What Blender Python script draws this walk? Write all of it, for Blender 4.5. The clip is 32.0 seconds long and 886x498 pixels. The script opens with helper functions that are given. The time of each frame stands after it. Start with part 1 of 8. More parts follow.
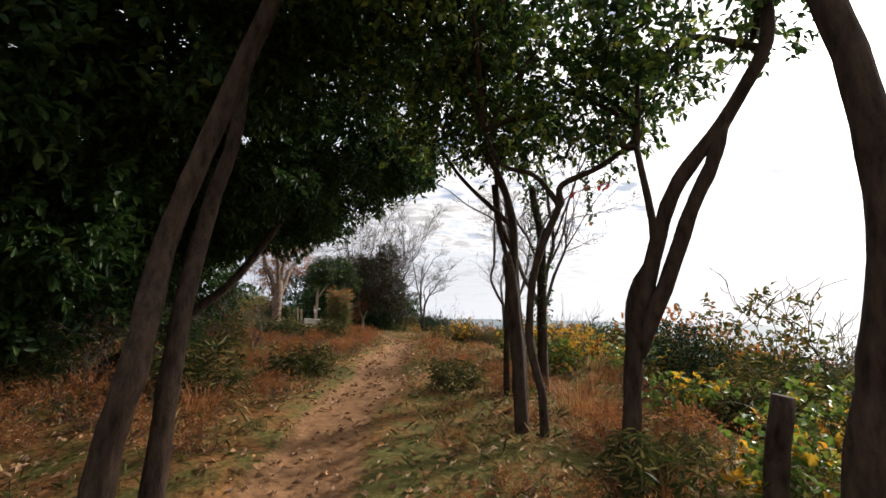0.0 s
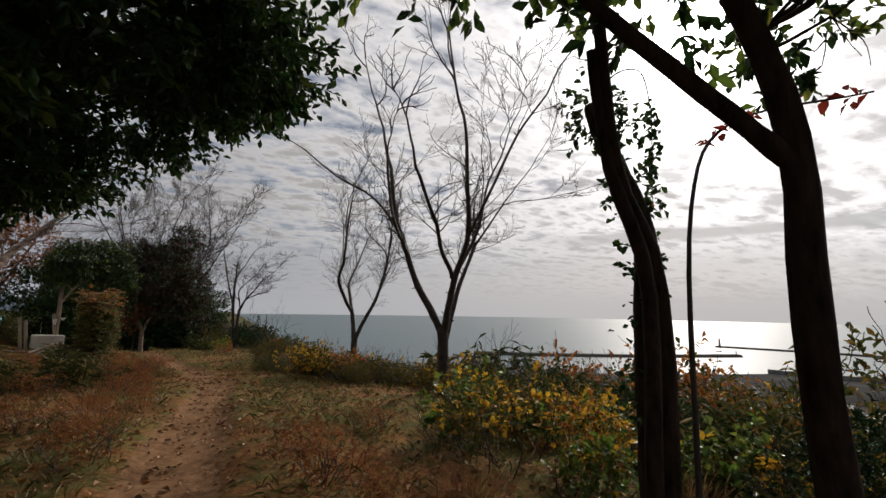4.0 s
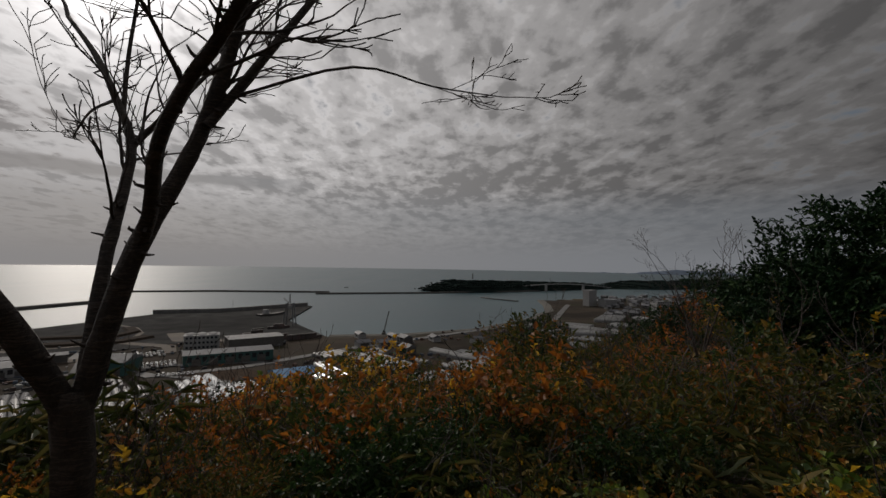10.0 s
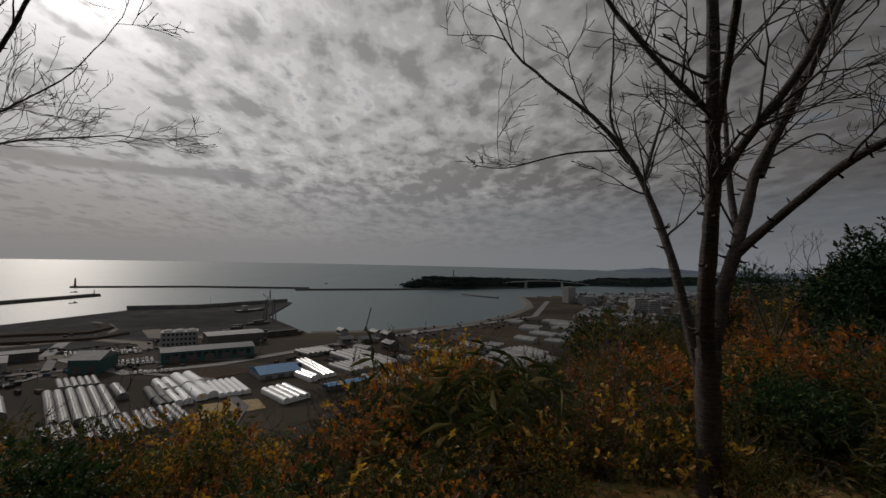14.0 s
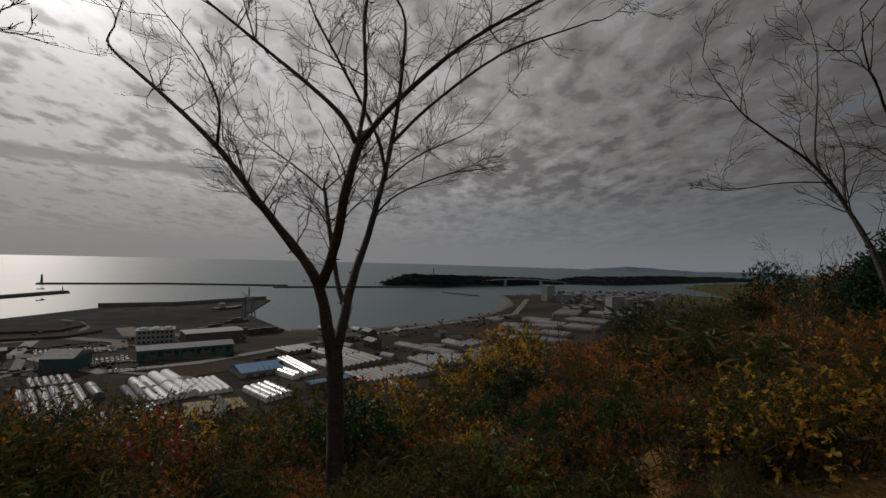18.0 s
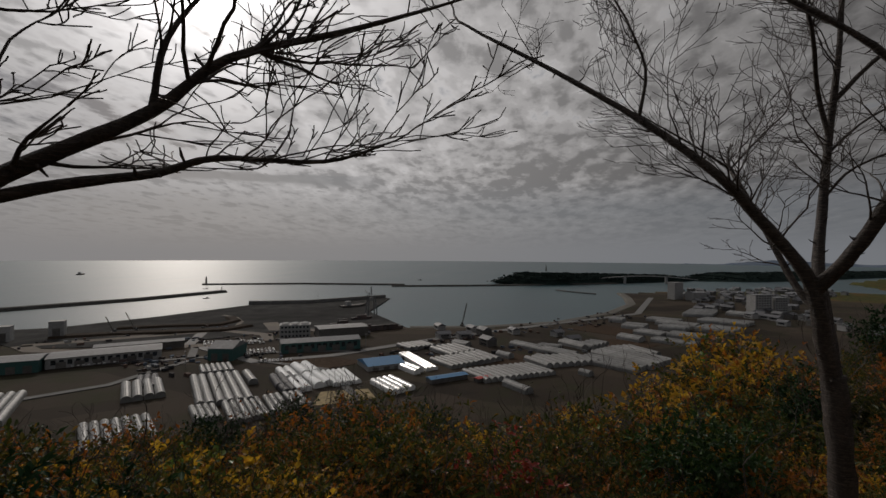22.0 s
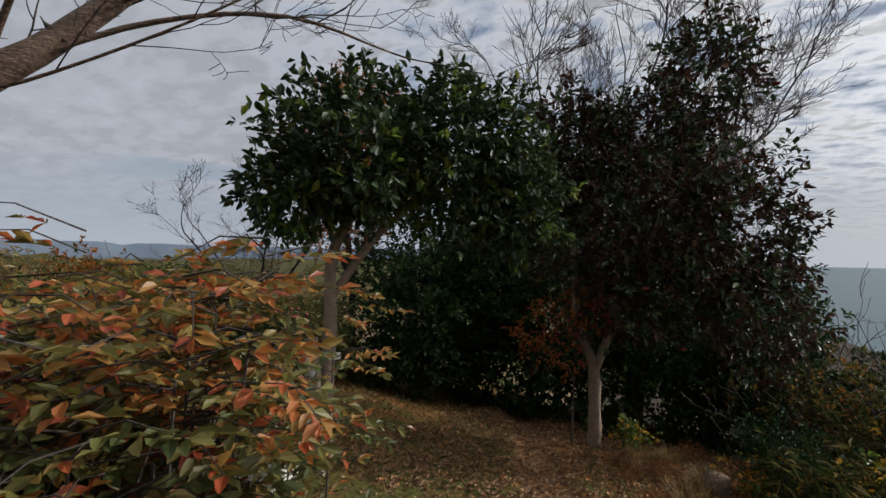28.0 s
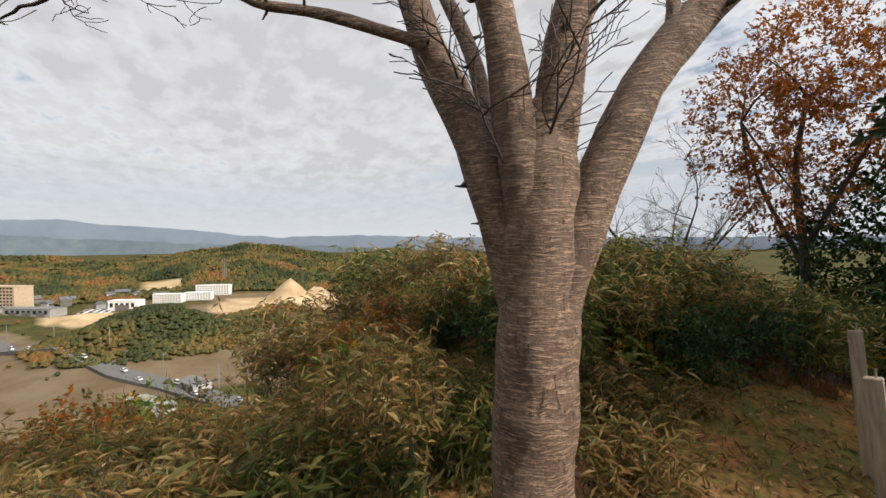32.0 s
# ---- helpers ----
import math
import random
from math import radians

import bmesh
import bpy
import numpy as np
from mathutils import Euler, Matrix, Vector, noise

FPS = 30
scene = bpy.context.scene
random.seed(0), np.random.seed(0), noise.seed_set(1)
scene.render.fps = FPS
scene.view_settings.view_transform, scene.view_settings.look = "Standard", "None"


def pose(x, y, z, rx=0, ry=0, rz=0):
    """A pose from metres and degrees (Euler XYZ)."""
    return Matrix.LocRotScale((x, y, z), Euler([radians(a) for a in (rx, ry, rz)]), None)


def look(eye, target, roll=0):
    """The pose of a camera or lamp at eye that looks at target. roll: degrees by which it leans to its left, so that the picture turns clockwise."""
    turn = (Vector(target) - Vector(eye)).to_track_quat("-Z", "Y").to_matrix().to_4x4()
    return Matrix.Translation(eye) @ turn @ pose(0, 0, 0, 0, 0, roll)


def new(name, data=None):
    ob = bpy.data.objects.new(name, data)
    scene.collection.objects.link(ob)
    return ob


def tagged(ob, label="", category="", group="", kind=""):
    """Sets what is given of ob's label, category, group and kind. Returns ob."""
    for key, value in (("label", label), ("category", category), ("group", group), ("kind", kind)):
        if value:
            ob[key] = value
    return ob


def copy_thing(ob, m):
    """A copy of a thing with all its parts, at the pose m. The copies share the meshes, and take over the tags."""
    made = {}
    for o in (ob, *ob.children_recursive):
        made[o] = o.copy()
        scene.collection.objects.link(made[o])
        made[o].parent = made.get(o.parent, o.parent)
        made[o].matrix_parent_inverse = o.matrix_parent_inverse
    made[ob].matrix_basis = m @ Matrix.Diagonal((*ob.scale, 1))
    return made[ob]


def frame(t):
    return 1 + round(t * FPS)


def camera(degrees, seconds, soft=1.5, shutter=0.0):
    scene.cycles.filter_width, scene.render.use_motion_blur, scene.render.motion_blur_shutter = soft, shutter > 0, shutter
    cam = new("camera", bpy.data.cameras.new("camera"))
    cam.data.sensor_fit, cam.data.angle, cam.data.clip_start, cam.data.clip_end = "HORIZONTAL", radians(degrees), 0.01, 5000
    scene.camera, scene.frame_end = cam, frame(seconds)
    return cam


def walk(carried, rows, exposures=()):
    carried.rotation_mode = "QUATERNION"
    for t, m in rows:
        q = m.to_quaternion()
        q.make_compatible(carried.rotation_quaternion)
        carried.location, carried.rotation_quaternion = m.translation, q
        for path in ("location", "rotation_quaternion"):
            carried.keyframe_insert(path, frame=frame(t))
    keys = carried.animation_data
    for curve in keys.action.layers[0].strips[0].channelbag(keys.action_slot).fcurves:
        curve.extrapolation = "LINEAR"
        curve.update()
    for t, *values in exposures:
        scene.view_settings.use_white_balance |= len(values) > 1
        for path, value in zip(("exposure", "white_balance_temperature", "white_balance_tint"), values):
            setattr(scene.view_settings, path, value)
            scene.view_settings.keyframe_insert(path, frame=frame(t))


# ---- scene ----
cam = camera(88.4, 32.0)
PATH = [
    (0, (2.215, 2.143, 1.578), (2.138, 4.123, 1.848), 0.9),
    (0.5, (2.191, 2.601, 1.636), (2.152, 4.582, 1.904), 1.1),
    (1, (2.129, 2.997, 1.696), (2.167, 4.978, 1.968), 1.2),
    (1.5, (2.031, 3.411, 1.732), (2.165, 5.388, 2.004), 1.7),
    (2, (1.915, 3.813, 1.774), (2.129, 5.785, 2.035), 1.3),
    (2.5, (1.815, 4.214, 1.831), (2.118, 6.172, 2.099), 1.4),
    (3, (1.734, 4.560, 1.871), (2.105, 6.507, 2.134), 1.1),
    (3.5, (1.628, 4.879, 1.914), (2.165, 6.788, 2.172), 1.0),
    (5.5, (1.721, 6.044, 2.020), (2.893, 7.644, 2.275), 0.5),
    (6, (1.774, 6.314, 2.041), (3.142, 7.754, 2.274), 0.8),
    (7, (1.753, 6.896, 2.124), (3.542, 7.782, 2.250), 0.8),
    (8, (1.696, 7.560, 2.214), (3.659, 7.941, 2.274), 0.4),
    (8.5, (1.696, 7.872, 2.235), (3.681, 8.107, 2.293), 0.6),
    (9, (1.772, 8.293, 2.240), (3.767, 8.420, 2.303), 1.0),
    (9.5, (1.884, 8.741, 2.236), (3.882, 8.821, 2.293), 0.9),
    (10, (1.994, 9.156, 2.233), (3.992, 9.215, 2.290), 1.0),
    (10.5, (2.059, 9.475, 2.241), (4.058, 9.523, 2.297), 1.6),
    (11, (1.932, 9.743, 2.273), (3.931, 9.775, 2.331), 0.8),
    (11.5, (1.740, 10.031, 2.314), (3.739, 10.048, 2.373), 1.2),
    (12, (1.716, 10.394, 2.333), (3.715, 10.406, 2.381), 1.4),
    (12.5, (1.701, 10.786, 2.339), (3.700, 10.790, 2.389), 1.4),
    (13, (1.645, 11.206, 2.336), (3.644, 11.189, 2.375), 1.3),
    (13.5, (1.288, 11.747, 2.304), (3.288, 11.725, 2.346), 1.3),
    (15.5, (0.750, 13.320, 1.970), (2.749, 13.253, 2.011), 1.5),
    (16, (0.550, 13.700, 1.970), (2.548, 13.620, 2.011), 1.5),
    (16.5, (0.400, 14.100, 2.010), (2.397, 14.013, 2.049), 1.6),
    (17, (0.220, 14.470, 2.040), (2.217, 14.371, 2.075), 1.5),
    (17.5, (0.020, 14.920, 2.060), (2.017, 14.812, 2.097), 1.6),
    (18, (-0.427, 15.382, 2.089), (1.569, 15.262, 2.126), 1.7),
    (18.5, (-0.597, 15.838, 2.107), (1.398, 15.692, 2.142), 1.7),
    (19, (-0.682, 16.284, 2.109), (1.311, 16.126, 2.144), 1.7),
    (19.5, (-0.608, 16.721, 2.106), (1.385, 16.555, 2.134), 1.2),
    (20, (-0.426, 17.068, 2.061), (1.567, 16.900, 2.093), 1.6),
    (20.5, (-0.187, 17.340, 2.027), (1.805, 17.160, 2.058), 1.7),
    (21, (0.053, 17.597, 1.997), (2.050, 17.481, 2.024), 1.5),
    (21.5, (0.205, 17.798, 1.985), (2.202, 17.893, 2.013), 1.5),
    (22, (0.220, 18.013, 2.028), (2.187, 18.371, 2.049), 0.4),
    (22.5, (0.122, 18.139, 2.084), (2.010, 18.799, 2.103), 0.9),
    (23, (0.087, 18.158, 2.112), (1.844, 19.114, 2.123), 1.2),
    (23.5, (0.065, 18.135, 2.110), (1.718, 19.260, 2.122), 1.0),
    (24, (0.044, 18.108, 2.110), (1.617, 19.344, 2.125), 0.7),
    (24.5, (-0.002, 18.041, 2.129), (1.459, 19.408, 2.135), 1.1),
    (26.5, (-0.435, 17.124, 2.232), (-0.168, 19.106, 2.231), 0.6),
    (27, (-0.504, 16.865, 2.268), (-0.613, 18.862, 2.264), 0.7),
    (27.5, (-0.577, 16.575, 2.293), (-1.100, 18.505, 2.292), 0.8),
    (28, (-0.672, 16.230, 2.253), (-1.717, 17.935, 2.273), 0.6),
    (28.5, (-0.724, 15.866, 2.179), (-2.166, 17.251, 2.201), 1.7),
    (29, (-0.845, 15.480, 2.199), (-2.495, 16.611, 2.184), 1.0),
    (29.5, (-1.093, 15.278, 2.230), (-2.865, 16.206, 2.206), 0.5),
    (30, (-1.311, 15.138, 2.220), (-3.143, 15.939, 2.198), 0.4),
    (30.5, (-1.543, 15.150, 2.218), (-3.387, 15.926, 2.193), 0.1),
    (31, (-1.751, 15.213, 2.182), (-3.594, 15.988, 2.156), -0.0),
    (31.5, (-1.957, 15.239, 2.138), (-3.801, 16.012, 2.111), -0.2),
    (32, (-2.176, 15.307, 2.082), (-4.021, 16.079, 2.057), -0.3),
]
walk(cam, [(t, look(eye, target, roll)) for t, eye, target, roll in PATH],
     [(0, 1.1, 6620, 14), (3, 0.35, 6620, 14), (6, -0.85, 6620, 14), (8, -1.15, 6620, 14), (20, -1.25, 6620, 14), (23, -1.2, 6620, 14), (27, -0.4, 6250, 13), (28, 0.18, 6200, 12), (29, 0.78, 6650, 12), (32, 0.86, 6750, 12)])

# ---- light ----
SUN_AZ, SUN_EL = radians(50), radians(30)
TO_SUN = Vector((math.sin(SUN_AZ) * math.cos(SUN_EL), math.cos(SUN_AZ) * math.cos(SUN_EL), math.sin(SUN_EL)))
lamp = bpy.data.lights.new("sun", "SUN")
lamp.energy, lamp.angle, lamp.color = 2.4, radians(4.0), (1.0, 0.93, 0.82)
new("sun", lamp).matrix_world = look((0, 0, 0), -TO_SUN)


class Nodes:
    """A small builder of node trees."""

    def __init__(self, tree):
        self.tree = tree
        tree.nodes.clear()

    def add(self, kind, **values):
        node = self.tree.nodes.new("ShaderNode" + kind)
        for key, value in values.items():
            if key in node.inputs:
                socket = node.inputs[key]
                if hasattr(value, "is_output"):
                    self.tree.links.new(value, socket)
                else:
                    socket.default_value = value
        return node

    def join(self, a, node, index):
        self.tree.links.new(a, node.inputs[index])

    def math(self, op, a, b=0.0, clamp=False):
        node = self.tree.nodes.new("ShaderNodeMath")
        node.operation, node.use_clamp = op, clamp
        for i, v in enumerate((a, b)):
            if hasattr(v, "is_output"):
                self.tree.links.new(v, node.inputs[i])
            else:
                node.inputs[i].default_value = v
        return node.outputs[0]

    def mix(self, factor, a, b, blend="MIX"):
        node = self.tree.nodes.new("ShaderNodeMix")
        node.data_type, node.blend_type = "RGBA", blend
        for i, v in ((0, factor), (6, a), (7, b)):
            if hasattr(v, "is_output"):
                self.tree.links.new(v, node.inputs[i])
            elif i:
                node.inputs[i].default_value = (*v, 1)
            else:
                node.inputs[i].default_value = v
        return node.outputs[2]

    def ramp(self, factor, stops, smooth=False):
        node = self.tree.nodes.new("ShaderNodeValToRGB")
        self.tree.links.new(factor, node.inputs[0])
        ramp = node.color_ramp
        ramp.interpolation = "EASE" if smooth else "LINEAR"
        while len(ramp.elements) < len(stops):
            ramp.elements.new(0.5)
        for e, (at, c) in zip(ramp.elements, stops):
            e.position = at
            e.color = (c, c, c, 1) if isinstance(c, (int, float)) else (*c, 1)
        return node.outputs[0]

    def noise(self, vector, scale, detail=4.0, rough=0.55, distort=0.0):
        node = self.add("TexNoise", Scale=scale, Detail=detail, Roughness=rough, Distortion=distort)
        self.tree.links.new(vector, node.inputs["Vector"])
        return node.outputs["Fac"]

    def mapped(self, vector, scale=(1, 1, 1), turn=(0, 0, 0), shift=(0, 0, 0)):
        node = self.add("Mapping")
        self.tree.links.new(vector, node.inputs["Vector"])
        node.inputs["Scale"].default_value, node.inputs["Location"].default_value = scale, shift
        node.inputs["Rotation"].default_value = [radians(a) for a in turn]
        return node.outputs[0]


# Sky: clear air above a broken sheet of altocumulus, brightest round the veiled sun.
world = bpy.data.worlds.new("sky")
scene.world = world
world.use_nodes = True
n = Nodes(world.node_tree)
sky = n.add("TexSky")
sky.sky_type, sky.sun_disc = "NISHITA", False
sky.sun_elevation, sky.sun_rotation = SUN_EL, SUN_AZ
sky.air_density, sky.dust_density = 1.0, 2.5
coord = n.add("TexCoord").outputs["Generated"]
split = n.add("SeparateXYZ", Vector=coord)
up = n.math("MAXIMUM", split.outputs[2], 0.0)
over = n.math("ADD", up, 0.16)
flat = n.add("CombineXYZ", X=n.math("DIVIDE", split.outputs[0], over), Y=n.math("DIVIDE", split.outputs[1], over)).outputs[0]
north = n.ramp(split.outputs[1], [(0.30, 0.0), (0.92, 1.0)], True)
rolls = n.noise(n.mapped(flat, (0.8, 1.3, 1.0), (0, 0, -14)), 6.4, 5.0, 0.52, 0.15)
puffs = n.noise(flat, 14.0, 4.0, 0.6, 0.1)
swells = n.noise(n.mapped(flat, (0.6, 1.3, 1.0), (0, 0, -10)), 1.7, 4.0, 0.5, 0.4)
sheet = n.noise(flat, 0.5, 5.0, 0.6, 0.6)
mass = n.math("ADD", n.math("ADD", n.math("MULTIPLY", rolls, 0.52), n.math("MULTIPLY", puffs, 0.15)), n.math("ADD", n.math("MULTIPLY", swells, 0.26), n.math("MULTIPLY", sheet, 0.28)))
cover = n.ramp(n.math("SUBTRACT", mass, n.math("MULTIPLY", north, 0.10)), [(0.39, 0.0), (0.55, 1.0)], True)
# a long thin rift low over the sea
level = n.math("DIVIDE", split.outputs[1], n.math("SQRT", n.math("ADD", n.math("MULTIPLY", split.outputs[0], split.outputs[0]), n.math("MULTIPLY", split.outputs[1], split.outputs[1]))))
ragged = n.noise(n.mapped(coord, (5.0, 5.0, 26.0)), 1.0, 5.0, 0.6, 0.4)
rift_at = n.math("ADD", up, n.math("MULTIPLY", n.math("SUBTRACT", ragged, 0.5), 0.05))
rift = n.math("MULTIPLY", n.ramp(rift_at, [(0.128, 0.0), (0.142, 1.0), (0.158, 1.0), (0.170, 0.0)], True), n.ramp(level, [(0.26, 0.0), (0.46, 1.0), (0.72, 1.0), (0.90, 0.0)], True))
cover = n.math("MULTIPLY", cover, n.math("SUBTRACT", 1.0, n.math("MULTIPLY", rift, 0.85)))
thick = n.math("MULTIPLY", n.ramp(mass, [(0.50, 1.27), (0.59, 0.92), (0.69, 0.55)], True), 1.5)
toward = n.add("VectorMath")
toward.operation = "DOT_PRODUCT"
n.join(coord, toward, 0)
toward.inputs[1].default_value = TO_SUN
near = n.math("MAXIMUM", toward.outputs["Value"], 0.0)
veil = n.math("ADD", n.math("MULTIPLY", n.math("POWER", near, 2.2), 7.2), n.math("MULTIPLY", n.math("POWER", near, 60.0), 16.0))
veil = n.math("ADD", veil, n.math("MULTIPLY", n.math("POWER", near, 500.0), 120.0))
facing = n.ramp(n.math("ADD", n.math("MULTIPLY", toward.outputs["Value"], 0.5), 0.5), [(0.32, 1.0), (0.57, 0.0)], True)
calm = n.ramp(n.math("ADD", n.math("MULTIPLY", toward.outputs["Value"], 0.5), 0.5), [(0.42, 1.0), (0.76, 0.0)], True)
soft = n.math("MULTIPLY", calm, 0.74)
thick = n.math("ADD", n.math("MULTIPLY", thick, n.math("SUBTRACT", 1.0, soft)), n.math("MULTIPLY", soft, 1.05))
inland_side = n.ramp(n.math("SUBTRACT", n.math("MULTIPLY", split.outputs[1], 0.35), n.math("MULTIPLY", split.outputs[0], 0.94)), [(0.30, 0.0), (0.85, 1.0)], True)
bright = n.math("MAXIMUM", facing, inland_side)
# Overhead, out of view, extra cloud brightness is added to lift the fill.
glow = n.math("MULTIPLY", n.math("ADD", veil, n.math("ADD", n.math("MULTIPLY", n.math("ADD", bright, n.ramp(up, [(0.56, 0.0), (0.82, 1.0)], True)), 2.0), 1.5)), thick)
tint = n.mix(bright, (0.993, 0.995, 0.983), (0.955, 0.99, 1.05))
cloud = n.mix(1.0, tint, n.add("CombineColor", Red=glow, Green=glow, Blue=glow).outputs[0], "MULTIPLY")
low = n.ramp(up, [(0.0, 1.0), (0.10, 0.6), (0.24, 0.0)], True)
clear = n.mix(0.85, sky.outputs[0], n.mix(north, (2.2, 2.75, 3.3), (1.75, 2.15, 2.75)))
haze = n.mix(n.math("MULTIPLY", n.math("POWER", near, 3.0), 0.8), (4.0, 4.3, 4.6), (7.5, 7.2, 6.8))
clear = n.mix(n.math("MULTIPLY", low, 0.85), clear, haze)
band = n.ramp(up, [(0.0, 0.0), (0.08, 0.35), (0.17, 1.0)], True)
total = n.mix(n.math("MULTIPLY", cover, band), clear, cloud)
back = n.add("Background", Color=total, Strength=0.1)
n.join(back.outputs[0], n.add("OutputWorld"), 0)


# ---- materials ----
def material(name, build):
    m = bpy.data.materials.new(name)
    m.use_nodes = True
    n = Nodes(m.node_tree)
    out = n.add("OutputMaterial")
    shader = build(n)
    n.join(shader, out, 0)
    return m


def bump(n, height, strength, distance=0.02):
    return n.add("Bump", Height=height, Strength=strength, Distance=distance).outputs[0]


def surface(name, dark, light, scale=8.0, rough=0.8, metal=0.0, relief=0.25, stretch=(1, 1, 1), grime=(0.5, 0.5, 0.5), grime_part=0.25, random=0.0, gloss=0.5):
    """A worn surface: fine grain between two colours, broad stains, relief."""

    def build(n):
        at = n.mapped(n.add("TexCoord").outputs["Object"], stretch)
        fine, broad = n.noise(at, scale, 8.0, 0.65), n.noise(at, scale * 0.13, 4.0)
        colour = n.mix(n.ramp(fine, [(0.3, 0.0), (0.7, 1.0)]), dark, light)
        stain = n.math("MULTIPLY", n.ramp(broad, [(0.45, 0.0), (0.7, 1.0)]), grime_part)
        colour = n.mix(stain, colour, [d * g for d, g in zip(dark, grime)])
        if random:
            shade = n.math("ADD", n.math("MULTIPLY", n.add("ObjectInfo").outputs["Random"], random), 1.0 - random / 2)
            colour = n.mix(1.0, colour, n.add("CombineColor", Red=shade, Green=shade, Blue=shade).outputs[0], "MULTIPLY")
        b = n.add("BsdfPrincipled", **{"Base Color": colour, "Metallic": metal, "Normal": bump(n, fine, relief)})
        b.inputs["Specular IOR Level"].default_value = gloss
        r = n.math("ADD", n.math("MULTIPLY", fine, 0.2), rough - 0.1, True)
        n.join(r, b, "Roughness")
        return b.outputs[0]

    return material(name, build)


def leafage(name, stops, rough=0.4, thin=0.3, gloss=0.5):
    """Leaves whose colour varies from leaf to leaf, and which let some light through."""

    def build(n):
        pick = n.add("NewGeometry").outputs["Random Per Island"]
        other = n.add("ObjectInfo").outputs["Random"]
        pick = n.math("FRACT", n.math("ADD", pick, n.math("MULTIPLY", other, 0.13)))
        colour = n.ramp(pick, stops)
        grain = n.noise(n.add("TexCoord").outputs["Object"], 60.0, 3.0)
        colour = n.mix(n.math("MULTIPLY", grain, 0.5), colour, [0.45 * v for v in stops[len(stops) // 2][1]])
        b = n.add("BsdfPrincipled", **{"Base Color": colour, "Roughness": rough})
        b.inputs["Specular IOR Level"].default_value = gloss
        t = n.add("BsdfTranslucent", Color=colour)
        m = n.add("MixShader", Fac=thin)
        n.join(b.outputs[0], m, 1), n.join(t.outputs[0], m, 2)
        return m.outputs[0]

    return material(name, build)


def cherry_bark(name, dark, light, band=1.0):
    """Smooth brown bark with pale level lenticels, thin rings, peeling flecks and dark cracks."""

    def build(n):
        at = n.add("TexCoord").outputs["Object"]
        bend = n.add("VectorMath")
        bend.operation = "ADD"
        wave = n.math("MULTIPLY", n.math("SUBTRACT", n.noise(at, 6.0, 3.0), 0.5), 0.05)
        n.join(at, bend, 0), n.join(n.add("CombineXYZ", Z=wave).outputs[0], bend, 1)
        at2 = bend.outputs[0]
        dash = n.ramp(n.noise(n.mapped(at2, (15.0, 15.0, 150.0)), 1.0, 2.0, 0.5, 0.2), [(0.54, 0.0), (0.59, 1.0)])
        long_dash = n.ramp(n.noise(n.mapped(at2, (5.0, 5.0, 75.0)), 1.0, 2.0, 0.5), [(0.60, 0.0), (0.64, 1.0)])
        ring = n.ramp(n.noise(n.mapped(at2, (1.5, 1.5, 42.0)), 1.0, 3.0, 0.6), [(0.46, 0.0), (0.62, 1.0)])
        broad, fine = n.noise(at, 5.5, 7.0, 0.65), n.noise(at, 55.0, 8.0, 0.72)
        crack = n.ramp(n.noise(n.mapped(at, (26.0, 26.0, 7.0)), 1.0, 5.0, 0.7, 0.6), [(0.30, 1.0), (0.42, 0.0)])
        colour = n.mix(n.ramp(broad, [(0.3, 0.0), (0.7, 1.0)]), dark, light)
        colour = n.mix(n.math("MULTIPLY", ring, 0.24 * band), colour, [v * 0.55 for v in dark])
        colour = n.mix(n.math("MULTIPLY", dash, 0.62 * band), colour, [min(v * 1.9, 0.62) for v in light])
        colour = n.mix(n.math("MULTIPLY", long_dash, 0.50 * band), colour, [min(v * 1.7, 0.6) for v in light])
        colour = n.mix(n.math("MULTIPLY", crack, 0.7), colour, [v * 0.35 for v in dark])
        colour = n.mix(n.math("MULTIPLY", n.ramp(fine, [(0.40, 1.0), (0.58, 0.0)]), 0.5), colour, [v * 0.4 for v in dark])
        high = n.math("ADD", n.math("MULTIPLY", fine, 0.8), n.math("SUBTRACT", n.math("MULTIPLY", n.math("ADD", dash, long_dash), 0.8 * band), n.math("MULTIPLY", crack, 0.9)))
        b = n.add("BsdfPrincipled", **{"Base Color": colour, "Roughness": 0.62, "Normal": bump(n, high, 0.8, 0.014)})
        b.inputs["Specular IOR Level"].default_value = 0.35
        return b.outputs[0]

    return material(name, build)


def sea_water(n):
    at = n.add("TexCoord").outputs["Object"]
    swell = n.noise(n.mapped(at, (0.05, 0.085, 0.05), (0, 0, 30)), 1.0, 6.0, 0.62)
    chop = n.noise(n.mapped(at, (0.32, 0.5, 0.3), (0, 0, 30)), 1.0, 4.0, 0.6)
    drift = n.noise(n.mapped(at, (0.0025, 0.010, 0.003), (0, 0, 50)), 1.0, 5.0)
    high = n.math("ADD", n.math("MULTIPLY", swell, 1.6), n.math("MULTIPLY", chop, 0.5))
    colour = n.mix(n.ramp(drift, [(0.35, 0.0), (0.65, 1.0)]), (0.018, 0.052, 0.066), (0.035, 0.080, 0.092))
    b = n.add("BsdfPrincipled", **{"Base Color": colour, "Normal": bump(n, high, 0.25, 0.8)})
    n.join(n.math("ADD", n.math("MULTIPLY", drift, 0.10), 0.31), b, "Roughness")
    b.inputs["IOR"].default_value = 1.33
    return b.outputs[0]


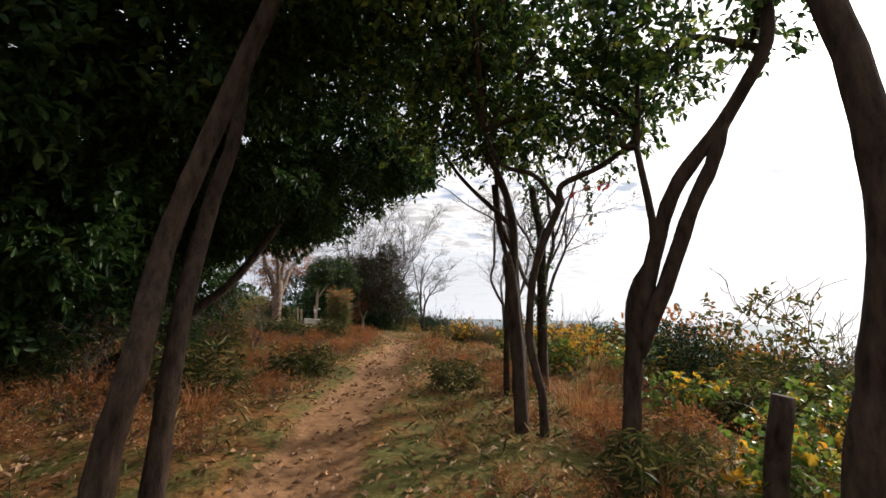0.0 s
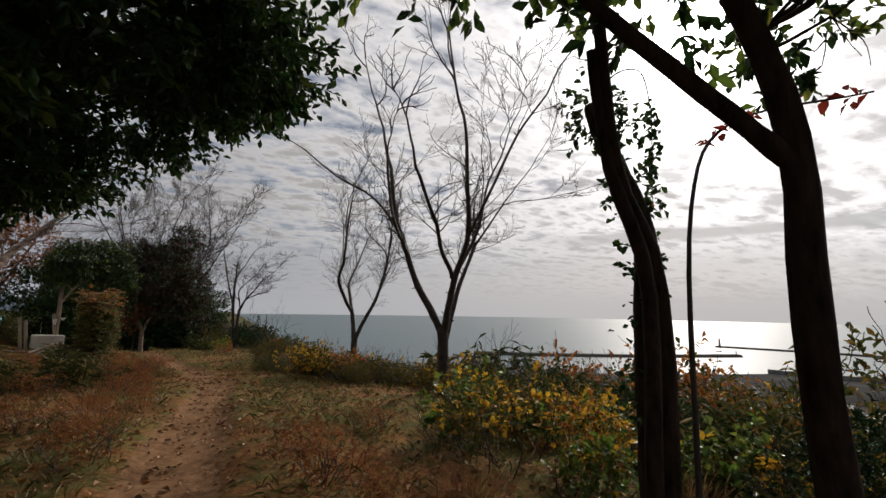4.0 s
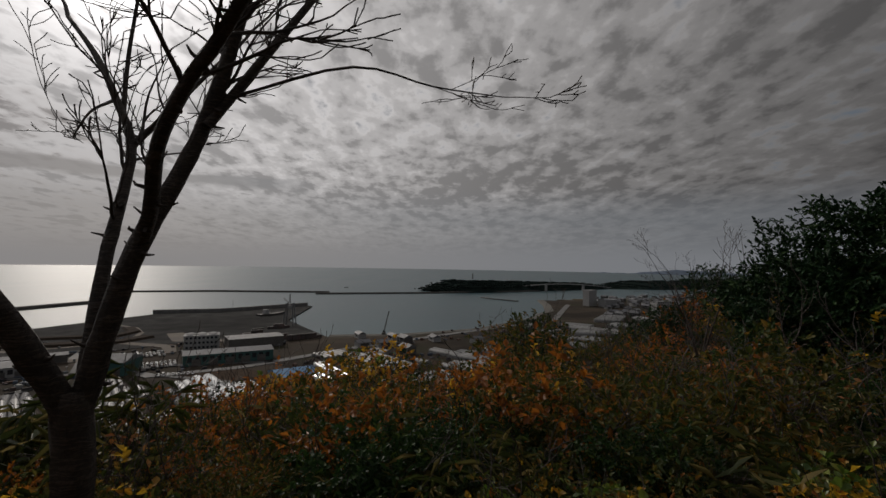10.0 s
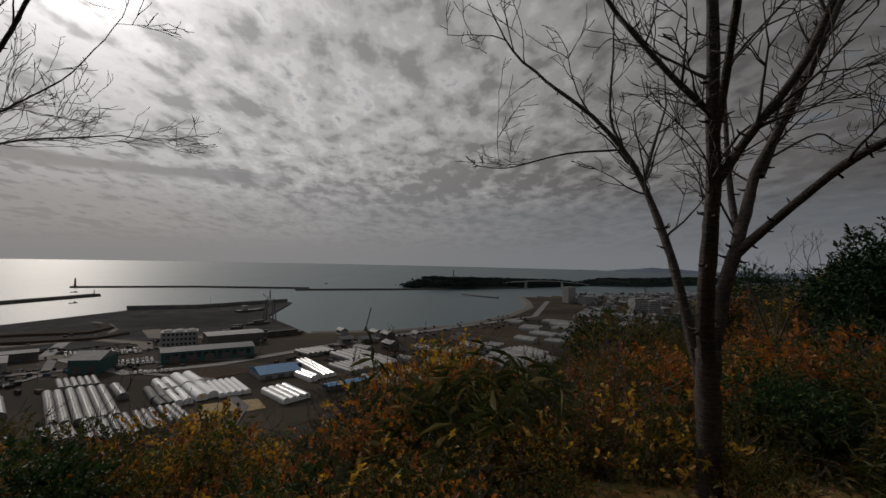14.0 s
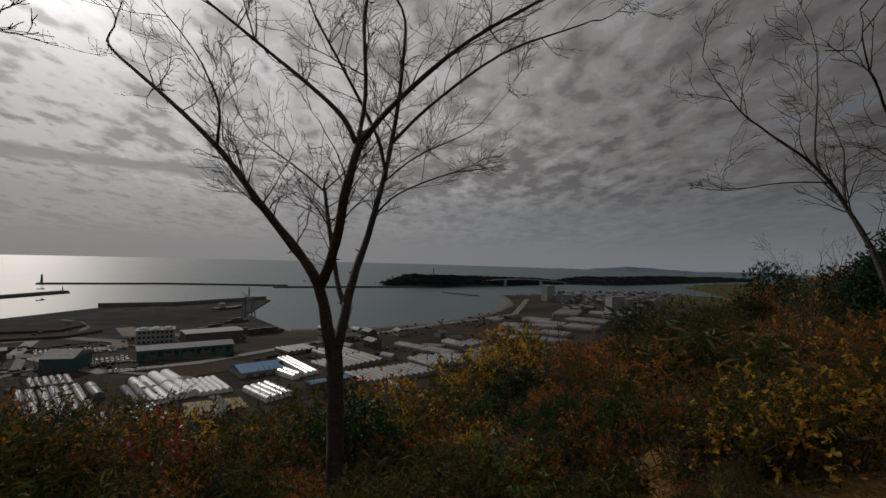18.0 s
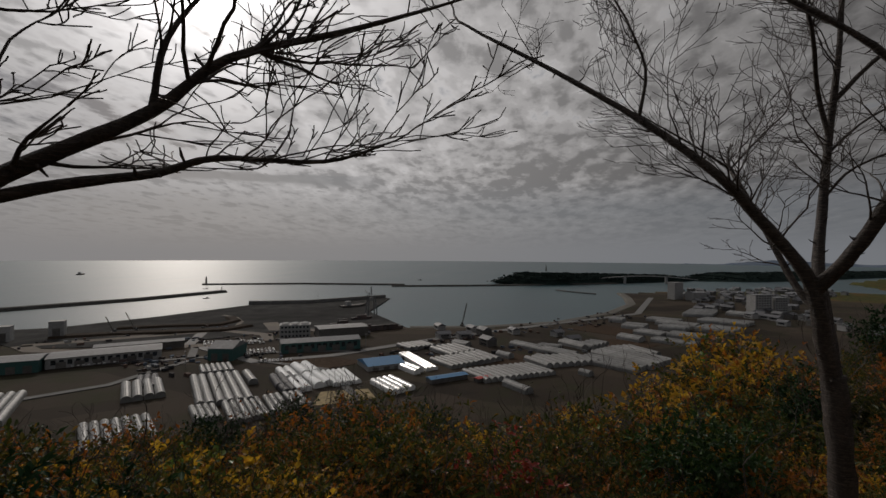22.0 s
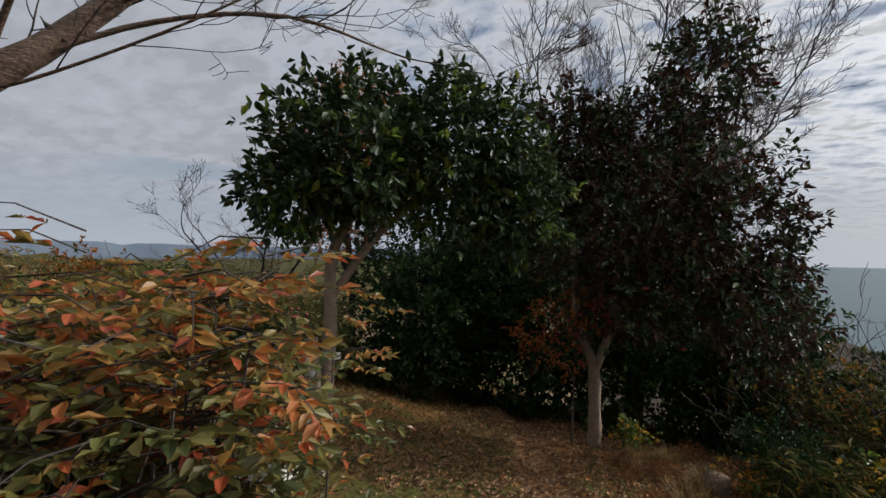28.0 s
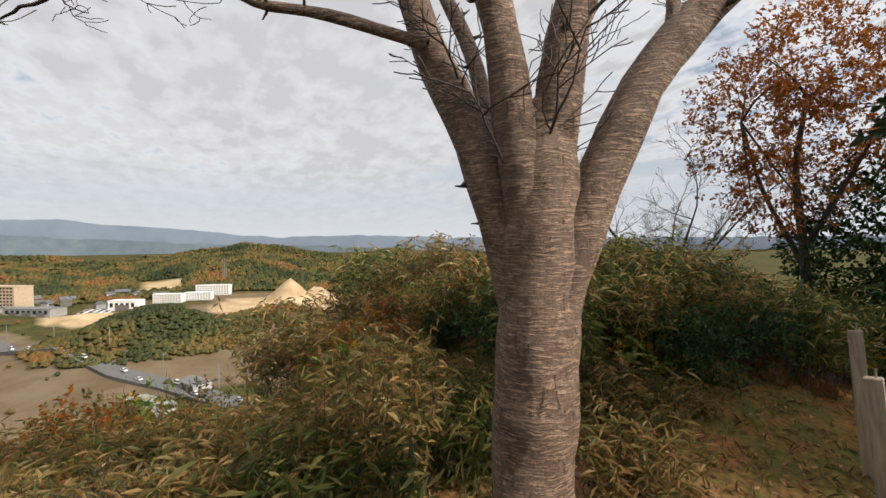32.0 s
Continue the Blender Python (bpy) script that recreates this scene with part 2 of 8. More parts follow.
def land(n):
    """Leaf-strewn ground on the ridge, soil along the footpath, woods and fields farther off."""
    at = n.add("TexCoord").outputs["Object"]
    fine, mid, broad = n.noise(at, 28.0, 9.0, 0.7), n.noise(at, 5.0, 6.0, 0.6), n.noise(at, 0.7, 4.0)
    litter = n.mix(n.ramp(fine, [(0.34, 0.0), (0.66, 1.0)]), (0.060, 0.028, 0.012), (0.31, 0.145, 0.055))
    turf = n.mix(n.ramp(fine, [(0.3, 0.0), (0.7, 1.0)]), (0.030, 0.036, 0.010), (0.15, 0.135, 0.045))
    colour = n.mix(n.ramp(n.math("ADD", n.math("MULTIPLY", mid, 0.55), n.math("MULTIPLY", broad, 0.5)), [(0.44, 0.0), (0.6, 1.0)]), litter, turf)
    soil = n.mix(n.ramp(n.noise(at, 14.0, 8.0, 0.68), [(0.3, 0.0), (0.7, 1.0)]), (0.105, 0.052, 0.025), (0.29, 0.165, 0.085))
    trod = n.add("Attribute")
    trod.attribute_name = "soil"
    amount = n.ramp(n.math("ADD", trod.outputs["Fac"], n.math("MULTIPLY", n.math("SUBTRACT", fine, 0.5), 0.7)), [(0.35, 0.0), (0.65, 1.0)])
    colour = n.mix(amount, colour, soil)
    # far country, by its own attributes
    wood = n.mix(n.ramp(n.noise(at, 0.10, 7.0, 0.7), [(0.3, 0.0), (0.7, 1.0)]), (0.018, 0.028, 0.012), (0.095, 0.088, 0.030))
    wood = n.mix(n.ramp(n.noise(at, 0.022, 5.0, 0.6), [(0.52, 0.0), (0.7, 0.7)]), wood, (0.15, 0.065, 0.025))
    plots = n.add("TexVoronoi", Vector=n.mapped(at, (1.0, 0.55, 0.001), (0, 0, 32)), Scale=0.026)
    plots.distance = "CHEBYCHEV"
    plot = n.add("SeparateColor", Color=plots.outputs["Color"]).outputs[0]
    tilth = n.noise(n.mapped(at, (0.12, 1.1, 0.1), (0, 0, 32)), 1.0, 3.0)
    field = n.mix(n.math("ADD", n.math("MULTIPLY", plot, 0.8), n.math("MULTIPLY", tilth, 0.3)), (0.018, 0.015, 0.012), (0.060, 0.047, 0.036))
    field = n.mix(n.ramp(n.noise(at, 0.03, 5.0, 0.6), [(0.5, 0.0), (0.72, 0.8)]), field, (0.030, 0.034, 0.016))
    bare = n.mix(n.ramp(n.noise(at, 0.05, 6.0, 0.6), [(0.35, 0.0), (0.65, 1.0)]), (0.34, 0.235, 0.13), (0.52, 0.40, 0.25))
    for key, shade in (("wood", wood), ("field", field), ("bare", bare)):
        a = n.add("Attribute")
        a.attribute_name = key
        colour = n.mix(a.outputs["Fac"], colour, shade)
    high = n.math("ADD", n.math("MULTIPLY", fine, 0.5), mid)
    b = n.add("BsdfPrincipled", **{"Base Color": colour, "Roughness": 0.92, "Normal": bump(n, high, 0.6, 0.05)})
    b.inputs["Specular IOR Level"].default_value = 0.05
    return b.outputs[0]


SEA, LAND = material("sea_water", sea_water), material("land", land)
CHERRY = cherry_bark("cherry_bark", (0.095, 0.058, 0.040), (0.285, 0.195, 0.140))
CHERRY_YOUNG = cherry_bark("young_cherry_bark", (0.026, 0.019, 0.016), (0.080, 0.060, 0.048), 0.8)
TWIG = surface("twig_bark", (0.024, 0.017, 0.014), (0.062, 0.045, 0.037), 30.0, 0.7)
BARK = surface("evergreen_bark", (0.012, 0.008, 0.006), (0.078, 0.052, 0.037), 26.0, 0.85, relief=1.0, stretch=(1, 1, 0.35), gloss=0.1)
PALE_BARK = surface("camellia_bark", (0.17, 0.12, 0.085), (0.33, 0.25, 0.18), 18.0, 0.75, relief=0.4)
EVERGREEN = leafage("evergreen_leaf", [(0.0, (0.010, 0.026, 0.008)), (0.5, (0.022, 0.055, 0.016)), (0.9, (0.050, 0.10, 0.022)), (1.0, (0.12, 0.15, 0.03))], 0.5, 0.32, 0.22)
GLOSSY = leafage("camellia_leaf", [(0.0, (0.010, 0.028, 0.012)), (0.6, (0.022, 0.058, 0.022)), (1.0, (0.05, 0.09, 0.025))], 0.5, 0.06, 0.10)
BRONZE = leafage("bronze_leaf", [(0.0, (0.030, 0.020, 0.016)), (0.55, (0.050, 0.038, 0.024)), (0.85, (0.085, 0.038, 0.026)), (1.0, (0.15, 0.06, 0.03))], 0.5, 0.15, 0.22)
# Sun on camellia and green leaves is put into these two lighter colours.
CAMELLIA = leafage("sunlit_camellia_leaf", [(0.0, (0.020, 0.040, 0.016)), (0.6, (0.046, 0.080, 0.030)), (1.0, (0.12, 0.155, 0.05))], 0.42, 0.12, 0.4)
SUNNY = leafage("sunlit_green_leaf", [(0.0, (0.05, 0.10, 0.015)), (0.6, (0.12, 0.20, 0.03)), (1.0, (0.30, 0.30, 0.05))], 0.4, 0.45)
YELLOW = leafage("yellow_leaf", [(0.0, (0.36, 0.21, 0.02)), (0.5, (0.58, 0.36, 0.03)), (1.0, (0.46, 0.20, 0.02))], 0.5, 0.6)
ORANGE = leafage("orange_leaf", [(0.0, (0.28, 0.09, 0.015)), (0.5, (0.42, 0.15, 0.02)), (1.0, (0.20, 0.07, 0.02))], 0.5, 0.55)
RED = leafage("red_leaf", [(0.0, (0.24, 0.022, 0.018)), (0.6, (0.36, 0.05, 0.03)), (1.0, (0.20, 0.06, 0.03))], 0.45, 0.35)
NANDINA = leafage("nandina_leaf", [(0.0, (0.06, 0.10, 0.03)), (0.3, (0.17, 0.20, 0.05)), (0.5, (0.40, 0.28, 0.07)), (0.75, (0.55, 0.21, 0.055)), (0.93, (0.48, 0.09, 0.035)), (1.0, (0.26, 0.035, 0.03))], 0.42, 0.42)
NANDINA_GREEN = leafage("green_nandina_leaf", [(0.0, (0.040, 0.070, 0.022)), (0.45, (0.11, 0.14, 0.040)), (0.8, (0.27, 0.25, 0.075)), (0.95, (0.34, 0.15, 0.06)), (1.0, (0.36, 0.07, 0.04))], 0.42, 0.35)
MIXED = leafage("shrub_leaf", [(0.0, (0.024, 0.042, 0.011)), (0.4, (0.056, 0.076, 0.018)), (0.7, (0.13, 0.115, 0.026)), (0.9, (0.25, 0.135, 0.026)), (1.0, (0.30, 0.095, 0.022))], 0.55, 0.46, 0.2)
SASA = leafage("bamboo_grass_blade", [(0.0, (0.022, 0.040, 0.010)), (0.6, (0.055, 0.080, 0.02)), (0.82, (0.15, 0.13, 0.04)), (1.0, (0.36, 0.28, 0.11))], 0.5, 0.36, 0.25)
STRAW = leafage("dry_grass_blade", [(0.0, (0.14, 0.085, 0.03)), (0.5, (0.30, 0.20, 0.075)), (1.0, (0.46, 0.34, 0.15))], 0.7, 0.45)
RUST = leafage("dry_weed", [(0.0, (0.11, 0.042, 0.018)), (0.5, (0.30, 0.105, 0.030)), (1.0, (0.42, 0.22, 0.075))], 0.75, 0.45)
FALLEN = leafage("fallen_leaf", [(0.0, (0.09, 0.042, 0.02)), (0.5, (0.25, 0.125, 0.055)), (0.85, (0.38, 0.24, 0.12)), (1.0, (0.44, 0.17, 0.04))], 0.7, 0.1)
GRASS = leafage("grass_blade", [(0.0, (0.035, 0.055, 0.010)), (0.6, (0.10, 0.125, 0.03)), (1.0, (0.28, 0.21, 0.08))], 0.55, 0.45)


# ---- helpers for shapes ----
def mesh_of(name, verts, faces, mat, smooth=True):
    me = bpy.data.meshes.new(name)
    me.from_pydata([tuple(v) for v in verts] if not isinstance(verts, list) else verts, [], faces if isinstance(faces, list) else faces.tolist())
    me.materials.append(mat)
    if smooth:
        me.polygons.foreach_set("use_smooth", [True] * len(me.polygons))
    me.update()
    return me


def attach(ob, parent):
    """Hangs a part on its thing, with both in the same place as they were built."""
    ob.parent = parent
    if parent is not None and parent.data is None:
        ob.matrix_parent_inverse = parent.matrix_basis.inverted()


def piece(name, verts, faces, mat, parent=None, label="", smooth=True):
    ob = new(name, mesh_of(name, verts, faces, mat, smooth))
    attach(ob, parent)
    if label:
        ob["label"] = label
    return ob


def part(name, bm, mat, parent=None, label="", smooth=False):
    me = bpy.data.meshes.new(name)
    bm.to_mesh(me)
    bm.free()
    me.materials.append(mat)
    if smooth:
        me.polygons.foreach_set("use_smooth", [True] * len(me.polygons))
    ob = new(name, me)
    attach(ob, parent)
    if label:
        ob["label"] = label
    return ob


def thing(name, label, category, group="", at=None, kind=""):
    ob = new(name)
    if at is not None:
        ob.matrix_basis = at
    return tagged(ob, label, category, group, kind)


def box(bm, x, y, z, sx, sy, sz, bevel=0.0, turn=None):
    """Adds a box with its middle at x, y, z."""
    m = Matrix.Translation((x, y, z)) @ (turn or Matrix.Identity(4)) @ Matrix.Diagonal((sx, sy, sz, 1))
    made = bmesh.ops.create_cube(bm, size=1, matrix=m)["verts"]
    if bevel:
        edges = list({e for v in made for e in v.link_edges})
        bmesh.ops.bevel(bm, geom=edges, offset=bevel, segments=2, affect="EDGES", profile=0.5)
    return bm


def boxed(*size, bevel=0.0, turn=None):
    return box(bmesh.new(), *size, bevel=bevel, turn=turn)


def tube(V, F, pts, rads, sides=6, lumps=None, cap=True):
    """Adds a tapered tube along points."""
    pts = [Vector(p) for p in pts]
    start, last = len(V), len(pts) - 1
    side = None
    for i, p in enumerate(pts):
        way = (pts[min(i + 1, last)] - pts[max(i - 1, 0)]).normalized()
        if side is None:
            side = way.orthogonal().normalized()
        else:
            side = (side - way * side.dot(way)).normalized()
        other = way.cross(side)
        for k in range(sides):
            a = 2 * math.pi * k / sides
            r = rads[i] * (1 + (lumps.uniform(-0.10, 0.10) if lumps else 0))
            V.append(tuple(p + (side * math.cos(a) + other * math.sin(a)) * r))
    for i in range(last):
        for k in range(sides):
            a, b = start + i * sides + k, start + i * sides + (k + 1) % sides
            F.append((a, b, b + sides, a + sides))
    if cap:
        F.append(tuple(range(start + last * sides, start + (last + 1) * sides)))


def smooth_line(pts, rads, step=3):
    """Catmull-Rom through the points, with radii."""
    P = [Vector(p) for p in pts]
    P = [P[0] * 2 - P[1]] + P + [P[-1] * 2 - P[-2]]
    out, rr = [], []
    for i in range(1, len(P) - 2):
        for k in range(step):
            t = k / step
            a, b, c, d = P[i - 1], P[i], P[i + 1], P[i + 2]
            out.append(0.5 * ((2 * b) + (c - a) * t + (2 * a - 5 * b + 4 * c - d) * t * t + (3 * b - a - 3 * c + d) * t**3))
            rr.append(rads[i - 1] * (1 - t) + rads[i] * t)
    return out + [P[-2]], rr + [rads[-1]]


def twiggy(rng, V, F, p, way, length, rad, level, tips=None, droop=0.0, fork=(7, 6, 5), spread=0.75, rise=0.25, thin=0.0022, wiggle=0.19):
    """A twig with its own side twigs, down to the given level."""
    n = max(3, min(9 if wiggle < 0.15 else 7, int(length / 0.07) + 2))
    pts, q, d = [p], p.copy(), way.normalized()
    for i in range(n):
        d = (d + Vector((rng.gauss(0, wiggle), rng.gauss(0, wiggle), rng.gauss(0, wiggle * 0.8) + (rise - droop) * 0.16))).normalized()
        if rise >= 0.15 and d.z < 0 and wiggle < 0.15 or rise >= 0.3 and d.z < 0:
            d.z *= 0.3
        q = q + d * (length / n)
        pts.append(q)
    tube(V, F, pts, [max(rad * (1 - 0.75 * i / n), thin) for i in range(n + 1)], 5 if rad > 0.012 else 4 if rad > 0.006 else 3, None, False)
    if tips is not None and level == 0:
        tips.append((pts[-1], d))
    if level <= 0:
        return
    count = max(2, int(fork[level - 1] * rng.uniform(0.75, 1.25)))
    for k in range(count):
        s = rng.uniform(0.2, 1.0) if k else 1.0
        i = min(int(s * n), n - 1)
        at = pts[i].lerp(pts[i + 1], s * n - i)
        along = (pts[i + 1] - pts[i]).normalized()
        out = (along.orthogonal().normalized() * rng.choice((-1, 1)) + along.cross(along.orthogonal()).normalized() * rng.uniform(-1, 1)).normalized()
        twiggy(rng, V, F, at, along + out * spread * rng.uniform(0.6, 1.3), length * rng.uniform(0.42, 0.68) * (1.1 - 0.4 * s), rad * 0.52, level - 1, tips, droop, fork, spread, rise, thin, wiggle)


def leaves(rng, pts, ways, size, slim=0.5, fold=0.18, jitter=0.35, curl=0.15):
    """Leaf blades from points and ways: verts and faces. Two folded halves, each of two triangles."""
    P, D = np.asarray(pts, float), np.asarray(ways, float)
    m = len(P)
    D = D + rng.normal(0, jitter, (m, 3))
    D /= np.linalg.norm(D, axis=1, keepdims=True) + 1e-9
    U = np.tile([0.0, 0.0, 1.0], (m, 1)) + rng.normal(0, 0.45, (m, 3))
    S = np.cross(D, U)
    S /= np.linalg.norm(S, axis=1, keepdims=True) + 1e-9
    N = np.cross(S, D)
    L = size * rng.uniform(0.65, 1.3, (m, 1))
    W = L * slim * 0.5
    a, tip = P, P + D * L - N * L * curl
    mid = P + D * L * 0.48
    l, r = mid + S * W + N * W * fold * 2, mid - S * W + N * W * fold * 2
    l2, r2 = P + D * L * 0.78 + S * W * 0.62 - N * L * curl * 0.5, P + D * L * 0.78 - S * W * 0.62 - N * L * curl * 0.5
    V = np.stack([a, l, l2, tip, r2, r], 1).reshape(-1, 3)
    base = np.arange(m)[:, None] * 6
    F = np.concatenate([base + [0, 1, 2, 3], base + [0, 3, 4, 5]], 1).reshape(-1, 4)
    return V, F


def blobs_points(rng, blobs, n, shell=0.55):
    """Points in a lumpy crown made of blobs (x, y, z, rx, ry, rz), and the ways out of it."""
    B = np.array(blobs, float)
    w = B[:, 3] * B[:, 4] * B[:, 5]
    k = rng.choice(len(B), n, p=w ** 0.8 / (w ** 0.8).sum())
    d = rng.normal(0, 1, (n, 3))
    d /= np.linalg.norm(d, axis=1, keepdims=True)
    lump = 1 + 0.22 * np.sin(d[:, 0] * 5 + k) * np.cos(d[:, 1] * 4 + 2 * k) + 0.14 * np.sin(d[:, 2] * 9 + 3 * k)
    r = (shell + (1 - shell) * rng.random(n) ** 0.6) * lump
    return B[k, :3] + d * r[:, None] * B[k, 3:], d


def sprigs(rng, centres, ways, each, reach):
    """Several leaf places round every centre."""
    m = len(centres)
    off = rng.normal(0, 1, (m, each, 3))
    off /= np.linalg.norm(off, axis=2, keepdims=True)
    along = ways[:, None, :] * rng.uniform(-0.4, 1.0, (m, each, 1)) * reach
    P = centres[:, None, :] + along
    D = off * 0.8 + ways[:, None, :] * 0.6
    return P.reshape(-1, 3), D.reshape(-1, 3)


def lattice(x, y, seed=0):
    """Smooth value noise, -1 to 1."""
    x, y = np.asarray(x, float), np.asarray(y, float)
    i, j = np.floor(x), np.floor(y)
    u, v = x - i, y - j
    u, v = u * u * (3 - 2 * u), v * v * (3 - 2 * v)

    def corner(a, b):
        s = np.sin(a * 127.1 + b * 311.7 + seed * 74.7) * 43758.5453
        return (s - np.floor(s)) * 2 - 1

    top = corner(i, j) * (1 - u) + corner(i + 1, j) * u
    low = corner(i, j + 1) * (1 - u) + corner(i + 1, j + 1) * u
    return top * (1 - v) + low * v


def fractal(x, y, octaves=4, seed=0):
    out, amp = 0.0, 1.0
    for o in range(octaves):
        out = out + lattice(x * 2**o, y * 2**o, seed + o) * amp
        amp *= 0.5
    return out


def step(x, a, b):
    t = np.clip((x - a) / (b - a), 0, 1)
    return t * t * (3 - 2 * t)

# ---- the lie of the land ----
COAST = [(-300, 4900), (0, 1500), (70, 800), (110, 560), (149, 492), (178, 448), (240, 457), (335, 535), (356, 540), (390, 493), (485, 457), (623, 424), (663, 350), (779, 262),
         (770, 252), (590, 226), (476, 146), (496, 66), (548, -14), (654, -89), (780, -144), (890, -161), (1000, -168), (1060, -260), (1130, -420), (1190, -600), (1130, -760), (1500, -900), (1900, -1500), (3600, -3300), (-4900, -4900), (-4900, 4900)]
RIDGE = [(-300, -60), (-60, -8), (-10, -0.6), (0, 0.2), (2, 0.40), (5, 0.78), (8, 0.90), (10, 0.93), (13, 0.84), (16, 0.66), (20, 0.64), (22, 0.55), (25, 0.12), (28, -0.5), (36, -3.5), (60, -14), (130, -48), (220, -77)]
EAST = [(-50, 6.0), (2, 4.6), (6, 3.6), (10, 2.9), (13, 2.0), (16, 1.2), (20, 0.9), (23, 0.9), (26, 0.6), (30, 0.5), (60, 2.0)]
WEST = [(-50, -8.0), (5, -6.0), (12, -5.2), (17, -5.6), (20.5, -6.4), (22, -10.0), (30, -11.0), (60, -8.0)]
MAIN_HILL = [(58, -62), (66, -58), (73, -53), (80, -29), (86.7, -9), (91, 0), (95.6, -12), (99.3, -27), (104.2, -29), (107.6, -26), (111.5, -25), (125, -22), (150, -45), (170, -62)]
BACK_HILL = [(50, -62), (56, -50), (62.6, -59), (69, -31), (73.2, -12), (77.4, -31), (81, -48), (90, -40), (120, -50), (160, -62)]


def along(table, v):
    return np.interp(v, [a for a, _ in table], [b for _, b in table])


def inside(x, y, poly):
    x, y = np.asarray(x, float), np.asarray(y, float)
    hit = np.zeros(x.shape, bool)
    for (ax, ay), (bx, by) in zip(poly, poly[1:] + poly[:1]):
        cross = ((ay > y) != (by > y)) & (x < (bx - ax) * (y - ay) / (by - ay + 1e-12) + ax)
        hit ^= cross
    return hit


def ridge(x, y):
    """The hill that the footpath follows."""
    top = along(RIDGE, y)
    d = np.maximum(x - along(EAST, y), 0)
    e = 0.32 * np.minimum(d, 14) + 0.05 * step(y, 11, 15) * (1 - step(y, 20, 23)) * np.minimum(d, 9) + 0.62 * np.maximum(d - 14, 0) - 0.35 * (1 - np.exp(-d))
    e = e + 0.19 * np.maximum(d - 2.0, 0) * np.exp(-np.maximum(d - 2.0, 0) / 14.0) * step(y - 0.10 * d, 18.3, 21.5) * (1 - step(y, 23.5, 26.5))
    e = e + 0.60 * step(d, 0.1, 2.0) * step(y, 14.2, 16.0) * (1 - step(y, 22.5, 24.5))
    w = np.maximum(along(WEST, y) - x, 0)
    fall = 0.36 - 0.17 * step(y, 17.0, 21.5)
    f = fall * np.minimum(w, 9) + 0.66 * np.maximum(w - 9, 0)
    spur = 5.3 * np.exp(-(((y + 3.0 + 0.30 * (x - 5)) / 10.5) ** 2)) * step(x, 5, 19) * (1 - step(x, 45, 95))
    bank = 0.95 * np.exp(-(((x + 7.9) / 2.0) ** 2) - (((y - 22.9) / 1.7) ** 2))
    bank = bank + 1.05 * np.exp(-(((x + 14.2) / 5.2) ** 2) - (((y - 24.2) / 3.6) ** 2))
    rough = 0.05 * fractal(x * 0.9, y * 0.9, 3, 3) + 0.02 * lattice(x * 5, y * 5, 9)
    return top - e - f + spur + bank + rough * (1 + np.clip(d + w, 0, 12) * 0.25)


PATH_LINE = [(1.6, -4), (1.55, 2), (1.4, 4.8), (1.28, 6.7), (1.12, 9.0), (1.0, 12.3), (0.3, 16.0), (-0.7, 19.0), (-1.9, 22.0), (-3.4, 25.0), (-5.0, 28.0), (-7.0, 33.0)]


def soil_at(x, y):
    cx = np.interp(y, [b for _, b in PATH_LINE], [a for a, _ in PATH_LINE])
    half = 0.27 + 0.08 * lattice(y * 0.9, 0 * y, 5)
    fade = 1 - step(np.abs(x - cx + 0.1 * lattice(x * 0, y * 0.7, 6)), half * 0.5, half * 1.5)
    mound = 0.9 * np.exp(-(((x + 4.9) / 1.3) ** 2) - (((y - 20.3) / 0.8) ** 2))
    return np.maximum(fade * step(y, -8, -2) * (1 - step(y, 26, 34)), mound)


def height(x, y):
    x, y = np.asarray(x, float), np.asarray(y, float)
    r = np.hypot(x, y - 18) + 1e-6
    b = np.degrees(np.arctan2(-x, y - 18))
    shore = inside(x, y, COAST)
    floor = -62 + 2.0 * fractal(x * 0.006, y * 0.006, 3, 11)
    plain = np.where(x > 40, -77.0, floor + (-77 - floor) * step(x, -120, 40))
    west = step(b, 40, 62) * (1 - step(b, 150, 175))
    hill = (along(MAIN_HILL, b) + 62) * np.exp(-(((r - 1050) / np.where(r < 1050, 290, 200)) ** 2)) * (1 + 0.17 * fractal(x * 0.009, y * 0.009, 4, 2))
    hill = hill + (along(BACK_HILL, b) + 62) * np.exp(-(((r - 1900) / 330) ** 2)) * (1 + 0.10 * fractal(x * 0.007, y * 0.007, 4, 4))
    plain = plain + hill * west
    for cx, cy, high, wide in ((-332, -42, 26, 44), (-385, 34, 13, 34), (-470, -190, 8, 50), (-262, 70, 12, 40)):
        plain = plain + high * np.exp(-(((x - cx) ** 2 + (y - cy) ** 2) / wide**2)) * (1 + 0.12 * fractal(x * 0.03, y * 0.03, 3, 7))
    for cx, cy, high, wide in ((-536, 54, 26, 17), (-556, 86, 15, 13), (-470, -112, 6, 22)):
        plain = plain + np.maximum(0, high * (1 - np.hypot(x - cx, y - cy) / wide / 1.5))
    far = step(-b, 96, 112) * (1 - step(-b, 150, 170)) * step(r, 1500, 2300)
    plain = plain + far * 24 * (0.7 + 0.5 * fractal(x * 0.002, y * 0.002, 4, 8))
    plain = np.where(shore, plain, -95.0)
    top = ridge(x, y)
    both = np.maximum(top, plain)
    soft = 6.0 * np.exp(-np.abs(top - plain) / 6.0) * 0.5 * step(r, 60, 120) * shore
    low = 0.07 * soil_at(x, y) * (r < 40)
    return both + soft - low


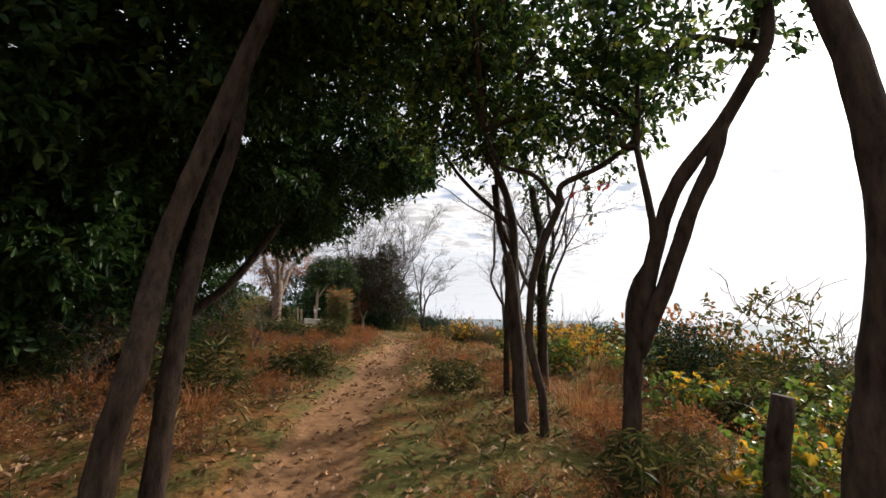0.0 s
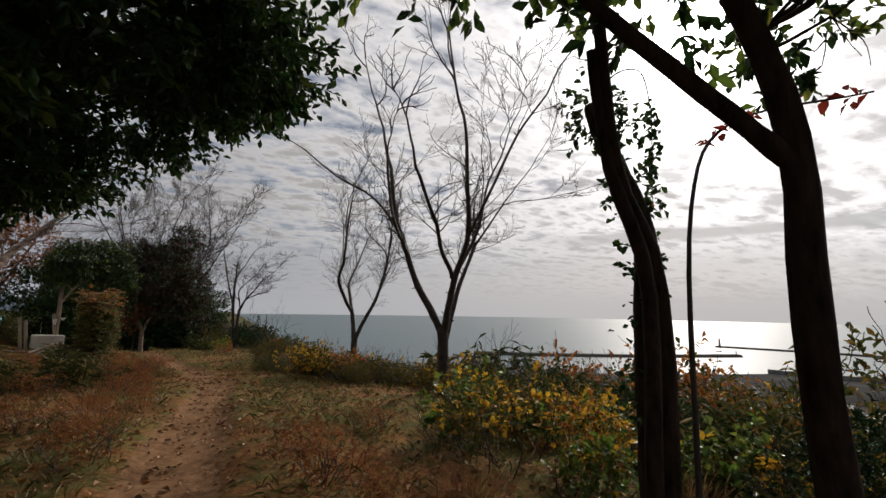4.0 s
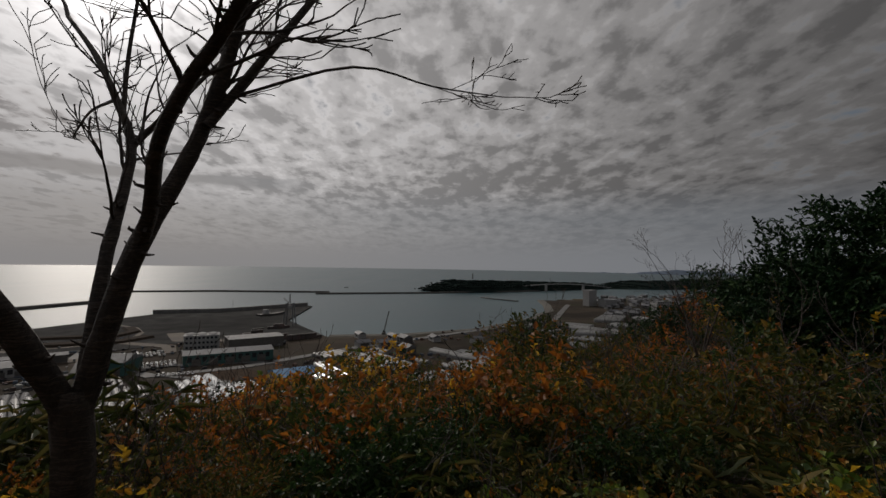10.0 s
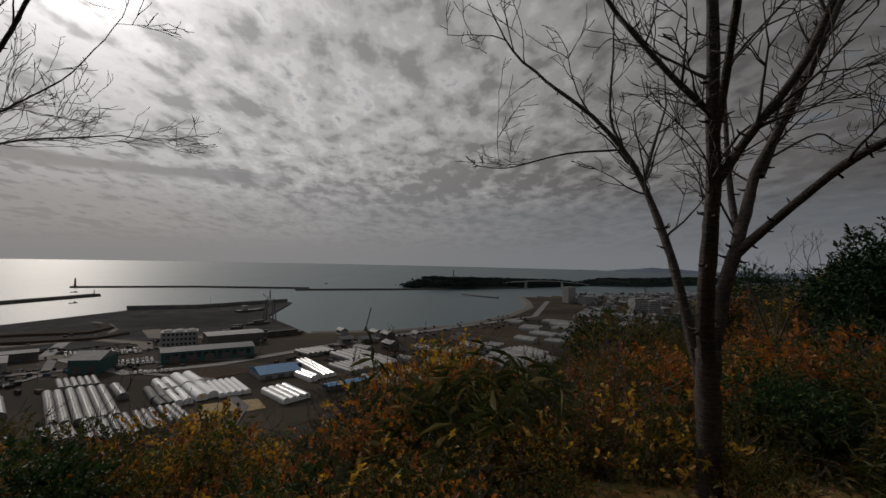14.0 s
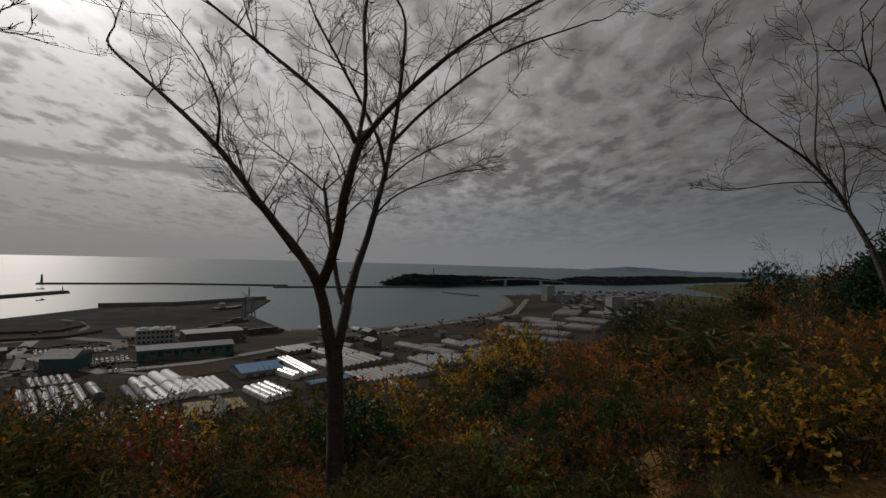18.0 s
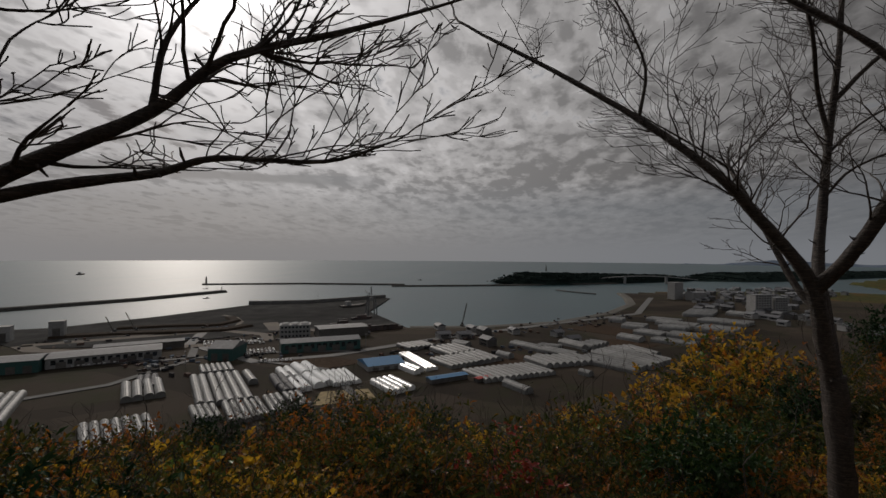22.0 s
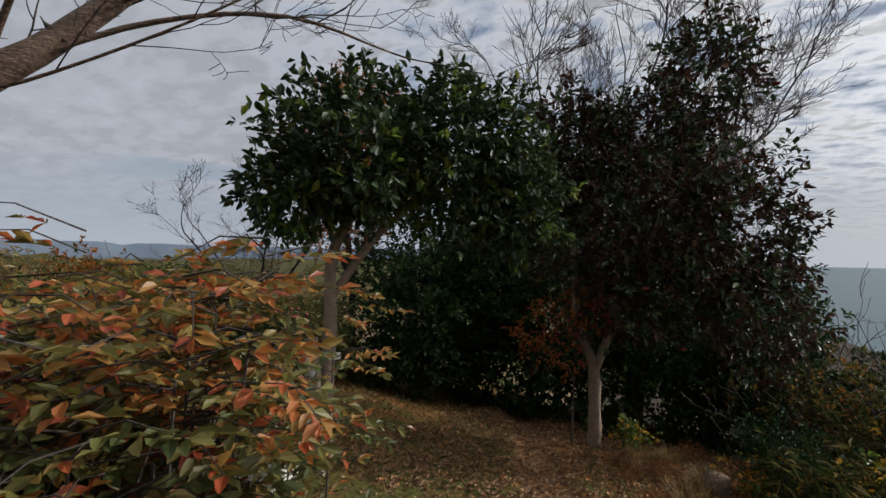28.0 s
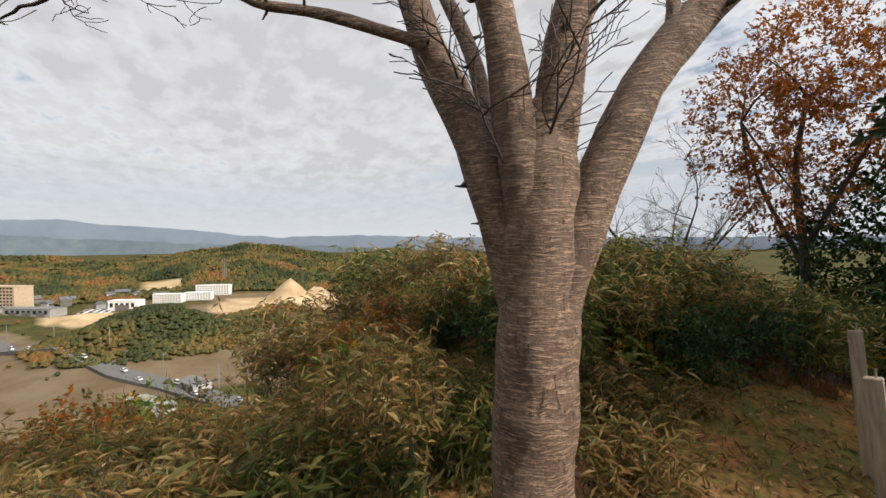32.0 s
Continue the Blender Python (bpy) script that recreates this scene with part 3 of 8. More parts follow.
def make_ground():
    turns = 400
    radii = [0.0]
    r = 0.16
    while r < 4960:
        radii.append(r)
        r *= 1.034
    radii = np.array(radii[1:] + [4985.0])
    a = np.arange(turns) * 2 * math.pi / turns
    X = radii[:, None] * np.cos(a)[None]
    Y = radii[:, None] * np.sin(a)[None] + 12.0
    X, Y = X.ravel(), Y.ravel()
    Z = height(X, Y)
    V = np.stack([X, Y, Z], 1)
    V = np.concatenate([V, [[0, 12, float(height(0.0, 12.0))]]])
    m = len(radii)
    i, k = np.meshgrid(np.arange(m - 1), np.arange(turns), indexing="ij")
    k2 = (k + 1) % turns
    F = np.stack([i * turns + k, (i + 1) * turns + k, (i + 1) * turns + k2, i * turns + k2], -1).reshape(-1, 4).tolist()
    F += [(m * turns, int(q), int((q + 1) % turns)) for q in range(turns)]
    ob = piece("ground", V.tolist(), F, LAND)
    tagged(ob, "leaf-strewn ridge top falling to a coastal plain and wooded hills", "ground", kind="structure")
    x, y, z = V.T
    r, b = np.hypot(x, y - 18), np.degrees(np.arctan2(-x, y - 18))
    soil = soil_at(x, y)
    slope = ridge(x, y) > z - 3
    bare = ((np.hypot((x + 490) / 78, (y - 58) / 72) < 1 + 0.2 * lattice(x * 0.03, y * 0.03, 3)) & ~((np.hypot(x + 385, y - 34) < 52))) | (np.hypot(x + 470, y + 112) < 34)
    bare |= (np.abs(b - 99.4 - 1.2 * lattice(x * 0.02, y * 0.02, 1)) < 2.0) & (np.abs(r - 700) < 45)
    bare |= (np.abs(b - 71.5) < 2.2) & (np.abs(r - 560) < 90)
    wood = np.where((slope & (r > 34)) | (z > np.where(x > 40, -75, -56)) & (r > 120), 1.0, 0.0)
    valley = (x < -60) & (r < 5000)
    wood = np.where(valley & (r > 120) & (r < 590) & (z < -55) & (lattice(x * 0.02, y * 0.02, 21) < 0.15), 0.0, np.where(valley & (r > 60), 1.0, wood))
    wood = np.where((x > 300) & (r > 1080) & (y < 0), 1.0, wood)
    field = np.where((r > 100) & (wood < 0.5) & ~slope, 1.0, 0.0)
    for key, values in (("soil", soil), ("wood", wood), ("field", field), ("bare", np.where(bare, 1.0, np.where(valley & (r > 120) & (wood < 0.5) & ~slope, 0.28, 0.0)))):
        layer = ob.data.attributes.new(key, "FLOAT", "POINT")
        layer.data.foreach_set("value", np.asarray(values, np.float32))
    return ob


make_ground()


def z_at(x, y):
    return float(height(float(x), float(y)))


def make_sea():
    turns, V, F = 180, [(0, 18, -78.0)], []
    radii = (200, 500, 1000, 2000, 3500, 4988)
    for q in radii:
        V += [(q * math.cos(2 * math.pi * k / turns), 18 + q * math.sin(2 * math.pi * k / turns), -78.0) for k in range(turns)]
    F += [(0, 1 + k, 1 + (k + 1) % turns) for k in range(turns)]
    for i in range(len(radii) - 1):
        for k in range(turns):
            a, b = 1 + i * turns + k, 1 + i * turns + (k + 1) % turns
            F.append((a, b, b + turns, a + turns)[::-1])
    tagged(piece("water", V, F, SEA, smooth=False), "calm grey-blue sea glittering under the sun", "sea", kind="structure")


make_sea()


def slab(name, outline, low, high, mat, label, category="quay"):
    bm = bmesh.new()
    face = bm.faces.new([bm.verts.new((x, y, low)) for x, y in outline])
    bmesh.ops.recalc_face_normals(bm, faces=[face])
    grown = bmesh.ops.extrude_face_region(bm, geom=[face])["geom"]
    bmesh.ops.translate(bm, verts=[g for g in grown if isinstance(g, bmesh.types.BMVert)], vec=(0, 0, high - low))
    bmesh.ops.recalc_face_normals(bm, faces=bm.faces)
    bmesh.ops.triangulate(bm, faces=[f for f in bm.faces if len(f.verts) > 4])
    return tagged(part(name, bm, mat), label, category, kind="structure")


def strip(name, line, wide, low, high, mat, label, category, batter=0.0, kind="structure", parent=None):
    """A bank, mole or road along a line."""
    V, F = [], []
    L = [Vector((x, y, 0)) for x, y in line]
    for i, p in enumerate(L):
        way = (L[min(i + 1, len(L) - 1)] - L[max(i - 1, 0)]).normalized()
        side = Vector((way.y, -way.x, 0))
        for s, z in ((-1, low), (-1, high), (1, high), (1, low)):
            q = p + side * s * (wide / 2 + (batter if z == low else 0))
            V.append((q.x, q.y, z))
        if i:
            b = (i - 1) * 4
            F += [(b + k, b + k + 4, b + (k + 1) % 4 + 4, b + (k + 1) % 4) for k in range(3)]
    F += [(0, 1, 2, 3), tuple(len(V) - 1 - k for k in range(4))]
    ob = piece(name, V, F, mat, parent, smooth=False)
    if parent is None:
        tagged(ob, label, category, kind=kind)
    return ob


CONCRETE = surface("concrete", (0.10, 0.098, 0.094), (0.20, 0.195, 0.185), 0.25, 0.85, grime_part=0.4)
ROCK = surface("breakwater_rock", (0.035, 0.035, 0.033), (0.11, 0.106, 0.098), 0.35, 0.95, relief=0.9, gloss=0.1)
YARD = surface("harbour_yard", (0.028, 0.028, 0.027), (0.070, 0.069, 0.067), 0.05, 1.0, grime_part=0.6, gloss=0.03)
ASPHALT = surface("asphalt", (0.045, 0.045, 0.045), (0.085, 0.083, 0.08), 0.8, 0.85)
GREY_ROAD = surface("pale_asphalt", (0.085, 0.085, 0.085), (0.14, 0.137, 0.13), 0.5, 0.8)
EARTH = surface("bare_earth", (0.07, 0.055, 0.042), (0.13, 0.105, 0.08), 0.06, 0.9)
TILTH = surface("turned_earth", (0.022, 0.016, 0.012), (0.055, 0.042, 0.032), 0.2, 0.95, gloss=0.05)
SAND = surface("beach_sand", (0.065, 0.060, 0.050), (0.12, 0.11, 0.09), 0.08, 0.9)

slab("pavement", [(335, 535), (356, 540), (390, 493), (485, 457), (623, 424), (663, 350), (779, 262), (770, 252), (590, 226), (476, 146), (440, 170), (420, 260), (330, 330), (300, 420)], -84, -76.6, YARD, "grey harbour yard with straight quay edges")
slab("pavement", [(149, 492), (178, 448), (240, 457), (335, 535), (320, 470), (260, 410), (190, 410), (140, 470)], -84, -76.7, YARD, "low quay beside the small boat basin")
strip("breakwater", [(987, 791), (1080, 580), (1118, 320)], 11, -86, -74.5, ROCK, "long dark breakwater of stacked armour blocks", "breakwater", 8)
strip("breakwater", [(1057, 335), (1167, 58), (1327, -227)], 11, -86, -74.5, ROCK, "long dark breakwater running towards the cape", "breakwater", 8)
strip("breakwater", [(354, 768), (492, 698), (642, 641), (817, 611)], 14, -86, -73.5, ROCK, "broad dark breakwater of stacked armour blocks", "breakwater", 10)
strip("breakwater", [(150, 530), (185, 560), (221, 580), (252, 544), (272, 528)], 9, -86, -74.5, ROCK, "crooked breakwater sheltering the small boat basin", "breakwater", 6)
strip("jetty", [(205, 500), (240, 484), (262, 454)], 6, -86, -76, CONCRETE, "narrow grey concrete jetty", "jetty")
strip("jetty", [(175, 505), (205, 520)], 6, -86, -76, CONCRETE, "short grey concrete jetty", "jetty")
strip("jetty", [(627, 430), (663, 352), (779, 264)], 5, -80, -71.5, CONCRETE, "concrete sea wall on the outer quay", "sea wall")
strip("jetty", [(960, -120), (1010, -70), (1044, -50)], 6, -86, -75.5, CONCRETE, "low jetty off the beach", "jetty")
strip("beach", [(476, 140), (496, 62), (548, -20), (654, -96), (780, -151), (890, -168), (1000, -176)], 9, -80, -76.4, SAND, "grey-brown curving beach", "beach", 10)
for line, wide, mat, label in (
    ([(520, 0), (420, 95), (330, 165), (300, 210), (345, 300), (400, 330)], 9, GREY_ROAD, "pale coast road behind the harbour"),
    ([(900, -210), (650, -130), (520, 0)], 9, GREY_ROAD, "pale coast road beside the beach"),
    ([(347, 295), (294, 258), (230, 260), (170, 300)], 6, ASPHALT, "narrow asphalt lane between sheds"),
    ([(303, 209), (291, 152), (240, 110), (190, 100)], 5, ASPHALT, "narrow asphalt lane between greenhouses"),
    ([(309, 428), (412, 319), (400, 262), (378, 247), (352, 270), (302, 355), (296, 400), (309, 428)], 13, EARTH, "dark banked earth loop in the yard"),
    ([(343, 441), (370, 403), (394, 351), (414, 316), (443, 310)], 12, TILTH, "long dark heap of earth in the yard"),
    ([(397, 425), (422, 388), (441, 342), (470, 343), (493, 366)], 9, TILTH, "dark curved heap of earth in the yard"),
    ([(355, 418), (382, 352), (421, 313), (467, 334), (498, 362), (513, 391)], 5, EARTH, "pale haul track round the earth heaps"),
    ([(241, 355), (265, 331), (294, 271), (331, 216), (352, 149)], 6, ASPHALT, "dark road in front of the long warehouses"),
    ([(470, 300), (430, 270), (436, 220)], 16, EARTH, "dark bare earth track in the yard")):
    strip("road", line, wide, -77.4, {EARTH: -76.45, TILTH: -74.6}.get(mat, -76.5), mat, label, "earth bank" if mat is TILTH else "road", 3.0 if mat is TILTH else 0.0)
slab("field", [(219, 126), (243, 132), (254, 108), (239, 98)], -77.5, -76.7, surface("stubble", (0.16, 0.12, 0.055), (0.32, 0.24, 0.11), 0.4, 0.9), "tan stubble field", "field")


CAPES = []


def cape(name, line, wide, tops, label):
    """A long wooded headland or islet."""
    V, F, rng = [], [], np.random.default_rng(5)
    L = [Vector((x, y, 0)) for x, y in line]
    pts, _ = smooth_line(L, [1.0] * len(L), 8)
    n = len(pts)
    for i, p in enumerate(pts):
        way = (pts[min(i + 1, n - 1)] - pts[max(i - 1, 0)]).normalized()
        side = Vector((way.y, -way.x, 0))
        t = i / (n - 1)
        top = float(np.interp(t, [q / (len(tops) - 1) for q in range(len(tops))], tops))
        end = min(1.0, 6 * t + 0.02, 6 * (1 - t) + 0.02)
        for k in range(13):
            s = k / 6 - 1
            prof = max(0.0, 1 - abs(s) ** 2.4) ** 0.55
            z = -80 + (top + 80) * prof * (0.35 + 0.65 * end) + rng.normal(0, 1.8) * prof
            q = p + side * s * wide * 0.5 * (0.4 + 0.6 * end)
            V.append((q.x, q.y, z))
        if i:
            b = (i - 1) * 13
            F += [(b + k, b + k + 1, b + k + 14, b + k + 13) for k in range(12)]
    CAPES.extend(v for v in V if v[2] > -74)
    tagged(piece(name, V, F, WOODS), label, "headland", kind="structure")


WOODS = surface("far_woods", (0.012, 0.019, 0.018), (0.026, 0.036, 0.032), 0.06, 1.0, relief=0.3, gloss=0.0)
cape("headland", [(1250, 90), (1330, -60), (1480, -280), (1640, -520)], 190, [-66, -50, -55, -58, -62, -66], "dark wooded cape on the horizon")
cape("headland", [(1560, -480), (1760, -800), (2100, -1250), (2500, -1900)], 260, [-70, -56, -60, -58, -62, -60], "dark wooded shore beyond the bridge")
# Aerial haze over the far ranges is put into this blue base colour.
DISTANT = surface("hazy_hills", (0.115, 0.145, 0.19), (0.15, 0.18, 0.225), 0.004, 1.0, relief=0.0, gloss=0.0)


def skyline(name, radius, table, low, label, seed, mat):
    """A far mountain range, seen as a band above the land."""
    V, F = [], []
    bs = np.linspace(table[0][0], table[-1][0], 360)
    hs = along(table, bs) + 8 * fractal(bs * 0.45, bs * 0, 5, seed)
    for b, h in zip(bs, hs):
        a = radians(b)
        for q, z in ((radius, low), (radius + 60, low + (h - low) * 0.6), (radius + 140, h)):
            V.append((-q * math.sin(a), 18 + q * math.cos(a), z))
    for i in range(len(bs) - 1):
        for k in range(2):
            F.append((i * 3 + k, i * 3 + k + 3, i * 3 + k + 4, i * 3 + k + 1))
    tagged(piece(name, V, F, mat), label, "mountains", kind="structure")


skyline("backdrop", 4600, [(10, 40), (40, 45), (58, 55), (67, 60), (75, 90), (80, 86), (88, 70), (93, 100), (98, 150), (104, 172), (107.6, 215), (111.5, 195), (125, 170), (150, 120), (175, 40)], -80, "far mountain range, pale blue with painted haze", 1, DISTANT)
# The nearer range carries its thinner haze in the base colour too.
skyline("backdrop", 3700, [(60, -62), (70, -40), (84, -10), (95, 0), (100, 25), (106, 48), (112, 60), (130, 40), (160, -20), (175, -62)], -80, "nearer mountain range, blue-grey with painted haze", 5, surface("hazy_near_hills", (0.075, 0.102, 0.128), (0.115, 0.14, 0.158), 0.012, 1.0, relief=0.0, gloss=0.0))
skyline("backdrop", 4700, [(-140, -78), (-132, -60), (-128, -52), (-124, -58), (-120, -48), (-116, -44), (-113, -58), (-109, -76), (-104, -80)], -90, "headland on the sea horizon, pale blue with painted haze", 7, DISTANT)

# ---- trees ----
def cherry(name, label, base, stems, limbs, bark, seed, reach=1.7, twig=0.9, forks=(4, 5, 5), per=6, depth=0.35, view=(1, 0), sub=2):
    """A bare cherry: stems from the ground, limbs that fork from them, and fine twigs. Stems and limbs are (points, first radius, last radius)."""
    rng = random.Random(seed)
    top = thing(name, label, "tree", at=Matrix.Translation((base[0], base[1], z_at(*base))))
    tv, tf = [], []
    for i, (pts, r0, r1, *free) in enumerate(stems + limbs):
        lean = (free[1] if len(free) > 1 else rng.uniform(-depth, depth)) if i >= len(stems) else 0.0
        total = max(len(pts) - 1, 1)
        P = [Vector(p) + Vector((view[0], view[1], 0)) * lean * (k / total) ** 1.3 for k, p in enumerate(pts)]
        rads = [r0 + (r1 - r0) * k / total for k in range(len(P))]
        Q, R = smooth_line(P, rads, 4)
        V, F = [], []
        if i < len(stems):
            R = [r * (1.25 - 0.25 * min(1, k / 4)) for k, r in enumerate(R)]
            if r0 > 0.15:
                R[-6:] = [r * s for r, s in zip(R[-6:], (0.99, 0.96, 0.90, 0.78, 0.58, 0.25))]
        tube(V, F, Q, R, 14 if r0 > 0.1 else 10 if r0 > 0.03 else 7, rng)
        piece("trunk" if i < len(stems) else "limb", V, F, bark, top)
        if i < len(stems):
            continue
        ext = reach * rng.uniform(0.8, 1.2) * (free[0] if free else 1.0)
        way = (Q[-1] - Q[-3]).normalized()
        twiggy(rng, tv, tf, Q[-1], way, ext, r1, 3 if ext > 1.0 else 2, None, 0.0, forks, 0.92, 0.17, 0.0033, 0.135)
        n = max(2, int(1.4 * per * (len(Q) / 14)))
        for k in range(n):
            s = rng.uniform(0.42, 0.99)
            j = min(int(s * (len(Q) - 1)), len(Q) - 2)
            along_ = (Q[j + 1] - Q[j]).normalized()
            out = Vector((rng.gauss(0, 1), rng.gauss(0, 1), rng.gauss(0.25, 0.6))).normalized()
            twiggy(rng, tv, tf, Q[j], along_ * 0.75 + out * 0.8, twig * rng.uniform(0.5, 1.25), min(0.009, R[j] * 0.5), sub, None, 0.0, forks, 0.92, 0.17, 0.0026, 0.135)
        for k in range(len(Q) // 2):
            j = rng.randrange(1, len(Q) - 1)
            if R[j] > 0.012:
                side = (Q[j + 1] - Q[j]).orthogonal().normalized()
                side = Matrix.Rotation(rng.uniform(0, 6.28), 3, (Q[j + 1] - Q[j]).normalized()) @ side
                knob = [Q[j] + side * R[j] * 0.8, Q[j] + side * (R[j] + rng.uniform(0.008, 0.03)), Q[j] + side * (R[j] + rng.uniform(0.025, 0.06)) + Vector((0, 0, 0.012))]
                tube(tv, tf, knob, [R[j] * 0.32, 0.006, 0.003], 5)
    piece("twig_crown", tv, tf, TWIG, top, "fine bare twigs")
    return top


cherry("cherry_tree", "slender bare cherry tree with three steep stems on the slope edge", (3.7, 10.6),
       [([(3.72, 10.58, 0.35), (3.71, 10.59, 1.0), (3.71, 10.60, 1.45), (3.70, 10.61, 1.72)], 0.074, 0.068)],
       [([(3.70, 10.61, 1.62), (3.58, 10.70, 1.92), (3.42, 10.78, 2.23), (3.33, 10.82, 2.48), (3.28, 10.84, 2.66), (3.20, 10.90, 2.92), (3.12, 10.95, 3.3), (3.08, 11.0, 3.8)], 0.050, 0.024, 1.0, 0.0),
        ([(3.29, 10.83, 2.62), (3.20, 10.77, 2.78), (3.12, 10.72, 2.90), (3.0, 10.60, 3.15), (2.92, 10.5, 3.5)], 0.026, 0.016, 0.6, 0.0),
        ([(3.22, 10.88, 2.85), (3.15, 10.89, 2.98), (2.98, 10.95, 3.24), (2.76, 11.05, 3.46), (2.4, 11.28, 3.7), (1.97, 11.49, 4.09)], 0.024, 0.009, 0.7, 0.0),
        ([(3.84, 10.20, 2.78), (4.02, 9.86, 3.38), (4.18, 9.56, 3.93), (4.35, 9.2, 4.3)], 0.022, 0.010, 0.7, 0.0),
        ([(3.86, 10.14, 2.9), (4.07, 9.65, 3.13), (4.3, 9.29, 3.13), (4.55, 8.91, 3.17)], 0.008, 0.003, 0.25, 0.0),
        ([(3.20, 10.90, 2.95), (3.22, 11.1, 3.15), (3.25, 11.35, 3.45)], 0.018, 0.012, 0.6, 0.0),
        ([(3.72, 10.61, 1.42), (3.82, 10.65, 1.8), (3.94, 10.69, 2.2), (4.05, 10.72, 2.45), (4.20, 10.78, 2.78), (4.25, 10.90, 3.02), (4.35, 11.1, 3.3), (4.5, 11.4, 3.6)], 0.036, 0.012, 0.8, 0.0),
        ([(4.25, 10.92, 3.03), (4.5, 11.25, 3.05), (4.8, 11.6, 3.0), (4.97, 11.75, 3.02)], 0.009, 0.004, 0.15, 0.0),
        ([(4.24, 10.86, 2.95), (4.38, 10.95, 3.3), (4.42, 10.92, 3.8)], 0.014, 0.008, 0.8, 0.0),
        ([(4.20, 10.78, 2.78), (4.35, 10.65, 3.05), (4.5, 10.5, 3.35)], 0.018, 0.009, 0.9, 0.0),
        ([(3.71, 10.60, 1.60), (3.73, 10.53, 1.88), (3.75, 10.48, 2.09), (3.77, 10.40, 2.32), (3.83, 10.29, 2.60), (3.86, 10.22, 2.80), (3.82, 10.10, 3.08), (3.75, 9.98, 3.4), (3.68, 9.85, 3.8)], 0.048, 0.022, 1.2, 0.0),
        ([(3.77, 10.41, 2.28), (3.66, 10.30, 2.44), (3.52, 10.19, 2.61), (3.42, 10.04, 2.78), (3.33, 9.88, 2.90), (3.2, 9.72, 3.02), (3.0, 9.5, 3.3)], 0.030, 0.018, 0.6, 0.0),
        ([(3.78, 10.38, 2.38), (3.93, 10.33, 2.68), (4.05, 10.28, 2.99), (4.12, 10.26, 3.4)], 0.024, 0.014, 1.0, 0.0)],
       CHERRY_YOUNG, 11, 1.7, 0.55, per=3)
cherry("cherry_tree", "slender bare cherry tree with a wide fan of limbs", (3.99, 19.27),
       [([(4.00, 19.25, -1.3), (3.99, 19.26, -0.4), (3.99, 19.27, 0.3), (4.01, 19.30, 0.85), (4.02, 19.31, 1.12)], 0.100, 0.088)],
       [([(4.01, 19.32, 1.0), (3.99, 19.40, 1.4), (3.96, 19.47, 1.75), (3.94, 19.60, 2.02), (3.93, 19.92, 2.42), (3.95, 20.21, 2.77), (4.25, 20.72, 3.32), (4.6, 21.5, 3.98), (4.95, 22.3, 4.6)], 0.074, 0.018, 1.0, 0.0),
        ([(4.28, 20.76, 3.36), (4.2, 20.72, 3.8), (4.15, 20.9, 4.25)], 0.018, 0.010, 0.9, 0.0),
        ([(3.96, 19.48, 1.82), (3.80, 19.36, 2.05), (3.62, 19.25, 2.38), (3.46, 19.16, 2.80), (3.58, 19.06, 3.30)], 0.056, 0.042, 0.1, 0.0),
        ([(3.57, 19.07, 3.26), (3.58, 19.3, 3.62), (3.68, 20.0, 4.2), (3.75, 20.7, 4.75)], 0.030, 0.012, 1.0, 0.0),
        ([(3.58, 19.06, 3.28), (3.55, 18.70, 3.72), (3.5, 18.0, 4.35), (3.45, 17.1, 4.9)], 0.034, 0.014, 1.0, 0.0),
        ([(3.56, 19.1, 3.15), (3.62, 19.02, 3.8), (3.6, 19.05, 4.6), (3.65, 18.95, 5.2)], 0.026, 0.014, 1.0, 0.0),
        ([(4.02, 19.30, 1.0), (4.20, 19.25, 1.45), (4.45, 19.18, 1.95), (4.60, 19.08, 2.3), (4.74, 18.96, 2.85), (4.84, 18.86, 3.35), (4.90, 18.74, 4.2), (4.95, 18.68, 5.1)], 0.062, 0.020, 1.0, 0.0),
        ([(4.82, 18.88, 3.25), (4.78, 19.0, 3.7), (4.3, 19.35, 4.3), (4.3, 19.7, 4.9)], 0.026, 0.012, 1.0, 0.0),
        ([(4.86, 18.83, 3.6), (4.82, 18.35, 4.1), (4.4, 17.5, 4.65), (4.45, 16.5, 5.1)], 0.026, 0.010, 1.0, 0.0),
        ([(4.68, 19.0, 2.65), (4.72, 18.7, 2.95), (4.6, 18.1, 3.2), (4.9, 17.6, 3.35)], 0.014, 0.007, 0.7, 0.0),
        ([(4.79, 18.9, 3.1), (4.85, 18.5, 3.45), (4.8, 17.9, 3.75)], 0.014, 0.007, 0.8, 0.0),
        ([(4.24, 19.24, 1.53), (4.45, 19.38, 1.85), (4.75, 19.55, 2.5), (5.02, 19.68, 3.0)], 0.034, 0.022, 0.1, 0.0),
        ([(5.0, 19.67, 2.98), (5.05, 20.0, 3.25), (5.1, 20.5, 3.6)], 0.014, 0.008, 0.7, 0.0),
        ([(5.02, 19.68, 3.0), (5.1, 19.4, 3.3), (5.15, 19.1, 3.6)], 0.012, 0.008, 0.6, 0.0)],
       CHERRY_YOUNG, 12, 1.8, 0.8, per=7)
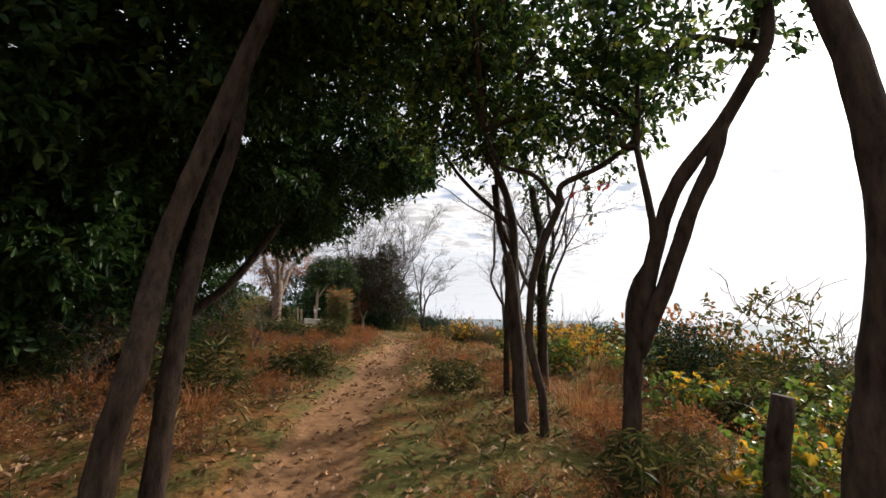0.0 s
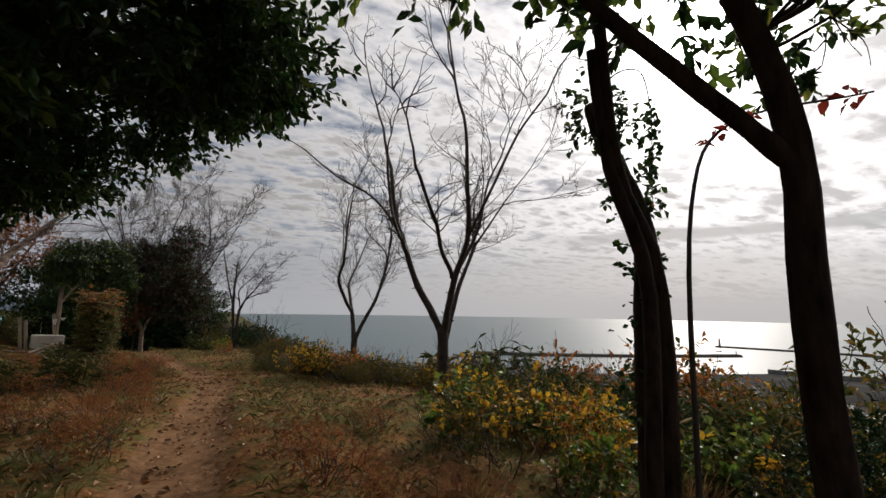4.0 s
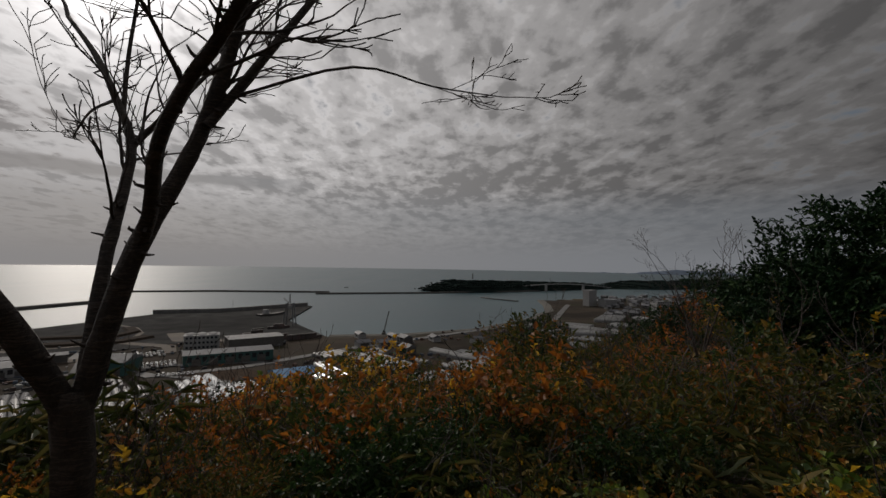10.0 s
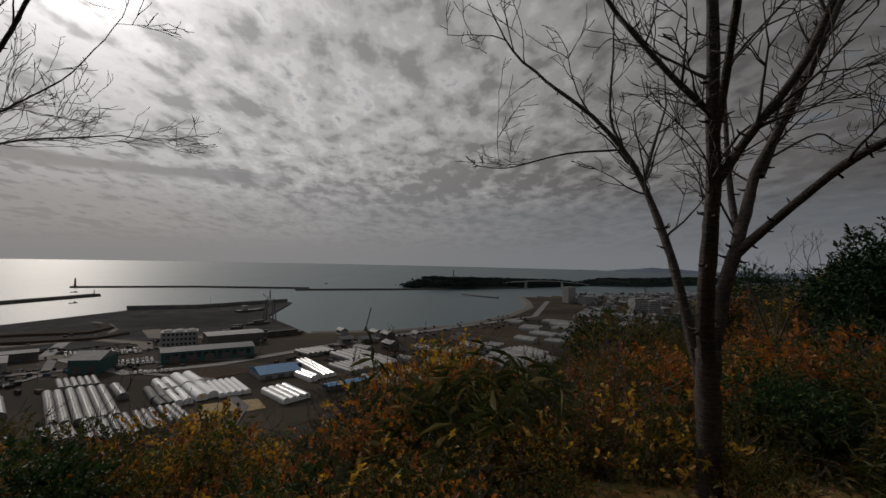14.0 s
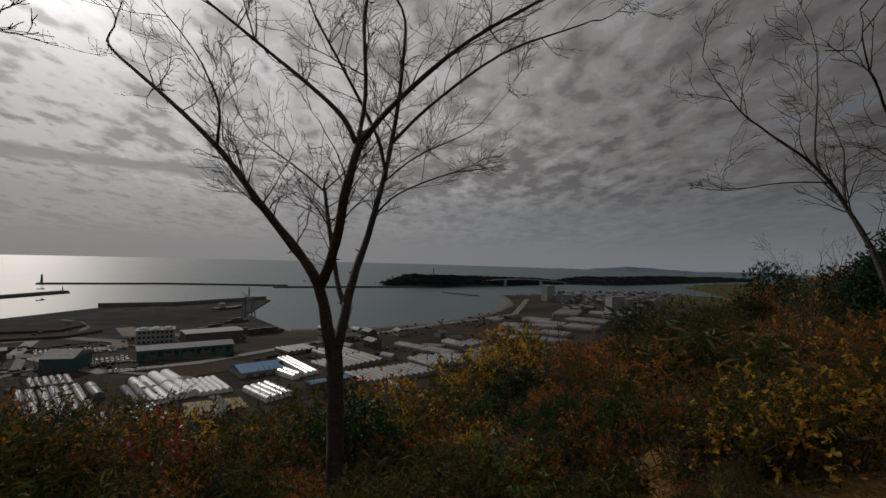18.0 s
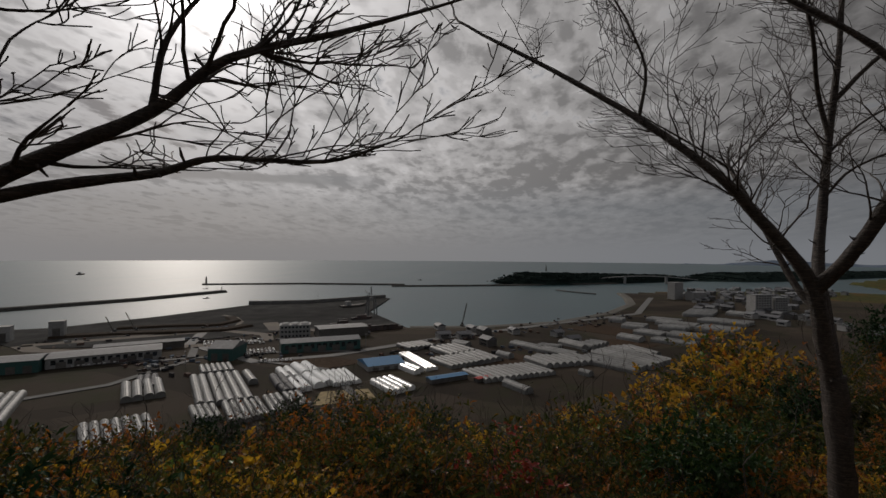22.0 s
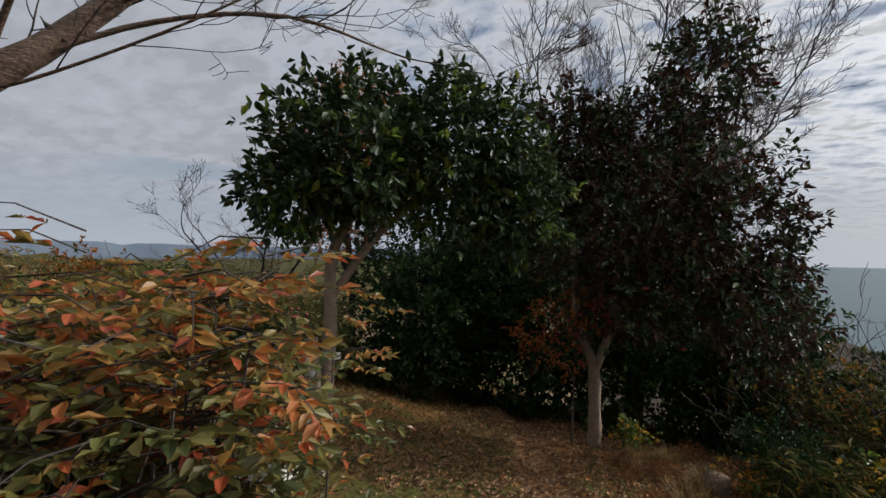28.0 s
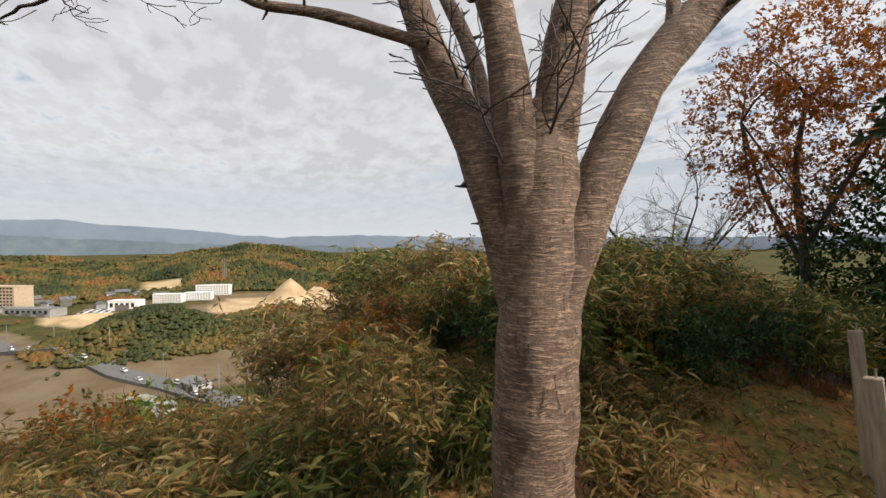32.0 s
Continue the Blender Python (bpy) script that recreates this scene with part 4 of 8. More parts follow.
cherry("cherry_tree", "twin-stemmed bare cherry tree with long level limbs over the slope", (0.55, 23.8),
       [([(0.60, 23.75, 0.15), (0.52, 23.80, 0.7), (0.47, 23.82, 1.1), (0.42, 23.85, 1.55), (0.38, 23.87, 2.0)], 0.072, 0.055),
        ([(0.62, 23.74, 0.15), (0.57, 23.77, 0.7), (0.55, 23.78, 1.07), (0.60, 23.75, 1.69), (0.645, 23.72, 1.93)], 0.062, 0.045)],
       [([(0.39, 23.87, 1.94), (0.32, 23.91, 2.23), (0.21, 23.97, 2.61), (0.11, 24.03, 2.99), (0.0, 24.1, 3.5)], 0.034, 0.02),
        ([(0.40, 23.86, 1.92), (0.40, 23.86, 2.43), (0.42, 23.85, 2.79), (0.47, 23.83, 3.06)], 0.046, 0.034, 0.3),
        ([(0.46, 23.83, 3.0), (0.38, 23.88, 3.15), (0.31, 23.91, 3.4)], 0.024, 0.018),
        ([(0.46, 23.83, 3.0), (0.54, 23.79, 3.19), (0.75, 23.66, 3.45)], 0.024, 0.016),
        ([(0.64, 23.72, 1.86), (0.59, 23.73, 2.18), (0.55, 23.74, 2.47), (0.67, 23.7, 2.68), (0.88, 23.46, 2.88), (1.15, 23.18, 3.15), (1.31, 23.02, 3.39)], 0.027, 0.008, 0.90, 0.0),
        ([(0.60, 23.75, 2.15), (0.55, 23.78, 2.27), (0.53, 23.79, 2.32)], 0.02, 0.016, 0.02),
        ([(0.65, 23.72, 1.88), (0.73, 23.59, 2.06), (0.82, 23.46, 2.22), (0.94, 23.3, 2.37), (1.13, 23.06, 2.57), (1.27, 22.87, 2.8), (1.5, 22.53, 2.98), (1.68, 22.21, 3.14)], 0.042, 0.007, 0.90, 0.0),
        ([(0.83, 23.44, 2.22), (0.98, 23.25, 2.3), (1.14, 23.04, 2.36), (1.25, 22.9, 2.43), (1.46, 22.58, 2.45), (1.6, 22.38, 2.54)], 0.022, 0.005, 0.48, 0.0),
        ([(0.81, 23.49, 2.2), (0.85, 23.43, 2.47), (0.88, 23.38, 2.62)], 0.016, 0.006, 0.40, 0.0),
        ([(1.13, 23.06, 2.57), (1.15, 23.02, 2.83), (1.25, 22.9, 3.09)], 0.014, 0.006, 0.56, 0.0)],
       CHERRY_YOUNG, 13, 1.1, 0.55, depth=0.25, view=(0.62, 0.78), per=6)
cherry("cherry_tree", "old cherry tree with a thick banded brown trunk", (-4.87, 19.45),
       [([(-4.89, 19.42, 0.45), (-4.88, 19.44, 0.75), (-4.88, 19.45, 1.15), (-4.87, 19.46, 1.55), (-4.87, 19.47, 1.95), (-4.86, 19.48, 2.4), (-4.85, 19.50, 2.78)], 0.186, 0.150)],
       [([(-4.87, 19.47, 1.9), (-4.87, 19.47, 2.1), (-4.86, 19.48, 2.35), (-4.87, 19.46, 2.62)], 0.11, 0.03, 0.02, 0.0),
        ([(-4.87, 19.47, 1.45), (-4.90, 19.41, 1.95), (-4.98, 19.23, 2.6), (-5.08, 19.04, 3.05), (-5.15, 18.90, 3.57), (-5.28, 18.60, 4.3)], 0.125, 0.045),
        ([(-4.87, 19.47, 1.6), (-4.89, 19.43, 2.2), (-4.94, 19.33, 3.01), (-5.00, 19.20, 3.49), (-5.07, 19.05, 4.3)], 0.105, 0.045),
        ([(-4.87, 19.47, 1.5), (-4.85, 19.50, 2.1), (-4.81, 19.57, 3.01), (-4.73, 19.73, 3.49), (-4.60, 19.95, 4.3)], 0.125, 0.055),
        ([(-4.78, 19.64, 3.2), (-4.78, 19.62, 3.71), (-4.78, 19.60, 4.3)], 0.05, 0.04),
        ([(-4.87, 19.47, 1.4), (-4.83, 19.55, 1.95), (-4.71, 19.88, 2.80), (-4.66, 20.24, 3.20), (-4.50, 20.56, 3.55), (-4.25, 20.95, 4.05), (-3.95, 21.4, 4.6)], 0.12, 0.045, 1.0, 0.0),
        ([(-4.69, 20.03, 2.98), (-4.74, 20.08, 3.34), (-4.90, 19.95, 3.6)], 0.035, 0.02, 0.7),
        ([(-4.53, 20.50, 3.49), (-4.42, 20.80, 3.75), (-4.2, 21.1, 4.2)], 0.03, 0.018),
        ([(-5.08, 19.06, 3.0), (-5.27, 18.66, 3.15), (-5.43, 18.35, 3.24), (-5.57, 18.07, 3.44), (-5.78, 17.65, 3.48), (-5.92, 17.37, 3.35)], 0.03, 0.010, 0.5),
        ([(-4.98, 19.3, 2.5), (-5.2, 19.35, 3.0), (-5.45, 19.2, 3.6), (-5.7, 18.9, 4.2)], 0.05, 0.025),
        ([(-4.58, 20.40, 3.38), (-4.15, 20.9, 3.70), (-3.64, 21.4, 3.82), (-3.3, 22.0, 3.75)], 0.02, 0.007, 0.8, 0.0),
        ([(-4.33, 20.83, 3.90), (-3.95, 20.8, 4.12), (-3.4, 21.0, 4.2), (-2.8, 21.4, 4.1)], 0.022, 0.008, 0.8, 0.0),
        ([(-4.64, 20.28, 3.25), (-4.3, 20.3, 3.58), (-3.8, 20.3, 3.85), (-3.3, 20.4, 3.9)], 0.02, 0.007, 0.7, 0.0),
        ([(-4.67, 20.22, 3.18), (-4.3, 20.35, 3.22), (-3.7, 20.7, 3.5), (-3.2, 21.0, 3.8)], 0.011, 0.006)],
       CHERRY, 14, 1.7, 0.8, depth=0.3, view=(-0.87, 0.48), per=4)


def evergreen(name, label, base, stems, blobs, count, each, size, mat, seed, bark=BARK, arms=2, slim=0.5, second=None, category="tree", shell=0.45, kind=""):
    """A leafy tree or large shrub: stems, inner branches, and a crown of many leaves."""
    rng, nrng = random.Random(seed), np.random.default_rng(seed)
    top = thing(name, label, category, at=Matrix.Translation((base[0], base[1], z_at(*base))), kind=kind)
    tips = []
    for pts, r0, r1 in stems:
        V, F = [], []
        Q, R = smooth_line([Vector(p) for p in pts], [r0 + (r1 - r0) * k / (len(pts) - 1) for k in range(len(pts))], 4)
        tube(V, F, Q, R, 12 if r0 > 0.06 else 8, rng)
        piece("trunk", V, F, bark, top)
        tips.append((Q[-1], r1))
    if blobs:
        V, F = [], []
        for b in blobs:
            for k in range(arms):
                V, F = [], []
                tip, r = min(tips, key=lambda t: (t[0] - Vector(b[:3])).length)
                goal = Vector(b[:3]) + Vector([rng.uniform(-0.75, 0.75) * q for q in b[3:6]])
                way = goal - tip
                mid = tip + way * 0.5 + Vector((0, 0, rng.uniform(-0.1, 0.15)))
                Q, R = smooth_line([tip, mid, goal], [min(r, 0.035), 0.02, 0.006], 4)
                tube(V, F, Q, R, 6)
                twiggy(rng, V, F, Q[-5], way * 0.5 + Vector((rng.gauss(0, 0.5), rng.gauss(0, 0.5), 0.2)), 0.6, 0.009, 1)
                piece("branch", V, F, bark, top)
        C, D = blobs_points(nrng, blobs, count, shell)
        P, W = sprigs(nrng, C, D, each, size * 1.6)
        cut = len(P) if second is None else int(len(P) * second[1])
        V, F = leaves(nrng, P[:cut], W[:cut], size, slim)
        piece("crown", V, F, mat, top, smooth=False)
        if second:
            V, F = leaves(nrng, P[cut:], W[cut:], size, slim)
            piece("crown", V, F, second[0], top, smooth=False)
    return top


evergreen("evergreen_tree", "twin leaning dark trunks of a shady evergreen beside the footpath", (0.8, 4.1),
          [([(0.78, 3.98, 0.45), (0.80, 4.02, 1.0), (0.86, 4.05, 1.35), (0.80, 4.25, 1.85), (0.92, 4.30, 2.35), (1.15, 4.35, 3.1), (1.4, 4.4, 3.9)], 0.064, 0.042),
           ([(0.90, 4.15, 0.45), (0.92, 4.18, 1.1), (0.90, 4.28, 1.6), (0.86, 4.5, 2.1), (0.92, 4.6, 2.6), (0.8, 4.9, 3.4)], 0.052, 0.034)],
          [(1.1, 4.6, 4.0, 1.2, 1.3, 0.55), (0.1, 5.2, 3.7, 1.2, 1.2, 0.7), (1.9, 5.6, 4.0, 1.0, 1.0, 0.45)], 3600, 7, 0.085, EVERGREEN, 21)
evergreen("evergreen_tree", "leaning evergreen with a broad dark crown over the footpath", (-1.9, 6.9),
          [([(-1.95, 6.85, 0.6), (-1.26, 7.26, 1.22), (-0.98, 7.41, 1.47), (-0.53, 7.65, 1.96), (0.01, 7.94, 2.96), (0.3, 8.1, 3.5)], 0.072, 0.035)],
          [(-0.5, 7.2, 3.3, 1.3, 1.3, 0.75), (0.7, 8.3, 3.75, 0.95, 1.1, 0.5), (-1.6, 8.6, 3.1, 1.3, 1.5, 0.9), (1.35, 8.5, 3.75, 0.55, 0.7, 0.38), (-0.6, 6.0, 3.9, 1.4, 1.2, 0.5), (0.75, 6.8, 4.2, 1.0, 1.0, 0.5), (-1.0, 9.4, 3.2, 1.2, 1.0, 0.7), (0.3, 9.9, 3.7, 0.8, 0.8, 0.45), (1.0, 9.7, 4.0, 0.7, 0.8, 0.4), (-0.6, 10.3, 3.25, 0.8, 0.8, 0.45)], 11500, 7, 0.085, EVERGREEN, 22)
evergreen("evergreen_tree", "dense dark evergreen with drooping glossy leaves", (-2.6, 5.0),
          [([(-2.6, 5.0, 0.5), (-2.5, 5.1, 1.4), (-2.3, 5.2, 2.6)], 0.09, 0.05)],
          [(-2.2, 4.9, 2.7, 1.3, 1.6, 1.2), (-1.6, 6.0, 2.0, 0.8, 0.9, 0.8), (-2.8, 3.4, 2.4, 1.3, 1.5, 1.5), (-1.2, 5.0, 3.5, 1.3, 1.4, 0.7), (-0.9, 5.4, 2.4, 0.6, 0.6, 0.7), (-0.6, 4.3, 3.0, 0.7, 0.7, 0.6), (-3.0, 6.2, 1.5, 1.2, 1.4, 1.0), (-2.2, 3.6, 1.3, 1.0, 1.0, 1.0)], 8000, 7, 0.095, EVERGREEN, 23)
evergreen("evergreen_tree", "tall dark evergreen behind the grass bank", (-3.6, 9.5),
          [([(-3.6, 9.5, 0.6), (-3.4, 9.6, 1.8), (-3.2, 9.8, 3.0)], 0.09, 0.05), ([(-3.7, 9.7, 0.6), (-3.9, 10.2, 1.9), (-3.6, 10.6, 3.0)], 0.06, 0.03)],
          [(-3.0, 8.4, 2.5, 1.3, 1.5, 1.2), (-3.2, 10.2, 3.2, 1.5, 1.5, 1.1), (-2.2, 9.6, 3.7, 1.3, 1.4, 0.7), (-4.2, 12.0, 2.6, 1.3, 1.3, 1.1), (-2.0, 8.0, 2.4, 0.7, 0.8, 0.8), (-3.6, 7.0, 1.6, 1.2, 1.4, 1.0), (-4.4, 9.0, 1.6, 1.2, 1.6, 1.1), (-4.8, 11.6, 1.3, 1.2, 1.6, 0.9), (-3.0, 6.6, 3.0, 1.4, 1.6, 1.2)], 9000, 7, 0.092, EVERGREEN, 24)
evergreen("evergreen_tree", "leaning dark trunk of an evergreen close by the footpath", (3.3, 3.4),
          [([(3.29, 3.52, 0.4), (3.31, 3.49, 1.09), (3.36, 3.45, 1.46), (3.39, 3.42, 1.83), (3.37, 3.43, 2.25), (3.30, 3.5, 2.7), (3.15, 3.7, 3.3)], 0.058, 0.04)],
          [(3.4, 4.0, 3.5, 0.8, 0.8, 0.45)], 160, 7, 0.065, EVERGREEN, 25)
evergreen("evergreen_tree", "forked dark evergreen trunk with climbing stems", (3.15, 4.7),
          [([(3.12, 4.72, 0.5), (3.14, 4.70, 1.06), (3.17, 4.68, 1.44), (3.28, 4.61, 1.99), (3.38, 4.55, 2.29), (3.56, 4.44, 2.56), (3.75, 4.35, 2.95), (3.8, 4.4, 3.3)], 0.052, 0.032),
           ([(3.17, 4.68, 1.36), (3.33, 4.58, 1.82), (3.42, 4.53, 2.12), (3.51, 4.47, 2.35), (3.56, 4.44, 2.56)], 0.045, 0.035),
           ([(3.75, 4.35, 2.92), (3.76, 5.2, 3.5), (3.68, 6.0, 3.45), (3.62, 6.45, 3.2)], 0.022, 0.008),
           ([(3.14, 4.80, 0.6), (3.20, 4.85, 1.39), (3.22, 4.84, 1.7), (3.33, 4.78, 1.99), (3.3, 4.9, 2.6)], 0.042, 0.02)],
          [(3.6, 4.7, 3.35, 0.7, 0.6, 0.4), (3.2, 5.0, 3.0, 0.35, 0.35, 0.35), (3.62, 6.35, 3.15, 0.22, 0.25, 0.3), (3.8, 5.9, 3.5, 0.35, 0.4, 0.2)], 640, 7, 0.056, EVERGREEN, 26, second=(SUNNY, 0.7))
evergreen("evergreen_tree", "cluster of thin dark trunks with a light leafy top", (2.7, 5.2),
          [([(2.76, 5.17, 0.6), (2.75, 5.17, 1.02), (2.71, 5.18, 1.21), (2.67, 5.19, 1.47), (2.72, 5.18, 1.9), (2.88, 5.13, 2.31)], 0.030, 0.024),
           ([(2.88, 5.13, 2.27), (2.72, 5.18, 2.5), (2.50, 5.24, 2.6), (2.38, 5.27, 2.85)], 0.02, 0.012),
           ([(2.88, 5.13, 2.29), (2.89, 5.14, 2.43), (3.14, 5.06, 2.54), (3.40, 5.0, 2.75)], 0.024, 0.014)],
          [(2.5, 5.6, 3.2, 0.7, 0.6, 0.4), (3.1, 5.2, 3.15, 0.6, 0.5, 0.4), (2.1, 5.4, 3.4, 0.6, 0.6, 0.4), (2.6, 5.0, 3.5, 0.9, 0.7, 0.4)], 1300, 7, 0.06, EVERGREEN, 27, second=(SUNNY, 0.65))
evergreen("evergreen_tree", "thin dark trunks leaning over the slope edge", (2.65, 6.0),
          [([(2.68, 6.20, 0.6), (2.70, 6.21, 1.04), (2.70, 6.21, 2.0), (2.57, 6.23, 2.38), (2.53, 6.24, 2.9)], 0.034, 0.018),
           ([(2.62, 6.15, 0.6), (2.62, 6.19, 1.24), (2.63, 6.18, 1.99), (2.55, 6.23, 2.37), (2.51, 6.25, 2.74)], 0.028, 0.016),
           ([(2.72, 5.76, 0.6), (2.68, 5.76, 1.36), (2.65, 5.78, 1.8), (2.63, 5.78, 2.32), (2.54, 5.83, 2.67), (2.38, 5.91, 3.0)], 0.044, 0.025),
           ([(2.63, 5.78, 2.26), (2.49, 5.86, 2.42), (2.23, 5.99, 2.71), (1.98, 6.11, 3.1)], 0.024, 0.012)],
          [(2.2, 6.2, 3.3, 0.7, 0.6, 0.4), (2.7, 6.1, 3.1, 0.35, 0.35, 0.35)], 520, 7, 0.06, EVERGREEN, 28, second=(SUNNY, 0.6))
ivy = evergreen("ivy_tree", "crooked dark trunk wrapped in ivy above the slope", (3.0, 6.57),
          [([(3.02, 6.56, 0.45), (3.0, 6.57, 1.1), (3.0, 6.57, 1.63), (3.0, 6.57, 1.97), (3.0, 6.56, 2.22), (3.0, 6.60, 2.38), (2.98, 6.67, 2.55), (2.96, 6.74, 2.72), (2.95, 6.79, 2.87)], 0.050, 0.036)],
          [(2.97, 6.72, 2.78, 0.13, 0.13, 0.12), (3.0, 6.58, 2.15, 0.07, 0.07, 0.28), (3.0, 6.57, 1.6, 0.07, 0.07, 0.3), (2.98, 6.62, 2.45, 0.08, 0.08, 0.2), (2.95, 6.82, 2.9, 0.10, 0.10, 0.12)], 170, 5, 0.033, EVERGREEN, 29, shell=0.7, slim=0.7, arms=0)


def hanging_vine():
    """A vine that hangs from the ivy tree, with one orange leaf at its end."""
    rng = np.random.default_rng(90)
    Q, _ = smooth_line([(2.95, 6.79, 2.86), (3.15, 6.86, 3.1), (3.42, 6.96, 3.22), (3.56, 7.04, 3.06), (3.62, 7.1, 2.82), (3.65, 7.14, 2.58)], [0.006] * 6, 6)
    V, F = [], []
    tube(V, F, Q, [0.005 - 0.003 * k / len(Q) for k in range(len(Q))], 5)
    piece("vine", V, F, TWIG, ivy)
    at = np.array([tuple(q) for q in Q])[18:]
    pick = rng.integers(0, len(at), 120)
    P = at[pick] + rng.normal(0, 0.018, (120, 3))
    W = rng.normal(0, 1, (120, 3)) + [0, 0, -0.6]
    V, F = leaves(rng, P, W, 0.044, 0.75)
    piece("vine_foliage", V, F, EVERGREEN, ivy, smooth=False)
    V, F = leaves(rng, [tuple(Q[-1])], [(0.1, 0.3, -1.0)], 0.062, 0.8, 0.1, 0.0)
    piece("leaf", V, F, ORANGE, ivy, "single orange leaf", smooth=False)


hanging_vine()


def red_spray():
    """A thin side shoot with a few red leaves."""
    rng = np.random.default_rng(91)
    top = thing("red_leaf_shoot", "thin shoot with a few red autumn leaves", "sapling", at=Matrix.Translation((2.75, 6.15, z_at(2.75, 6.15))))
    Q, _ = smooth_line([(2.75, 6.15, z_at(2.75, 6.15) - 0.1), (2.80, 6.2, 1.5), (2.95, 6.3, 2.3), (3.22, 6.34, 2.66), (3.50, 6.03, 2.70)], [0.01] * 5, 6)
    V, F = [], []
    tube(V, F, Q, [0.012 - 0.009 * k / len(Q) for k in range(len(Q))], 6)
    piece("stem", V, F, TWIG, top)
    at = np.array([tuple(q) for q in Q])[16:]
    pick = rng.integers(0, len(at), 26)
    V, F = leaves(rng, at[pick] + rng.normal(0, 0.02, (26, 3)), rng.normal(0, 1, (26, 3)) + [0, 0, -0.4], 0.052, 0.6)
    piece("foliage", V, F, RED, top, "small red leaves", smooth=False)


red_spray()
evergreen("broken_trunk", "snapped dark dead trunk with a splintered top", (2.52, 5.30), [([(2.64, 5.27, 0.6), (2.61, 5.27, 1.2), (2.58, 5.26, 1.58), (2.56, 5.25, 1.8), (2.545, 5.25, 1.9)], 0.046, 0.040), ([(2.56, 5.25, 1.84), (2.55, 5.25, 1.94), (2.545, 5.245, 1.99)], 0.030, 0.004), ([(2.53, 5.25, 1.84), (2.515, 5.26, 1.93), (2.51, 5.26, 1.96)], 0.026, 0.004), ([(2.585, 5.25, 1.84), (2.59, 5.25, 1.91), (2.592, 5.25, 1.95)], 0.02, 0.003)], [], 0, 0, 0.1, EVERGREEN, 30, category="dead trunk")
evergreen("broken_trunk", "short dark weathered stump beside the leaning trunk", (3.46, 4.05), [([(3.43, 4.07, 0.3), (3.44, 4.06, 0.88), (3.48, 4.03, 1.27)], 0.05, 0.04)], [], 0, 0, 0.1, EVERGREEN, 31, category="dead trunk")
evergreen("camellia_tree", "dark bronze-leaved camellia with a pale trunk and few red flowers", (-2.66, 25.2),
          [([(-2.66, 25.2, 0.0), (-2.66, 25.2, 0.6), (-2.68, 25.2, 1.05), (-2.85, 25.15, 1.5), (-2.9, 25.1, 2.4)], 0.085, 0.04), ([(-2.67, 25.2, 0.95), (-2.5, 25.25, 1.45), (-2.2, 25.35, 2.2), (-1.9, 25.4, 3.0)], 0.055, 0.03)],
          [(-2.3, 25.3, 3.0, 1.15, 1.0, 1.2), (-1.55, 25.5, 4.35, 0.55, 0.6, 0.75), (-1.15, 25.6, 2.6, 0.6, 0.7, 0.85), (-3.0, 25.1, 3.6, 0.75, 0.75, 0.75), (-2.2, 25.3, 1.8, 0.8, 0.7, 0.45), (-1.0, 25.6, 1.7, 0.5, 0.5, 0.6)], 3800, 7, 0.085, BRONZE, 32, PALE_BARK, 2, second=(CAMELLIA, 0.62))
evergreen("maple_sapling", "small orange-leaved sapling under the bronze camellia", (-2.85, 24.9), [([(-2.85, 24.9, 0.2), (-2.83, 24.9, 0.9), (-2.8, 24.92, 1.6)], 0.014, 0.006), ([(-2.83, 24.9, 0.9), (-3.0, 24.85, 1.3), (-3.15, 24.8, 1.6)], 0.010, 0.005)],
          [(-2.7, 24.85, 1.75, 0.45, 0.35, 0.28), (-3.2, 24.8, 1.5, 0.35, 0.3, 0.3), (-2.95, 24.85, 1.2, 0.3, 0.25, 0.3)], 240, 6, 0.05, ORANGE, 46, TWIG, 0, second=(RED, 0.7), category="sapling")
evergreen("camellia_tree", "glossy green camellia with a smooth pale trunk beside the posts", (-4.2, 22.35),
          [([(-4.23, 22.32, 0.4), (-4.22, 22.33, 1.19), (-4.20, 22.35, 1.75), (-4.19, 22.37, 2.4), (-4.0, 22.6, 2.9)], 0.075, 0.04), ([(-4.2, 22.36, 2.0), (-3.9, 22.7, 2.6), (-3.5, 23.2, 3.1)], 0.04, 0.02)],
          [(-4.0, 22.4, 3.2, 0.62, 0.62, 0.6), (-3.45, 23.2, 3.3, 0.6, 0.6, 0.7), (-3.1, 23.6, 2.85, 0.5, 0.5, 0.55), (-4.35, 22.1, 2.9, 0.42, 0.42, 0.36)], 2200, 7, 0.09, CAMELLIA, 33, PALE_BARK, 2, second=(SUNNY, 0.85))
